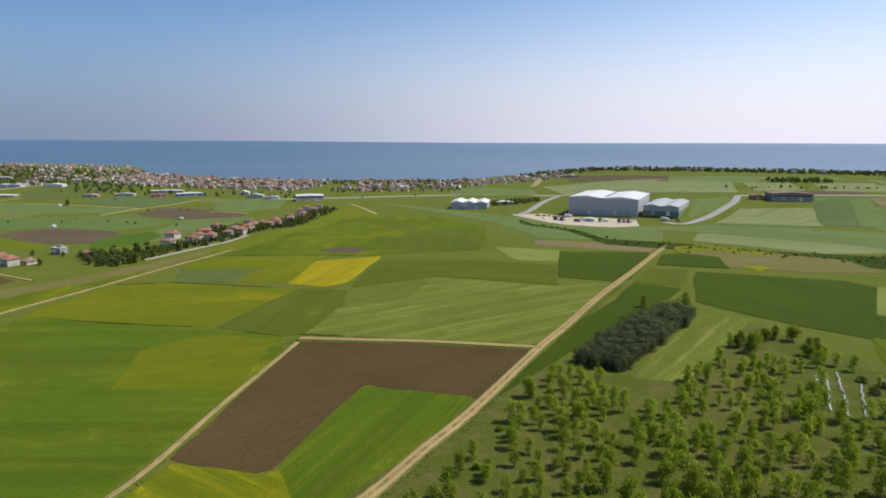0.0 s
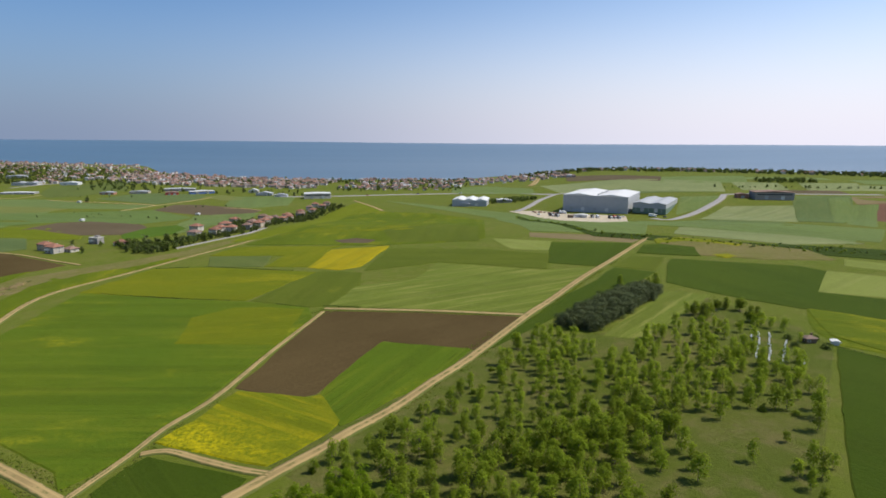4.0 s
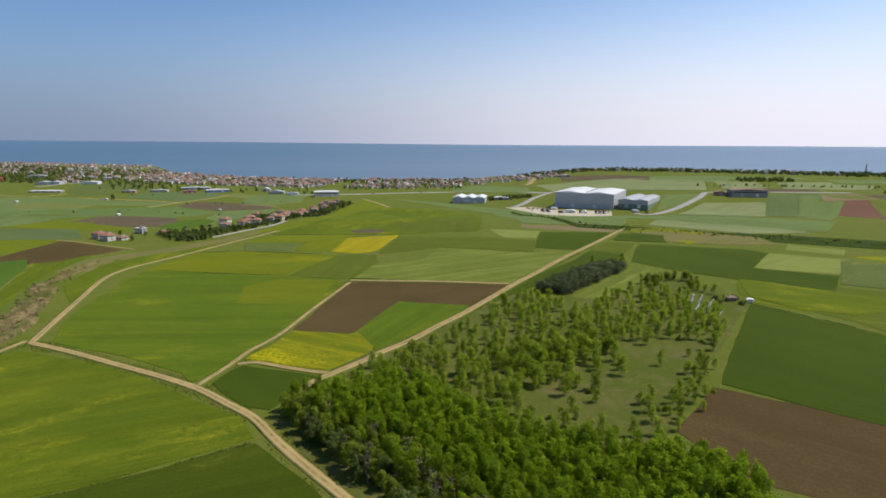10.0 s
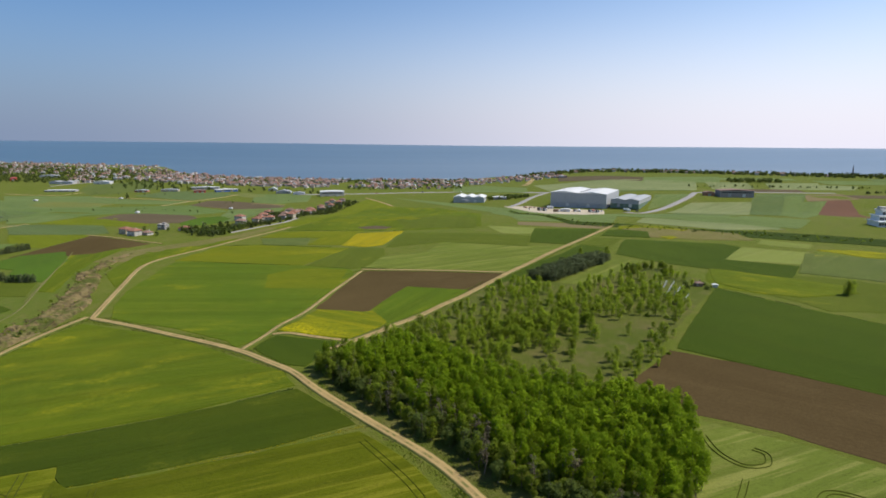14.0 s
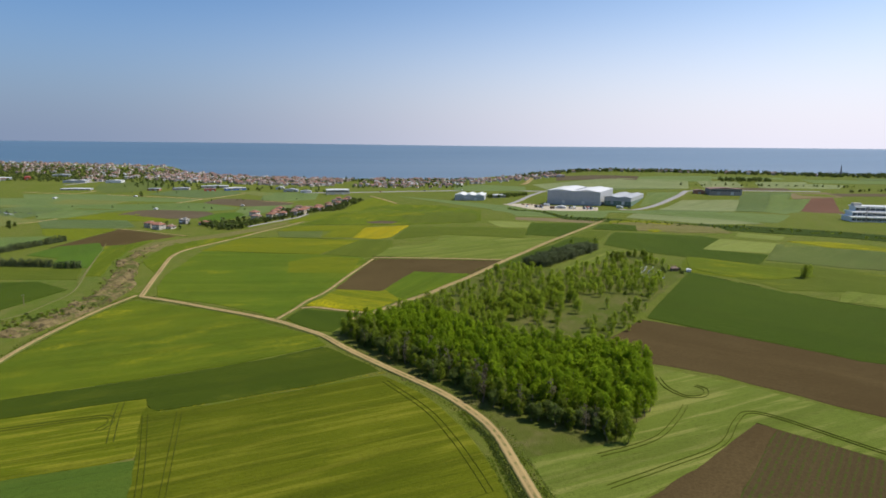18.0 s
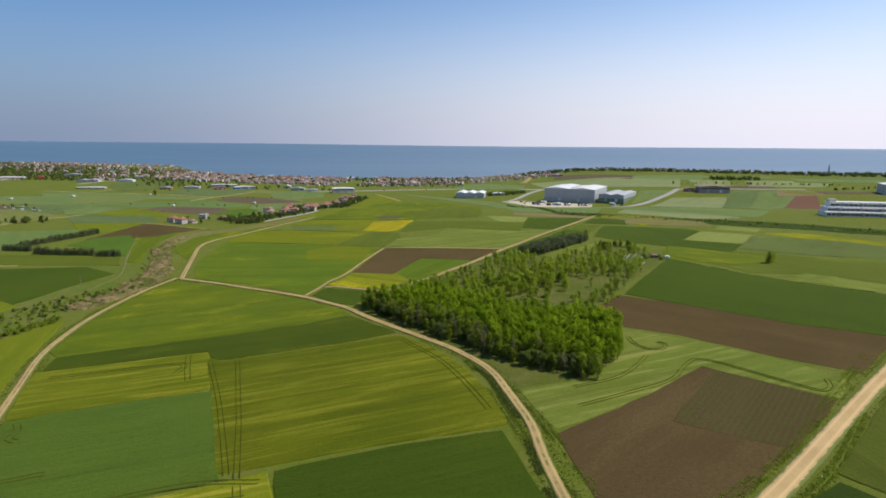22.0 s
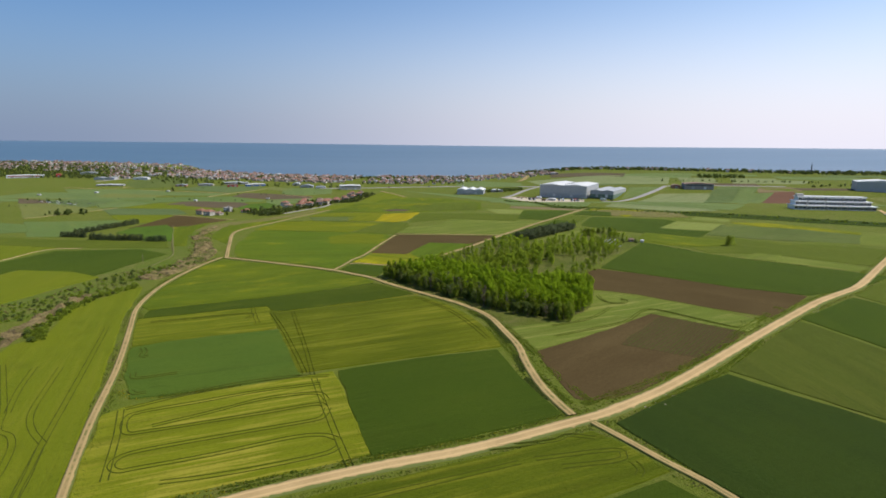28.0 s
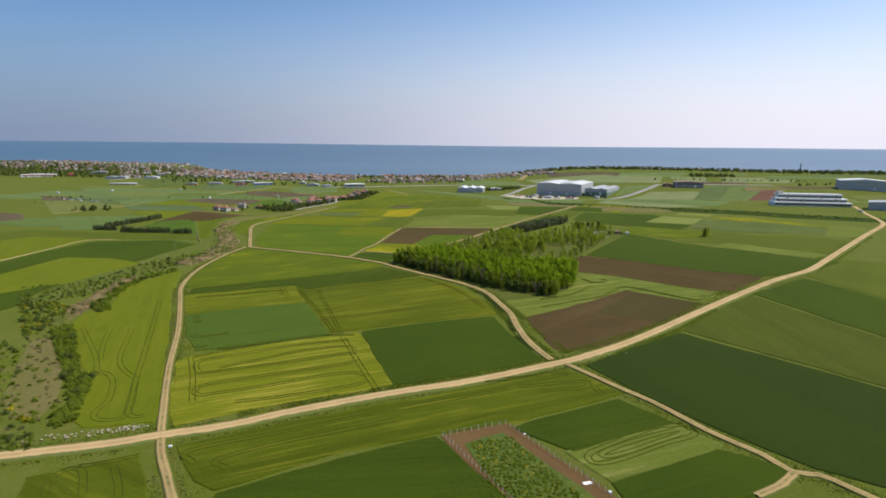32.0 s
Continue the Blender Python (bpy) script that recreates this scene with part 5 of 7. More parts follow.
gully([(-263, 260), (-260, 239), (-254, 210), (-253, 193), (-232, 162), (-220, 137), (-207, 112), (-204, 91), (-203, 80), (-198, 61), (-201, 53), (-202, 41), (-201, 34), (-189, 33), (-186, 42), (-185, 56), (-184, 70), (-186, 89), (-189, 108), (-195, 127), (-206, 142), (-214, 158), (-228, 181), (-247, 204), (-248, 222), (-258, 260)], "rough brown eroded earth bank of a dry stream")
gully([(-180, -103), (-181, -84), (-191, -51), (-199, -22), (-199, -5), (-209, 0), (-201, -42), (-194, -74), (-185, -99)], "grey-brown trodden bank above the stream bed")

# ---- wood, orchard, hedges ----
WOOD = [(-57, 49), (-42, 34), (-25, 17), (-8, -1), (13, -22), (45, -40), (58, -16), (64, 14), (50, 28), (33, 24), (14, 34), (-5, 50), (-24, 69), (-36, 62)]
FRONT = [(-57, 49), (-25, 17), (-8, -1), (13, -22), (45, -40)]


def off_line(x, y, line):
    best = 1e9
    for (a, b), (c, d) in zip(line, line[1:]):
        t = max(0, min(1, ((x - a) * (c - a) + (y - b) * (d - b)) / ((c - a) ** 2 + (d - b) ** 2)))
        best = min(best, math.hypot(x - a - t * (c - a), y - b - t * (d - b)))
    return best


wood_rng = np.random.default_rng(5)
back = []
for x, y in scatter(WOOD, 2.95, 9, 0.42, 38):
    d = off_line(x, y, FRONT)
    r = wood_rng.uniform()
    if d < 5.5:
        plant("edge" if r < 0.5 else "dark" if r < 0.94 else "bare", x, y, 0.95)
    elif d < 11 and r < 0.45:
        plant("bare" if r < 0.16 else "edge", x, y)
    elif d > 17:
        back.append(("wood", x, y, wood_rng.uniform(0.85, 1.15)))
    else:
        plant("wood", x, y, 0.95 if d < 14 else 1.0)

mass("wood_canopy", "bright green trees at the back of the dense wood", "trees", back)
MEADOW = [(-44, 76), (-20, 104), (3, 150), (20, 186), (34, 178), (48, 170), (66, 192), (84, 226), (112, 200), (118, 180), (92, 120), (72, 66), (54, 36), (34, 30), (14, 40), (-5, 56), (-24, 74)]
CLEAR = [(64, 100, 15), (53, 77, 15), (37, 54, 13), (26, 60, 10), (77, 106, 11), (44, 172, 12), (100, 172, 14), (76, 205, 9), (94, 200, 7), (108, 185, 8)]
THICK = [(30, 98), (22, 88), (40, 104), (16, 79), (46, 116), (4, 84), (-8, 78), (8, 68)]
behind = []
STRIP = [(88, 253), (105, 245), (59, 179), (44, 181)]
for x, y in scatter(MEADOW, 4.7, 21, 0.5, 20):
    if inside(x, y, STRIP):
        continue
    r = wood_rng.uniform()
    if any(math.hypot(x - a, y - b) < c for a, b, c in CLEAR) and r > 0.08:
        continue
    near = min(math.hypot(x - a, y - b) for a, b in THICK)
    if near < 13:
        plant("orchard", x, y, wood_rng.uniform(0.85, 1.15))
    elif r < 0.74 and y > 128:
        behind.append(("orchard", x, y, wood_rng.uniform(0.65, 1.15)))
    elif r < 0.68:
        plant("orchard", x, y, wood_rng.uniform(0.6, 1.15))
    elif r < 0.77:
        plant("shrub", x, y, 0.9)
mass("orchard_rows", "sparse yellow-green young trees at the back of the meadow", "trees", behind)
for x, y in scatter([(22, 78), (48, 104), (42, 116), (10, 96), (0, 80)], 5.5, 33, 0.45):
    plant("orchard", x, y, wood_rng.uniform(0.85, 1.15))
for x, y, s in ((90, 115, 1.35), (62, 66, 1.0), (49, 60, 0.8), (37, 61, 0.8), (48, 82, 1.1), (98, 131, 1.0), (86, 108, 1.2), (60, 58, 0.9)):
    plant("orchard", x, y, s)
for x, y in ((89, 205), (92, 209), (99, 218), (104, 221), (109, 218), (107, 203), (111, 206), (94, 213), (87, 211)):
    plant("round", x, y, 0.85)
plant("round", 185, 161, 1.0)
plant("orchard", 188, 163, 1.1)

PINES = [(27, 193), (41, 184), (84, 245), (77, 256), (62, 246)]
for x, y in scatter(PINES, 2.45, 41, 0.22, 55):
    plant("pine", x, y)
for x, y, s in ((73, 256, 0.75), (80, 258, 0.8), (84, 262, 0.9), (66, 262, 0.8)):
    plant("round", x, y, s)
for a, b in (((-363, 182), (-341, 181)), ((-329, 171), (-282, 169)), ((-276, 166), (-261, 168)), ((-361, 196), (-349, 269))):
    n = max(2, int(math.hypot(b[0] - a[0], b[1] - a[1]) / 2.1))
    for k in range(n + 1):
        plant("cypress", a[0] + (b[0] - a[0]) * k / n, a[1] + (b[1] - a[1]) * k / n + PLANT_RNG.normal(0, 0.3))

# stream bank at the foot of the long field
BANK = [(-178, -106), (-174, -98), (-148, -130), (-128, -154), (-123, -154), (-115, -170), (-107, -184), (-106, -191), (-113, -189), (-118, -174), (-133, -155), (-156, -131)]
HEDGE = scatter(BANK, 1.8, 51, 0.5, 30) + scatter([(-190, -63), (-191, -54), (-178, -64), (-170, -78), (-177, -79)], 2.2, 57, 0.5) + scatter([(-182, -62), (-188, -37), (-194, -9), (-186, 14), (-192, 23), (-200, 1), (-200, -26), (-191, -52)], 2.6, 60, 0.5)
wild = []
for k, (x, y) in enumerate(HEDGE):
    if k % 2:
        wild.append(("shrub", x, y, wood_rng.uniform(0.75, 1.15)))
        continue
    plant("shrub_dark" if wood_rng.uniform() < 0.15 else "shrub", x, y, wood_rng.uniform(0.75, 1.15))
for x, y in scatter([(-140, -186), (-130, -178), (-112, -192), (-116, -197)], 6, 56, 0.5):
    plant("shrub_yellow", x, y, wood_rng.uniform(0.6, 1.2))
for poly, gap, kinds, seed in (
        ([(-178, -121), (-174, -113), (-139, -151), (-115, -181), (-116, -191)], 3.6, ("shrub_dry", "shrub_dry", "shrub"), 58),
        ([(-230, -63), (-214, -61), (-186, -74), (-180, -103), (-179, -120)], 2.4, ("shrub", "shrub_dark", "shrub", "shrub_yellow"), 52),
        ([(-254, -36), (-226, -21), (-222, 42), (-208, 73), (-186, 91), (-192, 44), (-205, -13), (-199, -49), (-214, -61), (-230, -63)], 3.4, ("shrub", "shrub_dry", "shrub", "shrub_dark"), 53),
        ([(-205, -128), (-180, -122), (-118, -192), (-106, -200), (-140, -225), (-205, -180)], 3.3, ("shrub", "shrub", "shrub_dark", "shrub_yellow", "shrub_dry"), 50),
        ([(-160, -208), (-116, -197), (-104, -200), (-108, -206), (-150, -226)], 2.8, ("shrub", "shrub_dark"), 54),
        ([(-204, 30), (-206, 70), (-214, 120), (-252, 190), (-262, 240), (-238, 205), (-198, 120), (-186, 60), (-188, 34)], 4.6, ("shrub_dry", "shrub", "shrub_dry"), 59)):
    wild += [(kinds[int(wood_rng.integers(len(kinds)))], x, y, wood_rng.uniform(0.35, 0.85)) for x, y in scatter(poly, gap, seed, 0.5)]
mass("scrub_growth", "green and dry scrub along the stream bed", "scrub", wild)
# trees along the village path and in the gardens
for x, y in scatter([(-282, 372), (-262, 346), (-236, 344), (-228, 400), (-240, 410)], 5.5, 61, 0.5):
    plant("far" if wood_rng.uniform() < 0.7 else "far_green", x, y, wood_rng.uniform(0.5, 0.95))
gardens = [("far" if wood_rng.uniform() < 0.6 else "far_green", x, y, wood_rng.uniform(0.35, 0.75)) for x, y in scatter([(-240, 400), (-214, 420), (-204, 500), (-202, 740), (-228, 760), (-240, 640), (-256, 500)], 6.2, 62, 0.5)]
mass("village_gardens", "dark green garden trees between village houses", "trees", gardens)
for x, y in ((-318, 350), (-290, 344), (-282, 372), (-296, 372), (-322, 376)):
    plant("far", x, y, 0.6)

# ---- houses ----
def roof_mesh(sx, sy, rise, over, material, hip=True, thick=0.25):
    """A tiled roof with eaves: hipped, or with gables along x."""
    a, b = sx / 2 + over, sy / 2 + over
    r = max(a - b, 0.3) if hip else a
    top = [(-r, 0, rise), (r, 0, rise)]
    low = [(-a, -b, 0), (a, -b, 0), (a, b, 0), (-a, b, 0)]
    verts = low + top + [(x, y, z - thick) for x, y, z in low]
    faces = [(0, 1, 5, 4), (2, 3, 4, 5), (1, 2, 5), (3, 0, 4), (6, 9, 8, 7), (0, 6, 7, 1), (1, 7, 8, 2), (2, 8, 9, 3), (3, 9, 6, 0)]
    return mesh_of("roof", verts, faces, mat(material))


def house(at, sx, sy, floors, wall, roof, label, group, hip=True, windows=True, balcony=False, flat=False, detail=True):
    """A plastered house: walls, roof, chimney, door, and a window with its frame for each room."""
    hs = 2.9
    h = floors * hs + 0.3
    ob = thing("house", label, "house", group, at)
    if group == VILLAGE:
        ob.scale = (0.9, 0.9, 0.78)
    box("wall", (sx, sy, h + 1.2), (0, 0, -1.2), wall, ob)
    if flat:
        box("roof", (sx + 0.5, sy + 0.5, 0.3), (0, 0, h), "concrete", ob, "flat concrete roof slab")
        box("parapet", (sx * 0.4, sy * 0.4, 1.8), (sx * 0.15, 0, h + 0.3), wall, ob)
    else:
        ro = child("roof", roof_mesh(sx, sy, 0.24 * sy + 0.6, 0.6, roof, hip), ob, "tiled roof")
        ro.matrix_local = pose(0, 0, h)
        box("chimney", (0.7, 0.7, 1.8), (sx * 0.22, sy * 0.12, h + 0.8), wall, ob)
    if windows:
        for f in range(floors):
            n = max(2, int(sx / 3.2))
            for k in range(n):
                x = (k + 0.5) / n * sx - sx / 2
                if f == 0 and k == n // 2:
                    box("door", (1.1, 0.16, 2.1), (x, -sy / 2 - 0.02, 0.1), "timber", ob)
                else:
                    w = box("window", (1.5, 0.14, 1.4), (x, -sy / 2 - 0.02, f * hs + 1.1), "paint_white", ob)
                    if detail:
                        box("pane", (1.26, 0.06, 1.16), (0, -0.07, 0.12), "window_glass", w)
            if detail:
                for sgn in (-1, 1):
                    w = box("window", (0.14, 1.4, 1.4), (sgn * (sx / 2 + 0.02), 0, f * hs + 1.1), "paint_white", ob)
                    box("pane", (0.06, 1.16, 1.16), (sgn * 0.07, 0, 0.12), "window_glass", w)
    if balcony:
        b = box("balcony", (sx * 0.5, 1.4, 0.2), (-sx * 0.1, -sy / 2 - 0.7, hs), "concrete", ob)
        box("railing", (sx * 0.5, 0.08, 0.9), (0, -0.66, 0.2), "paint_white", b)
    return ob


VILLAGE = "houses of the village"
house(ground_pose(-311, 344, -20), 11, 8.5, 2, "plaster_white", "roof_tile", "white two-storey house with an orange tiled roof", VILLAGE, balcony=True)
house(ground_pose(-325, 353, -20), 10, 8, 2, "plaster_cream", "roof_tile", "cream two-storey house with an orange tiled roof", VILLAGE)
house(ground_pose(-307, 383, -10), 9, 7, 2, "plaster_grey", "roof_old", "bare grey two-storey house with a flat roof", VILLAGE, flat=True, balcony=True)
house(ground_pose(-282, 378, -12), 12, 8.5, 1, "plaster_white", "roof_tile", "white bungalow with a bright red tiled roof", VILLAGE)
house(ground_pose(-302, 349, -20), 8, 7, 1, "plaster_white", "roof_old", "small white annex with a worn tiled roof", VILLAGE)
village_rng = np.random.default_rng(12)
for k, (x, y) in enumerate(((-246, 418), (-236, 434), (-228, 448), (-220, 462), (-238, 448), (-216, 478), (-226, 488), (-244, 470), (-222, 506), (-232, 540), (-240, 560), (-226, 566), (-242, 584), (-230, 596), (-240, 618), (-228, 630), (-236, 652), (-226, 668), (-240, 700), (-228, 716), (-244, 736), (-232, 750), (-262, 452), (-258, 520), (-262, 600))):
    wall = ("plaster_white", "plaster_cream", "plaster_white", "plaster_grey")[k % 4]
    label = ("white two-storey village house with a tiled roof", "cream two-storey village house with a tiled roof", "white village house with a worn red roof", "grey plastered village house with a tiled roof")[k % 4]
    house(ground_pose(x, y, village_rng.uniform(-25, 15)), village_rng.uniform(8, 10.5), village_rng.uniform(7, 8.5), 2, wall, "roof_tile" if k % 3 else "roof_old", label, VILLAGE, balcony=k % 4 == 1)

# ---- the town by the sea ----
TOWN = "houses of the town"
town_sets = []
for k, (sx, sy, fl, wall, roof, label) in enumerate((
        (11, 9, 2, "plaster_white", "roof_tile", "white two-storey seaside house with a red tiled roof"),
        (12, 10, 3, "plaster_cream", "roof_tile", "cream three-storey town house with a red tiled roof"),
        (10, 9, 2, "plaster_cream", "roof_old", "cream seaside house with a faded tiled roof"),
        (14, 10, 3, "plaster_white", "roof_old", "white apartment house with a faded tiled roof"),
        (9, 8, 2, "plaster_grey", "roof_tile", "grey plastered house with a red tiled roof"),
        (15, 11, 4, "plaster_white", "roof_tile", "white four-storey apartment house by the sea"))):
    town_sets.append((sx, sy, fl, wall, roof, label))
TOWN_FIRST = {}


def town_house(x, y, kind, turn):
    sx, sy, fl, wall, roof, label = town_sets[kind]
    at = ground_pose(x, y, turn)
    if kind in TOWN_FIRST:
        ob = copy_thing(TOWN_FIRST[kind], at)
        ob.scale = (0.58, 0.58, 0.46)
        return ob
    TOWN_FIRST[kind] = house(at, sx, sy, fl, wall, roof, label, TOWN, detail=False)
    TOWN_FIRST[kind].scale = (0.58, 0.58, 0.46)


def in_town(n, x0, x1, near, deep, kinds, seed, gap=9.5):
    """Houses in a belt behind the shore, none too near another."""
    rng = np.random.default_rng(seed)
    put = []
    for _ in range(n * 12):
        x = rng.uniform(x0, x1)
        y = float(shore(x)) - rng.uniform(near, near + deep)
        if all(math.hypot(x - a, y - b) > gap for a, b in put):
            put.append((x, y))
            town_house(x, y, int(rng.choice(kinds)), rng.uniform(-30, 30))
        if len(put) >= n:
            break
    return put


for belt in ((110, -880, -340, 6, 100, (0, 1, 2, 4, 0), 41), (100, -1560, -860, 6, 260, (0, 1, 2, 3, 4, 5), 42), (30, -300, -60, 12, 110, (0, 1, 2, 4), 43), (24, -260, -70, 170, 110, (0, 2, 4), 44), (16, -60, 130, 70, 100, (0, 2, 4), 45)):
    places = in_town(*belt)


def far_houses(name, label, places, wall, roof, seed):
    """Small houses too far and too many to count, in one mesh: walls and hipped roofs."""
    rng = np.random.default_rng(seed)
    verts, faces, slots = [], [], []
    for x, y in places:
        sx, sy, h = rng.uniform(5, 9), rng.uniform(4.5, 7), rng.uniform(2.5, 5.5)
        a = rng.uniform(-0.6, 0.6)
        z = float(gz(x, y))
        i = len(verts)
        r = max(sx - sy, 0.6) / 2
        loc = [(-sx / 2, -sy / 2, -3), (sx / 2, -sy / 2, -3), (sx / 2, sy / 2, -3), (-sx / 2, sy / 2, -3)]
        loc += [(u, v, h) for u, v, _ in loc]
        e = 0.4
        loc += [(-sx / 2 - e, -sy / 2 - e, h), (sx / 2 + e, -sy / 2 - e, h), (sx / 2 + e, sy / 2 + e, h), (-sx / 2 - e, sy / 2 + e, h), (-r, 0, h + 1.7), (r, 0, h + 1.7)]
        verts += [(x + u * math.cos(a) - v * math.sin(a), y + u * math.sin(a) + v * math.cos(a), z + w) for u, v, w in loc]
        for f in ((0, 1, 5, 4), (1, 2, 6, 5), (2, 3, 7, 6), (3, 0, 4, 7)):
            faces.append(tuple(i + k for k in f))
            slots.append(0)
        for f in ((8, 9, 13, 12), (10, 11, 12, 13), (9, 10, 13), (11, 8, 12), (8, 11, 10, 9)):
            faces.append(tuple(i + k for k in f))
            slots.append(1)
    me = mesh_of(name, verts, faces, mat(wall))
    me.materials.append(mat(roof))
    me.polygons.foreach_set("material_index", slots)
    return tagged(new(name, me), label, "houses", kind="stuff")


for k, (wall, roof, label) in enumerate((("far_white", "far_roof", "far white town houses with red tiled roofs"), ("far_cream", "far_roof_old", "far cream town houses with faded roofs"), ("far_white", "sheet_grey", "far white blocks with pale flat roofs"))):
    rng = np.random.default_rng(200 + k)
    spots = []
    for x0, x1, near, deep, n in ((-1700, -860, 10, 400, 180), (-860, -340, 6, 215, 230), (-300, -60, 12, 240, 60), (-60, 160, 60, 200, 50), (160, 700, 50, 60, 14)):
        for _ in range(n if k < 2 else n // 3):
            x = rng.uniform(x0, x1)
            spots.append((x, float(shore(x)) - near - deep * rng.uniform() ** 0.8))
    far_houses("town_quarter", label, spots, wall, roof, 300 + k)

# ---- halls ----
def hall(at, sx, sy, high, wall, roof, label, bays=1, rise=1.6, group="", doors=3, band=None, vents=False, lower=None, name="warehouse"):
    """A clad hall: walls, a roof of shallow gables along y, dock doors, a window band and roof vents."""
    ob = thing(name, label, "industrial building", group, at)
    w = box("wall", (sx, sy, high + 2), (0, 0, -2), wall, ob)
    if lower:
        box("plinth", (sx + 0.3, sy + 0.3, high * 0.45 + 2), (0, 0, -2), lower, ob, "darker lower wall")
    bay = sx / bays
    verts, faces = [], []
    for k in range(bays):
        x0 = -sx / 2 + k * bay
        i = len(verts)
        for y in (-sy / 2 - 0.5, sy / 2 + 0.5):
            verts += [(x0 - (0.4 if k == 0 else 0), y, 0), (x0 + bay / 2, y, rise), (x0 + bay + (0.4 if k == bays - 1 else 0), y, 0), (x0, y, -0.4), (x0 + bay, y, -0.4)]
        faces += [(i, i + 1, i + 6, i + 5), (i + 1, i + 2, i + 7, i + 6), (i + 3, i + 4, i + 2, i + 1, i), (i + 5, i + 6, i + 7, i + 9, i + 8), (i + 3, i, i + 5, i + 8), (i + 2, i + 4, i + 9, i + 7)]
    ro = child("roof", mesh_of("roof", verts, faces, mat(roof)), ob, "ribbed metal roof")
    ro.matrix_local = pose(0, 0, high)
    # ribs where the sheets lap
    for k in range(int(sx / 7)):
        box("pilaster", (0.35, 0.18, high), (-sx / 2 + (k + 0.5) * 7, -sy / 2 - 0.08, 0), wall, ob)
    for k in range(doors):
        x = -sx / 2 + (k + 0.7) / (doors + 0.4) * sx
        d = box("dock_door", (4.0, 0.3, min(4.2, high * 0.55)), (x, -sy / 2 - 0.1, 0), "sheet_white" if k % 2 else "sheet_grey", ob)
        box("canopy", (4.6, 1.6, 0.2), (0, -0.8, min(4.4, high * 0.58)), "sheet_grey", d)
    if band:
        box("window_band", (sx * 0.9, 0.2, 1.4), (0, -sy / 2 - 0.1, high * 0.62), band, ob)
    if vents:
        for k in range(6):
            box("roof_vent", (1.6, 1.6, 1.3), (sx * 0.02, -sy / 2 + sy * (0.12 + 0.13 * k), high + rise * 0.2), "steel", ob)
    return ob


hall(ground_pose(131, 701, -21), 75, 88, 18, "cladding", "sheet_white", "large grey-clad factory hall with a pale roof", 2, 2.2, doors=5, vents=True, band=None)
hall(ground_pose(190, 681, -24), 36, 84, 9.5, "sheet_grey", "sheet_grey", "pale factory hall with a green-grey lower front", 2, 1.8, doors=2, lower="cladding_green")
hall(ground_pose(-34, 762, -4), 46, 42, 8, "cladding", "sheet_white", "low works building with three white gabled roofs", 3, 2.4, doors=2)
hall(ground_pose(10, 790, 10), 22, 12, 4, "plaster_grey", "sheet_white", "small white-roofed shed among dark trees", 1, 1.2, doors=1)
hall(ground_pose(-40, 742, 0), 10, 8, 4, "sheet_grey", "sheet_grey", "small grey lean-to shed by the works", 1, 0.8, doors=1)
hall(ground_pose(-280, 862, 20), 40, 26, 8, "plaster_white", "sheet_white", "white flat-roofed works building by the highway", 1, 0.8, doors=2, band="window_glass")
hall(ground_pose(-498, 918, 38), 39, 14, 4.3, "cladding_blue", "sheet_white", "long blue-clad hall with a white roof", 1, 1.4, doors=2, band="window_glass")
hall(ground_pose(-535, 890, 30), 20, 12, 4.3, "cladding_red", "roof_old", "dark red workshop building beside the blue hall", 1, 1.4, doors=2)
hall(ground_pose(-600, 905, 15), 30, 14, 3.7, "plaster_cream", "sheet_grey", "cream commercial building with a grey roof", 1, 1.2, doors=3)
hall(ground_pose(-640, 880, 10), 22, 12, 3.7, "brick_wall", "sheet_grey", "low brick-red commercial building", 1, 1.2, doors=2)
hall(ground_pose(-560, 960, 20), 52, 12, 4.3, "plaster_grey", "sheet_white", "long grey roadside building with a pale roof", 1, 1.2, doors=3)
hall(ground_pose(-380, 900, 10), 26, 15, 3.7, "sheet_grey", "sheet_grey", "grey round-roofed workshop hall by the highway", 1, 3.0, doors=2)
hall(ground_pose(-345, 880, 15), 20, 12, 3.7, "sheet_white", "sheet_grey", "small white workshop hall by the highway", 1, 1.4, doors=2)
hall(ground_pose(-420, 950, 10), 16, 10, 3.7, "plaster_white", "sheet_white", "white shed with a round white roof", 1, 3.2, doors=1)
hall(ground_pose(-785, 865, 14), 52, 16, 2.8, "plaster_grey", "sheet_white", "long low depot with a white flat roof", 1, 0.6, doors=4)
hall(ground_pose(-910, 1030, 15), 45, 22, 5.0, "cladding", "sheet_grey", "grey warehouse at the edge of town", 2, 1.4, doors=3)
hall(ground_pose(-830, 1045, 10), 33, 18, 5.0, "sheet_white", "sheet_white", "pale warehouse at the edge of town", 1, 1.4, doors=2)
hall(ground_pose(-1130, 1050, 35), 75, 26, 5.6, "sheet_white", "sheet_white", "long white hall with a red end at the town's edge", 1, 1.6, doors=4, band="cladding_red")
hall(ground_pose(-1075, 1090, 35), 10, 26, 6.2, "cladding_red", "cladding_red", "bright red entrance block of a long white hall", 1, 0.6, doors=1)
hall(ground_pose(-1180, 900, 20), 45, 20, 5.0, "cladding", "sheet_white", "grey-white industrial hall at the town's edge", 1, 1.4, doors=3)
hall(ground_pose(-1060, 1180, 20), 38, 18, 5.6, "sheet_grey", "sheet_grey", "grey industrial hall below the town", 1, 1.4, doors=2)
hall(ground_pose(347, 742, -2), 46, 22, 9, "plaster_grey", "roof_old", "dark grey-brown factory building by the country road", 1, 1.6, doors=2, band="window_glass")
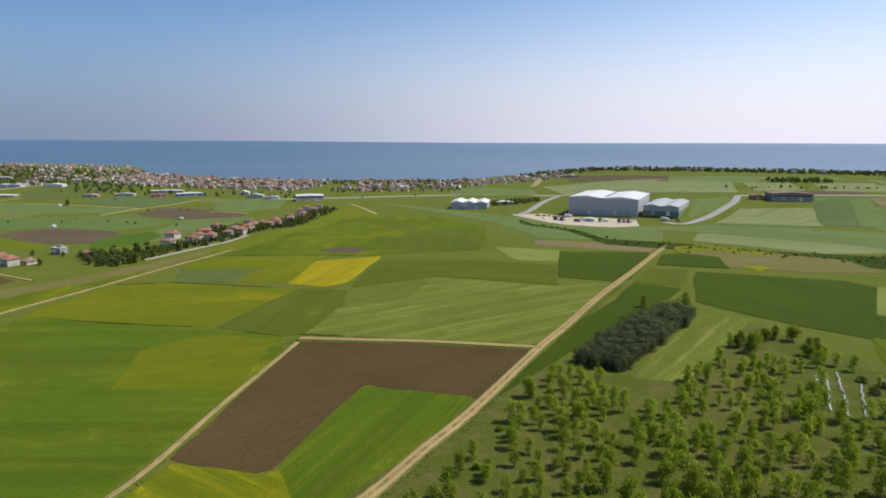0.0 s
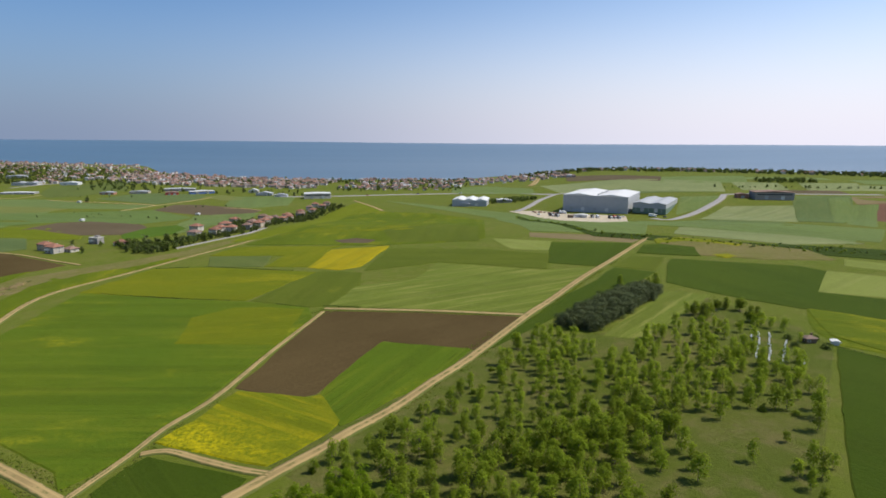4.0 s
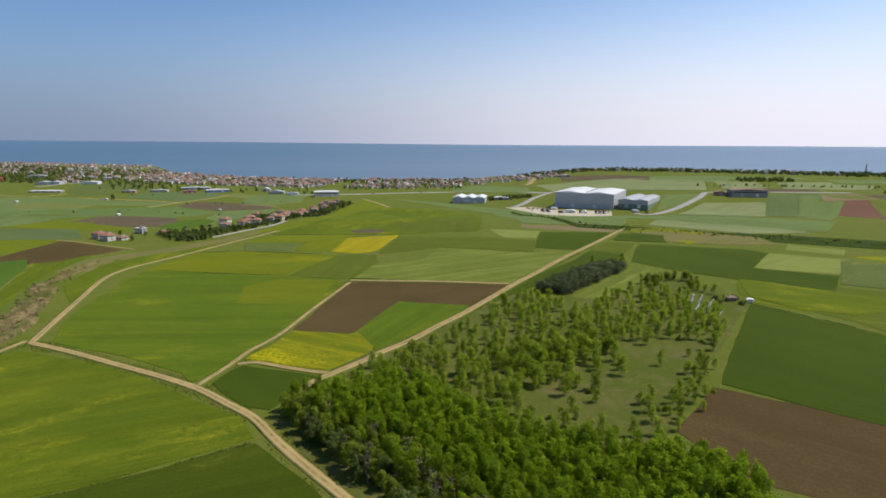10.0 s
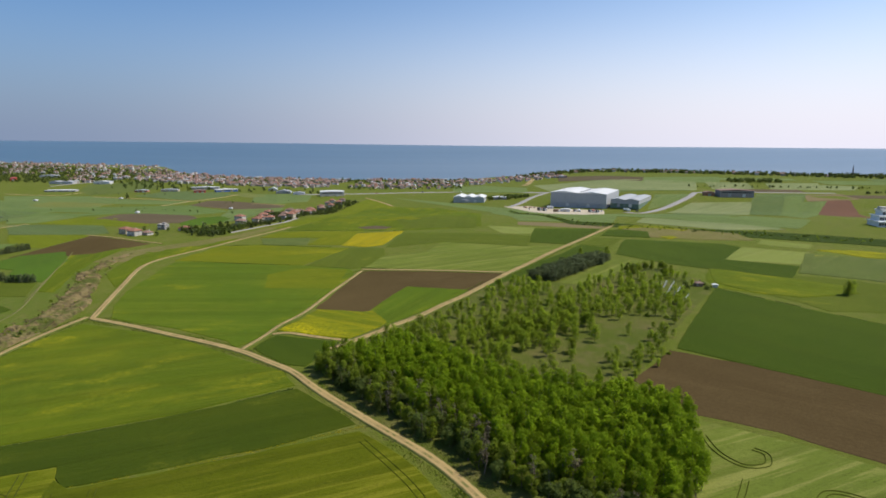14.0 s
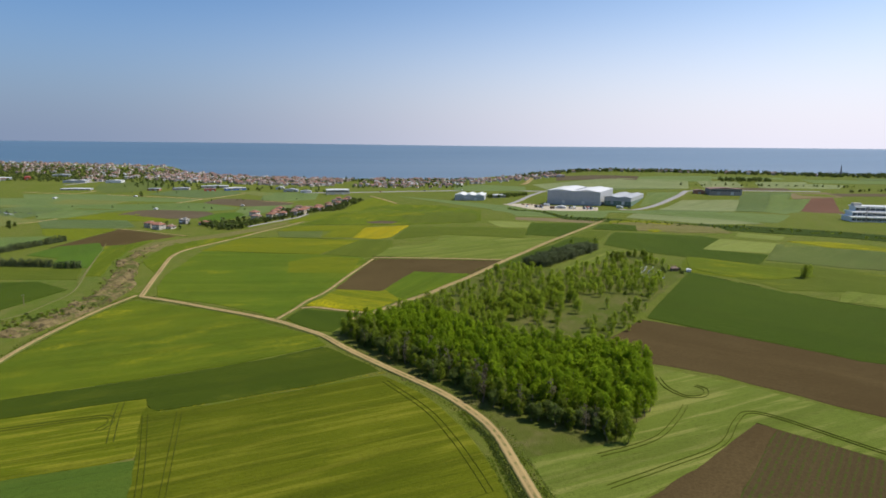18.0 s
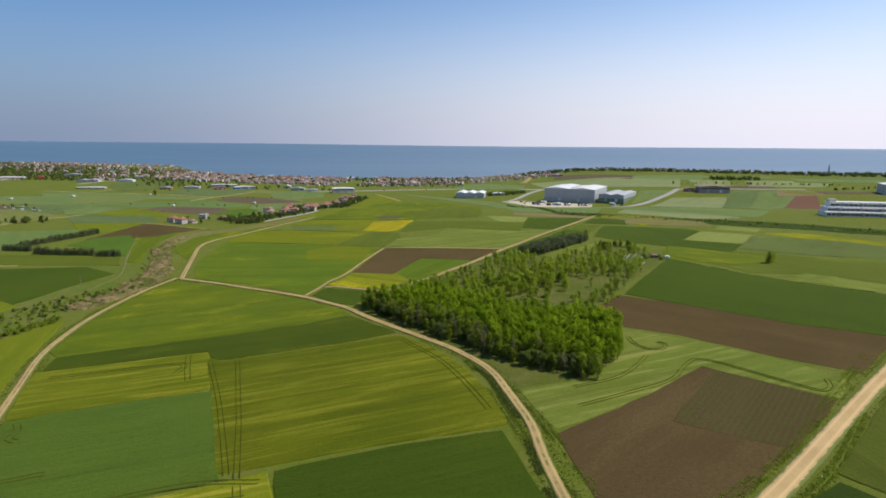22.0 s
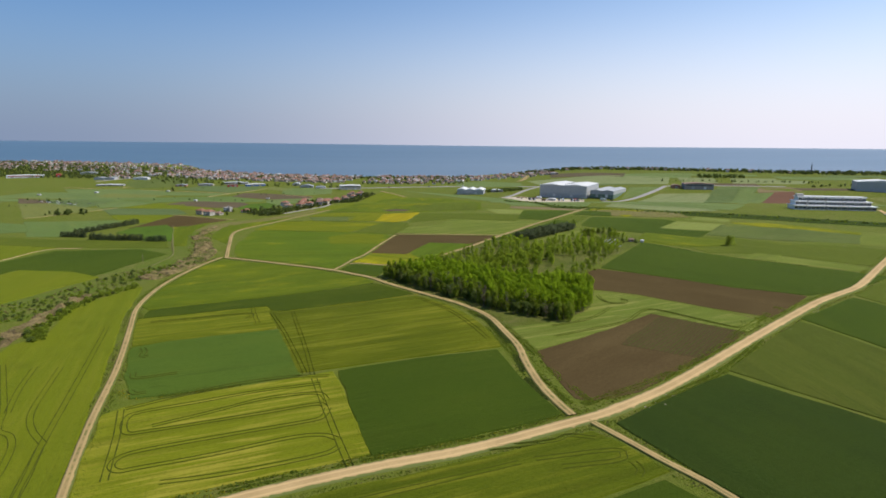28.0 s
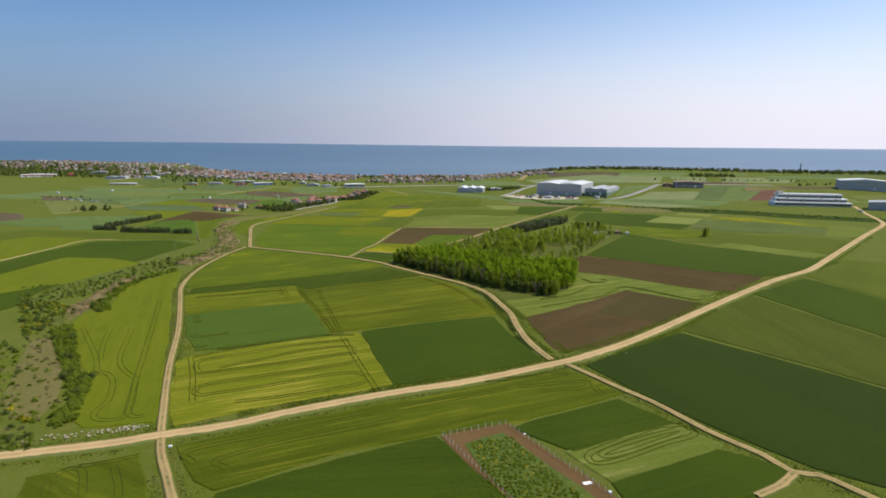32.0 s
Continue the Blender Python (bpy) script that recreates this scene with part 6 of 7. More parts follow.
hall(ground_pose(314, 750, -5), 14, 12, 5, "brick_wall", "roof_old", "small brick outbuilding by the country road", 1, 1.4, doors=1)
hall(ground_pose(640, 750, -20), 70, 46, 15, "cladding", "sheet_white", "big blue-grey hall on the ridge", 1, 3.0, doors=2)
hall(ground_pose(470, 392, -30), 44, 30, 9, "cladding", "sheet_grey", "grey shed beside the farm road junction", 1, 1.6, doors=2)


def terrace(at, label):
    """The long white stepped building: three glazed storeys, each set back, with fins between the bays."""
    ob = thing("office_building", label, "building", at=at)
    for f, (long, deep, y) in enumerate(((86, 20, -2), (80, 15, 1.5), (72, 12, 4))):
        z = f * 4.6
        box("storey", (long, deep, 4.6 if f else 6.6), (0, y, z if f else z - 2), "paint_white", ob)
        box("slab", (long + 2, deep + 2, 0.5), (0, y, z + 4.3), "paint_white", ob, "white projecting floor slab")
        n = int(long / 4.4)
        for k in range(n):
            x = (k + 0.5) / n * long - long / 2
            w = box("window", (3.9, 0.2, 2.7), (x, y - deep / 2 - 0.05, z + 0.8), "window_glass", ob)
            box("mullion", (0.16, 0.1, 2.7), (0, -0.1, 0), "paint_white", w)
        for k in range(4):
            box("fin", (1.0, 1.2, 4.6), ((k + 0.5) / 4 * long - long / 2 + 2, y - deep / 2 - 0.5, z), "plaster_grey", ob)
    box("roof", (74, 14, 0.6), (0, 4, 13.9), "sheet_white", ob, "white flat roof")
    box("roof_house", (7, 6, 2.6), (-33, 4, 14.5), "plaster_white", ob)
    return ob


terrace(ground_pose(398, 432, -4), "long white stepped office building with glazed storeys")


def mast(x, y, high):
    ob = thing("radio_mast", "thin grey lattice radio mast on the ridge", "mast", at=ground_pose(x, y))
    for sx, sy in ((-1, -1), (1, -1), (1, 1), (-1, 1)):
        c = child("leg", lathe([(sx * 1.2, sy * 1.2, -1, 0.4), (sx * 0.4, sy * 0.4, high, 0.28)], 5, "paint_dark", "leg"), ob)
    for k in range(8):
        z = high * (k + 0.5) / 8
        w = 2.4 - 1.6 * z / high
        box("brace", (w, w, 0.25), (0, 0, z), "steel", ob)
    box("antenna", (0.5, 0.5, 3), (0, 0, high), "steel", ob)


mast(704, 1100, 22)

# ---- coast and ridge greenery ----
green_rng = np.random.default_rng(8)


def far_kind():
    return "far" if green_rng.uniform() < 0.55 else "far_green"


ridge = []
# mostly the lighter leaf_far trees, to imitate haze over the ridge
for x in np.arange(60, 1300, 0.8):
    ridge.append(("far_green" if green_rng.uniform() < 0.75 else "far", x + green_rng.normal(0, 4), float(shore(x)) - 18 - 120 * green_rng.uniform() ** 1.5, green_rng.uniform(0.45, 1.1)))
ridge += [("far", x, y, 0.9) for x, y in scatter([(415, 940), (500, 940), (505, 975), (420, 980)], 8, 71)]
for x0, y0, x1, y1 in ((330, 880, 620, 870), (560, 800, 760, 900), (650, 700, 900, 690)):
    n = int(math.hypot(x1 - x0, y1 - y0) / 9)
    ridge += [(far_kind(), x0 + (x1 - x0) * k / n + green_rng.normal(0, 3), y0 + (y1 - y0) * k / n + green_rng.normal(0, 4), green_rng.uniform(0.3, 0.75)) for k in range(n)]
mass("ridge_woods", "dark and mid-green trees along the far ridge", "trees", ridge)
works = [("far", x, y, 0.8) for x, y in scatter([(-12, 770), (40, 790), (60, 830), (40, 850), (-8, 800)], 7, 72)]
works += [(far_kind(), x, float(shore(x)) - 15 - 120 * green_rng.uniform(), green_rng.uniform(0.5, 1.0)) for x in np.arange(-900, -60, 2.4)]
works += [(far_kind(), x, y, green_rng.uniform(0.5, 0.9)) for x, y in scatter([(-480, 905), (-300, 880), (-300, 960), (-460, 1000)], 24, 73, 0.5)]
works += [(far_kind(), x, y, green_rng.uniform(0.6, 1.1)) for x, y in scatter([(-760, 940), (-540, 900), (-540, 1010), (-760, 1060)], 24, 74, 0.5)]
works += [(far_kind(), x, y, green_rng.uniform(0.5, 0.95)) for x, y in scatter([(-1700, 1150), (-1300, 1040), (-900, 1040), (-860, 1360), (-1300, 1500), (-1700, 1650)], 12, 75, 0.5)]
works += [(far_kind(), x, y, green_rng.uniform(0.4, 0.9)) for x, y in scatter([(-880, 1060), (-380, 1030), (-330, 1150), (-420, 1180), (-880, 1230)], 15, 76, 0.5)]
works += [(far_kind(), x, y, green_rng.uniform(0.5, 0.9)) for x, y in scatter([(-300, 985), (-60, 1000), (-60, 1180), (-260, 1200)], 17, 77, 0.5)]
mass("town_greenery", "dark green trees between works and town houses", "trees", works)
for x, y in ((-700, 985), (-692, 975), (-600, 775), (-590, 760), (-470, 330), (-462, 340), (-476, 322), (-610, 250)):
    plant("far", x, y, 1.0)
# growth in the stream valley below the factory
low = []
for x in np.arange(24, 560, 1.6):
    y = np.interp(x, [24, 80, 133, 179, 224, 264, 301, 322, 560], [622, 436, 412, 384, 366, 348, 331, 316, 218])
    low.append(("shrub_dark" if green_rng.uniform() < 0.4 else "shrub", x, y + green_rng.normal(0, 7), green_rng.uniform(0.4, 1.1)))
mass("valley_scrub", "dark green scrub in a shallow stream valley", "scrub", low)

# ---- fenced garden, hives, stones, yard ----
def fence(points, gap, label):
    ob = thing("fence", label, "fence", at=None)
    post = lathe([(0, 0, -0.4, 0.075), (0, 0, 1.55, 0.065), (0, 0, 1.6, 0.03)], 6, "concrete", "post")
    rng = np.random.default_rng(3)
    spots = []
    for (a, b), (c, d) in zip(points, points[1:]):
        n = max(1, int(math.hypot(c - a, d - b) / gap))
        spots += [(a + (c - a) * k / n, b + (d - b) * k / n) for k in range(n)]
    spots.append(points[-1])
    for x, y in spots:
        p = child("post", post, ob)
        p.matrix_local = ground_pose(x, y) @ pose(0, 0, 0, rng.normal(0, 3), rng.normal(0, 3), 0)
    for level in (0.4, 0.9, 1.4):
        verts, faces = [], []
        for x, y in spots:
            z = float(gz(x, y)) + level
            verts += [(x, y, z - 0.025), (x, y, z + 0.025)]
        faces = [(2 * k, 2 * k + 2, 2 * k + 3, 2 * k + 1) for k in range(len(spots) - 1)]
        me = mesh_of("wire", verts, faces, mat("steel"))
        child("wire", me, ob)
    return ob


fence([(28, -232), (19, -216), (2, -189), (19, -181), (31, -198), (42, -214), (54, -231)], 1.9, "wire fence on pale concrete posts round a garden")
for k, (x, y, sx, sy, sz, turn, name, label, cat) in enumerate((
        (37.5, -209, 2.2, 1.2, 0.12, 20, "white_board", "white board lying on bare soil", "board"),
        (42.0, -212.5, 0.8, 0.6, 0.45, 40, "plastic_canister", "small white plastic canister by the fence", "canister"),
        (24, -186.5, 0.7, 0.5, 0.3, 10, "feed_sack", "pale sack lying by the fence", "sack"),
        (-69.5, -199.5, 0.9, 0.6, 0.5, 10, "white_stone", "white stone at the road junction", "stone"))):
    me = box_mesh(sx, sy, sz, "paint_white", 0.05)
    ob = tagged(new(name, me), label, cat)
    ob.matrix_world = ground_pose(x, y, turn) @ Matrix.Translation((0, 0, 0.07 if y < -200 else 0.05))


def rock_mesh(seed):
    rng = np.random.default_rng(seed)
    bm = bmesh.new()
    bmesh.ops.create_icosphere(bm, subdivisions=1, radius=0.5)
    for v in bm.verts:
        v.co *= rng.uniform(0.7, 1.25)
        v.co.z *= 0.7
    me = bpy.data.meshes.new("stone")
    bm.to_mesh(me)
    bm.free()
    me.materials.append(mat("stone_pale"))
    return me


ROCKS = [rock_mesh(k) for k in range(5)]
rock_rng = np.random.default_rng(14)
heap = thing("rubble_heap", "row of pale broken stones beside the gravel road", "rubble")
for (ax, ay), (bx, by), n in (((-111, -199), (-98, -195), 26), ((-97, -195), (-90, -192), 24), ((-90, -192), (-83, -188.5), 44)):
    for k in range(n):
        t = rock_rng.uniform()
        x, y = ax + (bx - ax) * t + rock_rng.normal(0, 0.7), ay + (by - ay) * t + rock_rng.normal(0, 0.9)
        s = rock_rng.uniform(0.2, 0.75)
        r = child("stone", ROCKS[k % 5], heap)
        r.matrix_local = ground_pose(x, y, rock_rng.uniform(0, 360)) @ Matrix.Translation((0, 0, 0.2 + rock_rng.uniform(0, 0.4))) @ Matrix.Diagonal((s * 1.2, s, s * 0.8, 1))


litter = thing("rubble_heap", "loose pale stones along the verge of the gravel road", "rubble")
for x, y in [(158, -15), (163, -11), (135, -44), (130, -46), (86, -94), (63, -121), (58, -123), (68, -114), (109, -68)]:
    for k in range(7 if x > 140 else 3):
        s = rock_rng.uniform(0.2, 0.55)
        r = child("stone", ROCKS[k % 5], litter)
        r.matrix_local = ground_pose(x + rock_rng.normal(0, 1.6), y + rock_rng.normal(0, 1.2), rock_rng.uniform(0, 360)) @ Matrix.Translation((0, 0, 0.25)) @ Matrix.Diagonal((s * 1.2, s, s * 0.8, 1))


def hive(at):
    ob = thing("beehive", "white box beehive on the orchard grass", "beehive", "beehives", at)
    box("stand", (0.5, 0.6, 0.25), (0, 0, 0), "timber", ob)
    box("body", (0.6, 0.7, 0.7), (0, 0, 0.25), "paint_white", ob)
    box("lid", (0.7, 0.8, 0.14), (0, 0, 0.95), "sheet_white", ob)
    return ob


first = None
for (ax, ay), (bx, by), n in (((98, 178), (100, 184), 5), ((92, 160), (97, 171), 11), ((99, 174), (104, 188), 11), ((95, 157), (101, 170), 12), ((102, 173), (108, 187), 11), ((98, 154), (110, 178), 18), ((104, 152), (107, 159), 5)):
    for k in range(n):
        t = k / max(1, n - 1)
        at = ground_pose(ax + (bx - ax) * t + rock_rng.normal(0, 0.2), ay + (by - ay) * t, rock_rng.uniform(-15, 15)) @ Matrix.Diagonal((0.7, 0.7, 0.6, 1))
        if first is None:
            first = hive(at)
        else:
            c = copy_thing(first, at)
            c.matrix_world = at

hut = house(ground_pose(118, 178, 10), 5, 3.6, 1, "timber", "sheet_rusty", "small dark timber hut with a rusty roof beside the hives", "", windows=True)
hut.scale = (0.8, 0.8, 0.6)
hall(ground_pose(126, 176, -10), 2.4, 2.0, 1.4, "sheet_white", "sheet_white", "small white shed at the corner of a crop field", 1, 0.4, doors=0, name="shed")
for x, y in ((112, 181), (121, 171), (110, 172), (122, 181)):
    plant("shrub_dark", x, y, 1.0)


def truck(at, paint, label):
    ob = thing("truck", label, "truck", "vehicles in the factory yard", at)
    box("cargo_box", (2.5, 6.2, 2.6), (0, 1.0, 1.1), paint, ob, bevel=0.05)
    cab = box("cab", (2.4, 1.9, 2.2), (0, -3.3, 0.7), "paint_white", ob, bevel=0.15)
    box("windscreen", (2.1, 0.08, 0.8), (0, -0.94, 1.1), "window_glass", cab)
    box("chassis", (1.2, 8.2, 0.4), (0, -0.1, 0.6), "paint_dark", ob)
    for x in (-1.05, 1.05):
        for y in (-3.2, 1.6, 2.9):
            w = child("wheel", lathe([(0, 0, -0.18, 0.5), (0, 0, 0.18, 0.5)], 12, "rubber", "wheel"), ob)
            w.matrix_local = pose(x, y, 0.5, 0, 90, 0)
    return ob


def car(at, paint, label):
    ob = thing("car", label, "car", "vehicles in the factory yard", at)
    box("body", (1.8, 4.3, 0.75), (0, 0, 0.35), paint, ob, bevel=0.12)
    cab = box("cabin", (1.6, 2.3, 0.6), (0, 0.2, 1.08), "window_glass", ob, bevel=0.18)
    box("roof", (1.4, 1.7, 0.06), (0, 0, 0.58), paint, cab)
    for x in (-0.85, 0.85):
        for y in (-1.4, 1.35):
            w = child("wheel", lathe([(0, 0, -0.1, 0.33), (0, 0, 0.1, 0.33)], 10, "rubber", "wheel"), ob)
            w.matrix_local = pose(x, y, 0.33, 0, 90, 0)
    return ob


for x, y, turn, paint, label in ((63, 631, 30, "paint_dark", "dark lorry parked on the sandy yard"), (69, 626, 20, "paint_dark", "dark lorry parked on the sandy yard"), (78, 652, 70, "paint_white", "white lorry by the factory wall"), (83, 612, 80, "timber", "brown tipper lorry on the sandy yard"), (106, 612, 10, "paint_dark", "dark lorry parked on the sandy yard"), (111, 611, 5, "paint_white", "white lorry parked on the sandy yard"), (124, 606, 15, "paint_dark", "dark lorry parked in a row"), (128, 605, 15, "paint_red", "red lorry parked in a row"), (132, 603, 15, "paint_dark", "dark lorry parked in a row"), (172, 622, 60, "paint_white", "white lorry on the factory road")):
    truck(ground_pose(x, y, turn), paint, label)
for x, y, turn, paint, label in ((90, 633, 20, "paint_white", "white car by the factory"), (98, 628, 10, "paint_dark", "dark car by the factory"), (140, 618, 0, "paint_white", "white car in the factory yard"), (183, 614, 60, "paint_dark", "dark car on the factory road"), (50, 640, 40, "paint_white", "white car at the yard entrance"), (-60, 936, 85, "paint_white", "white car on the coastal highway"), (-130, 930, 85, "paint_dark", "dark car on the coastal highway"), (-210, 906, 80, "paint_red", "red car on the coastal highway"), (420, 360, 20, "paint_white", "white car on the farm road"), (424, 372, 20, "paint_white", "white car by the office building")):
    ob = car(ground_pose(x, y, turn), paint, label)
    ob.matrix_world = ob.matrix_world @ Matrix.Translation((0, 0, 0.4))
hall(ground_pose(95, 617, -20), 12, 7, 3.5, "sheet_white", "sheet_white", "open white-roofed shelter in the factory yard", 1, 0.8, doors=1, name="yard_shelter")
for k in range(10):
    x, y = 45 + 3.2 * k + rock_rng.normal(0, 0.6), 668 - 1.6 * k + rock_rng.normal(0, 2)
    ob = tagged(new("pallet_stack", box_mesh(2.4, 2.4, 1.6, "brick_wall" if k % 2 else "timber", 0.04)), "stack of brown pallets and bricks in the yard", "pallets", "yard stacks")
    ob.matrix_world = ground_pose(x, y, -20)


def pole(x, y):
    ob = thing("utility_pole", "slim weathered utility pole beside a crop field", "pole", "utility poles", ground_pose(x, y))
    child("shaft", lathe([(0, 0, -0.5, 0.14), (0, 0, 6.0, 0.08)], 7, "timber", "shaft"), ob)
    box("cross_arm", (1.6, 0.12, 0.14), (0, 0, 5.5), "timber", ob)
    for dx in (-0.7, 0, 0.7):
        box("insulator", (0.1, 0.1, 0.2), (dx, 0, 5.64), "paint_white", ob)


pole(-226, 81)


# ---- rough grass along tracks and field edges ----


def tufts(name, label, lines, per_metre, spread, size, material, seed):
    """Loose blades in one mesh along lines of the plan."""
    rng = np.random.default_rng(seed)
    c = []
    for line, off in lines:
        pts = smooth_line(line, 3.0)
        for a, b in zip(pts, pts[1:]):
            d = b - a
            n = rng.poisson(d.length * per_metre)
            s = Vector((d.y, -d.x, 0)).normalized()
            for _ in range(n):
                q = a + d * rng.uniform() + s * (rng.choice((-1, 1)) * (off + abs(rng.normal(0, spread))))
                if noise.noise(Vector((q.x * 0.06, q.y * 0.06, seed))) > -0.2:
                    c.append((q.x, q.y))
    c = np.array(c)
    free = np.ones(len(c), bool)
    for way, half in WAYS:
        for i in range(0, len(c), 4000):
            d = np.hypot(c[i:i + 4000, None, 0] - way[None, :, 0], c[i:i + 4000, None, 1] - way[None, :, 1]).min(1)
            free[i:i + 4000] &= d > half * 0.86
    c = c[free]
    n = len(c)
    z = gz(c[:, 0], c[:, 1])
    s = size * rng.uniform(0.5, 1.4, n)
    w = rng.uniform(0, math.pi, n)
    side = np.stack([np.cos(w), np.sin(w), 0 * w], -1) * s[:, None]
    base = np.stack([c[:, 0], c[:, 1], z], -1)
    up = np.stack([rng.normal(0, 0.3, n) * s, rng.normal(0, 0.3, n) * s, s * 1.2], -1)
    v = np.stack([base - side, base + side, base + side * 0.6 + up, base - side * 0.6 + up], 1).reshape(-1, 3)
    return tagged(new(name, quads_of(name, v, mat(material))), label, "grass", kind="stuff")


MAIN = [(-119, -210), (-111, -207.5), (-98.7, -203.4), (-86, -199), (-77, -194.5), (-59.2, -186.8), (-49, -180), (-37.7, -173.4), (-25.3, -166.6), (-12, -160), (2.6, -153.8), (18, -145.5), (35, -135), (44, -129.5), (54.5, -121), (65, -111.8), (77, -99.5), (88, -87.5), (102, -72), (120, -52), (142, -28), (168.6, 0.4), (187, 17), (208.5, 37.4), (250, 90), (319, 178)]
CURVE = [(36, -130), (32, -120), (28, -107), (24.5, -88), (22.5, -72), (19.5, -61), (15.8, -48.5), (12.3, -37), (6.8, -26), (-3.6, -12), (-14.6, -1), (-26.5, 10), (-41.3, 24), (-51.4, 34.3), (-61, 44.8), (-73, 53.5), (-86.5, 63), (-100, 70), (-115.4, 77), (-128.4, 82.5), (-143, 89), (-160, 96), (-177, 102)]
WEST = [(-181, 104), (-182, 77), (-180, 46), (-175.8, 18), (-168.6, -8.5), (-160, -31), (-147, -55), (-134.5, -78), (-125.7, -94.5), (-117.8, -110), (-104.2, -139), (-93.6, -160), (-83.5, -179), (-76.5, -192), (-70.3, -202.6), (-63, -212.6), (-54, -225)]
EAST = [(-29, 111), (-7, 156), (17, 208), (50, 281), (78, 337)]
SOUTH = [(40, -132.5), (48.7, -144.3), (56, -154.5), (62.8, -163), (68.4, -172.4), (73.3, -181), (78.2, -187.6), (83, -193.5), (86.5, -201), (92, -202), (95.8, -206.5), (101, -214)]
BROWN = [(-87, 66), (-84, 119), (-75, 210), (-25, 213), (17, 208)]
tufts("verge_grass", "tufts of green grass along the tracks", [(MAIN, 3.9), (CURVE, 2.2), (WEST, 2.0), (EAST, 2.6), (SOUTH, 1.9), (BROWN, 2.0)], 12.0, 1.5, 0.22, "weed_leaf", 5)
tufts("dry_grass", "tufts of dry grass along the tracks", [(MAIN, 3.7), (CURVE, 2.0), (WEST, 1.8), (EAST, 2.3), (SOUTH, 1.8), (BROWN, 1.8)], 5.0, 1.0, 0.18, "reed", 6)
tufts("dark_hedgerow", "dark weeds lining the curving track", [([(40, -122), (28, -91), (9, -29)], 2.6), ([(-70, -114), (-100, -126)], 0.5), ([(-19, -155), (-43, -102)], 0.4)], 9.0, 0.5, 0.20, "weed_leaf", 7)
tufts("yellow_weeds", "yellow flowering weeds at the field edges", [([(42, -121), (60, -108), (88, -82), (112, -50)], 0.2), ([(-6, -151), (20, -138)], 0.5), ([(-60, -179), (-44, -171), (-26, -160), (-6, -151)], 0.6), ([(-73, -114), (-100, -126), (-113, -109)], 0.4)], 9.0, 0.9, 0.17, "blossom", 8)
tufts("roadside_weeds", "tall green weeds lining the gravel road", [([(40, -122), (60, -107), (88, -81), (114, -48), (146, -10)], 0.3), ([(-60, -180), (-26, -161), (16, -140), (34, -128)], 0.4), ([(36, -122), (24, -90), (14, -60), (9, -40), (1, -22)], 0.3), ([(43, -122), (32, -91), (23, -60)], 0.3), ([(-75, -116), (-100, -128)], 0.2), ([(60, -120), (90, -94), (118, -58)], 0.3)], 30.0, 0.75, 0.22, "weed_leaf", 17)
tufts("yellow_edge", "thin line of yellow flowers between two crops", [([(-91, -28), (-72, -19), (-52, -8), (-27, 7)], 0.05)], 14.0, 0.4, 0.12, "blossom", 18)
tufts("boundary_grass", "dark grass along the furrows between two fields", [([(-153, -29), (-122, -12), (-85, 9), (-56, 31)], 0.05), ([(80, 76), (108, 55.5), (141, 30), (170, 14)], 0.05), ([(125, 174), (160, 128), (177, 108), (221, 77)], 0.1), ([(-213, 240), (-165, 231), (-118, 227), (-84, 217)], 0.1), ([(-78, 220), (-34, 216), (15, 209)], 0.1), ([(-190, 384), (-115, 386), (-75, 382)], 0.1), ([(-105, 294), (-176, 304), (-208, 297)], 0.1)], 16.0, 0.45, 0.2, "leaf_dark", 19)
# dark blades added where only a shadow line runs beside the track
tufts("ditch_growth", "dark weeds drawn as the shadow line beside the curving track", [([(4, -28.5), (9.6, -38), (13, -49.5), (16.8, -62), (19.8, -72.5), (21.8, -88), (25.2, -107), (29.3, -120)], 0.1)], 40.0, 0.5, 0.2, "leaf_dark", 20)
weed_rng = np.random.default_rng(9)
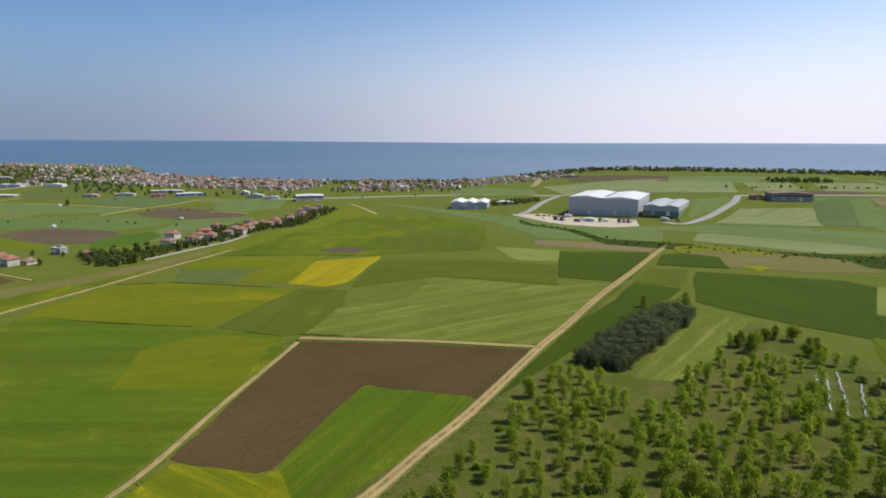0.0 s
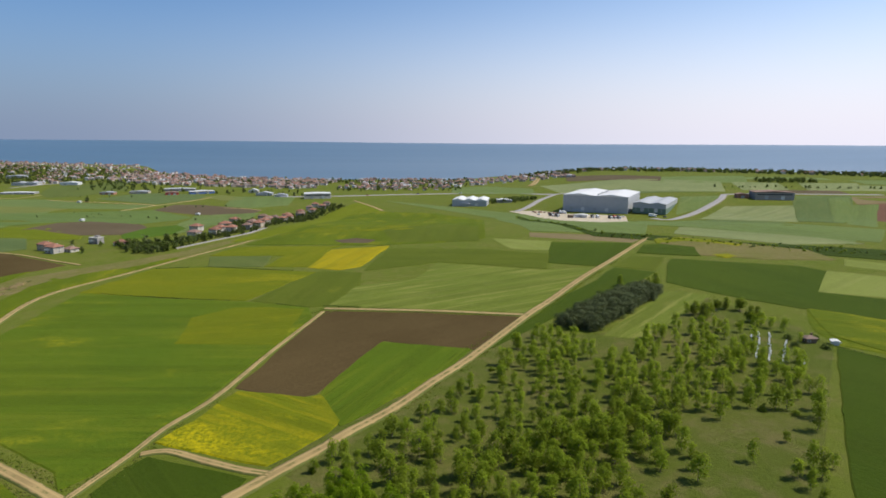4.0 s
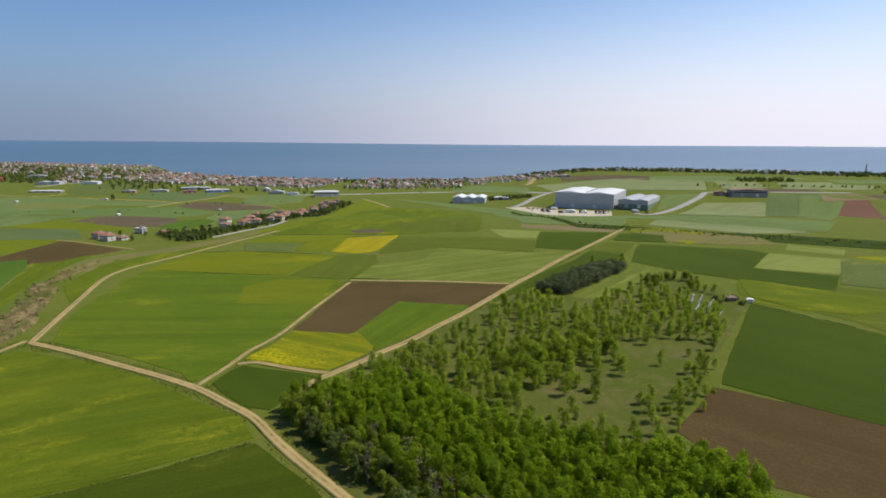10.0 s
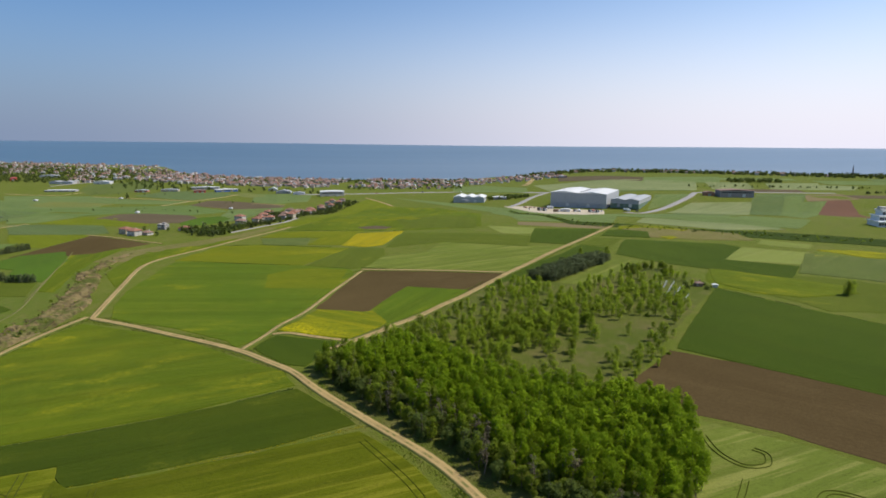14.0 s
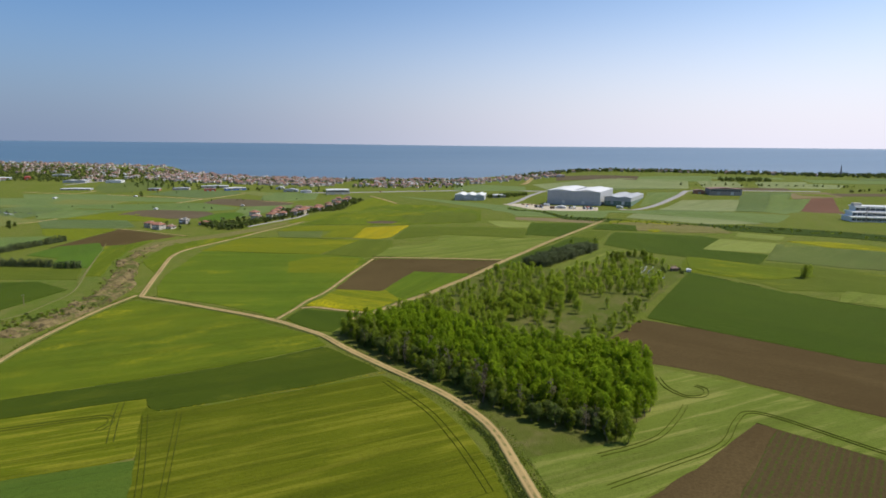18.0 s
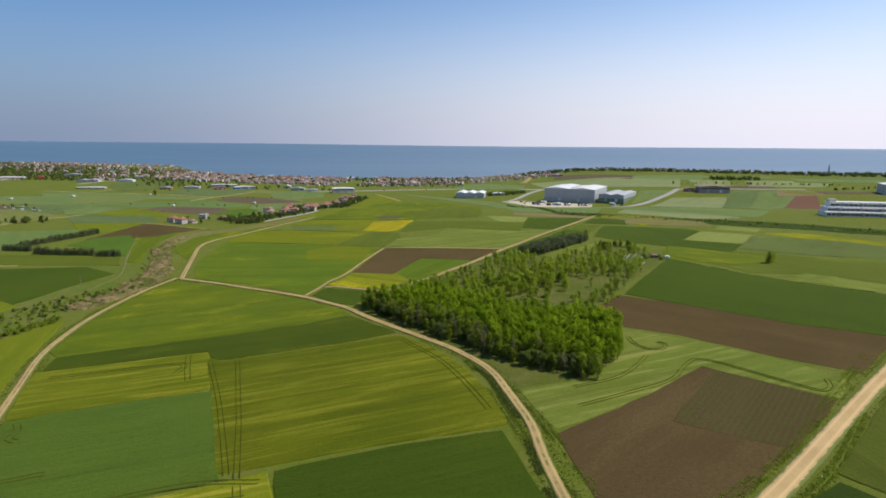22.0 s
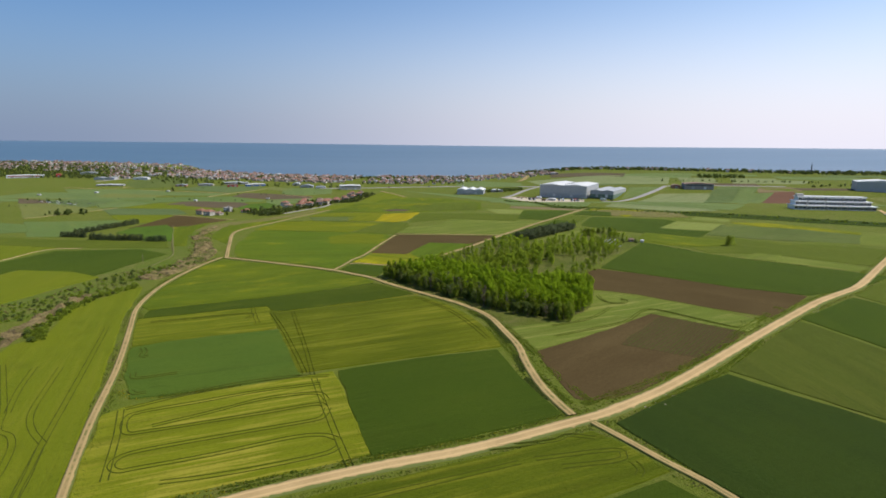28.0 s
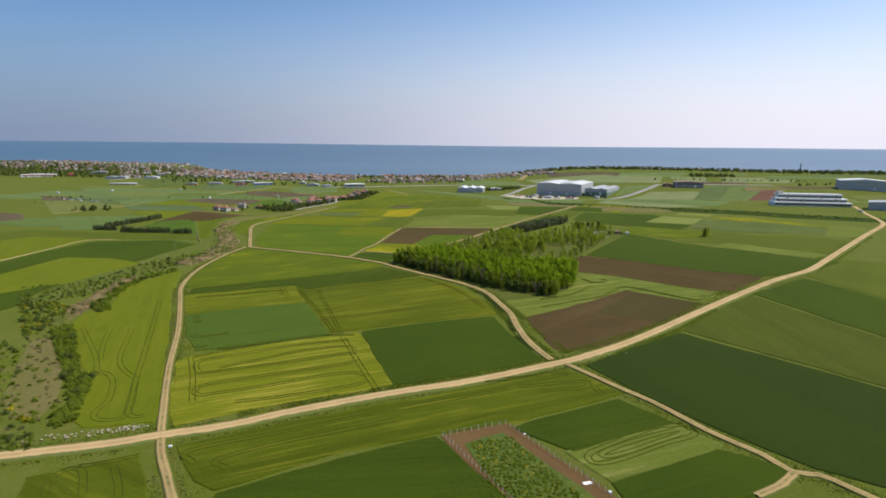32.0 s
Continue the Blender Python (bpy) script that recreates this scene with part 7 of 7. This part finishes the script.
bed = [("shrub" if weed_rng.uniform() < 0.86 else "shrub_yellow", x, y, weed_rng.uniform(0.25, 0.42)) for x, y in scatter([(10, -192), (20, -188), (40, -222), (34, -232), (18, -226)], 0.95, 81, 0.5)]
mass("weed_bed", "tall green and yellow weeds in the garden bed", "weeds", bed)

# ---- small farmsteads and plots out in the fields ----
far_rng = np.random.default_rng(66)
for k in range(26):
    x, y = -606 + 3.0 * k + far_rng.normal(0, 3), 458 - 1.1 * k + far_rng.normal(0, 5)
    ob = tagged(new("cold_frame", box_mesh(4.0, 1.8, 0.7, "sheet_white" if k % 3 == 0 else "paint_dark", 0.1)), "low dark and white garden frame in a plot", "garden frame", "garden frames")
    ob.matrix_world = ground_pose(x, y, far_rng.uniform(-20, 20))
for x, y, sx, sy, label in ((-596, 752, 9, 6, "small white farm shed in open fields"), (-360, 640, 8, 5, "low white shed by a farm track"), (-420, 520, 6, 5, "small pale hut between bare fields"), (-700, 700, 10, 6, "pale farm shed in distant fields"), (-760, 640, 8, 6, "small pale shed in distant fields")):
    hall(ground_pose(x, y, far_rng.uniform(-20, 20)), sx * 0.6, sy * 0.6, 1.8, "sheet_white", "sheet_white", label, 1, 0.8, doors=1, name="shed")
plots = [("shrub_dark" if far_rng.uniform() < 0.5 else "far", x, y, far_rng.uniform(0.3, 0.6)) for x, y in scatter([(-640, 470), (-540, 425), (-520, 440), (-620, 490)], 12, 92, 0.5)]
plots += [("far", x, y, far_rng.uniform(0.4, 0.8)) for x, y in scatter([(-500, 330), (-455, 345), (-450, 330), (-490, 315)], 9, 93, 0.5)]
for x0, y0, x1, y1 in ((-520, 640, -300, 560), (-620, 560, -420, 600), (-700, 380, -480, 410), (-460, 700, -300, 760), (-740, 820, -560, 840)):
    n = int(math.hypot(x1 - x0, y1 - y0) / 10)
    plots += [("far_green" if far_rng.uniform() < 0.5 else "shrub_dark", x0 + (x1 - x0) * k / n + far_rng.normal(0, 2), y0 + (y1 - y0) * k / n + far_rng.normal(0, 2), far_rng.uniform(0.2, 0.5)) for k in range(n) if far_rng.uniform() < 0.6]
mass("field_hedgerows", "loose hedgerows and bushes between distant fields", "hedgerow", plots)
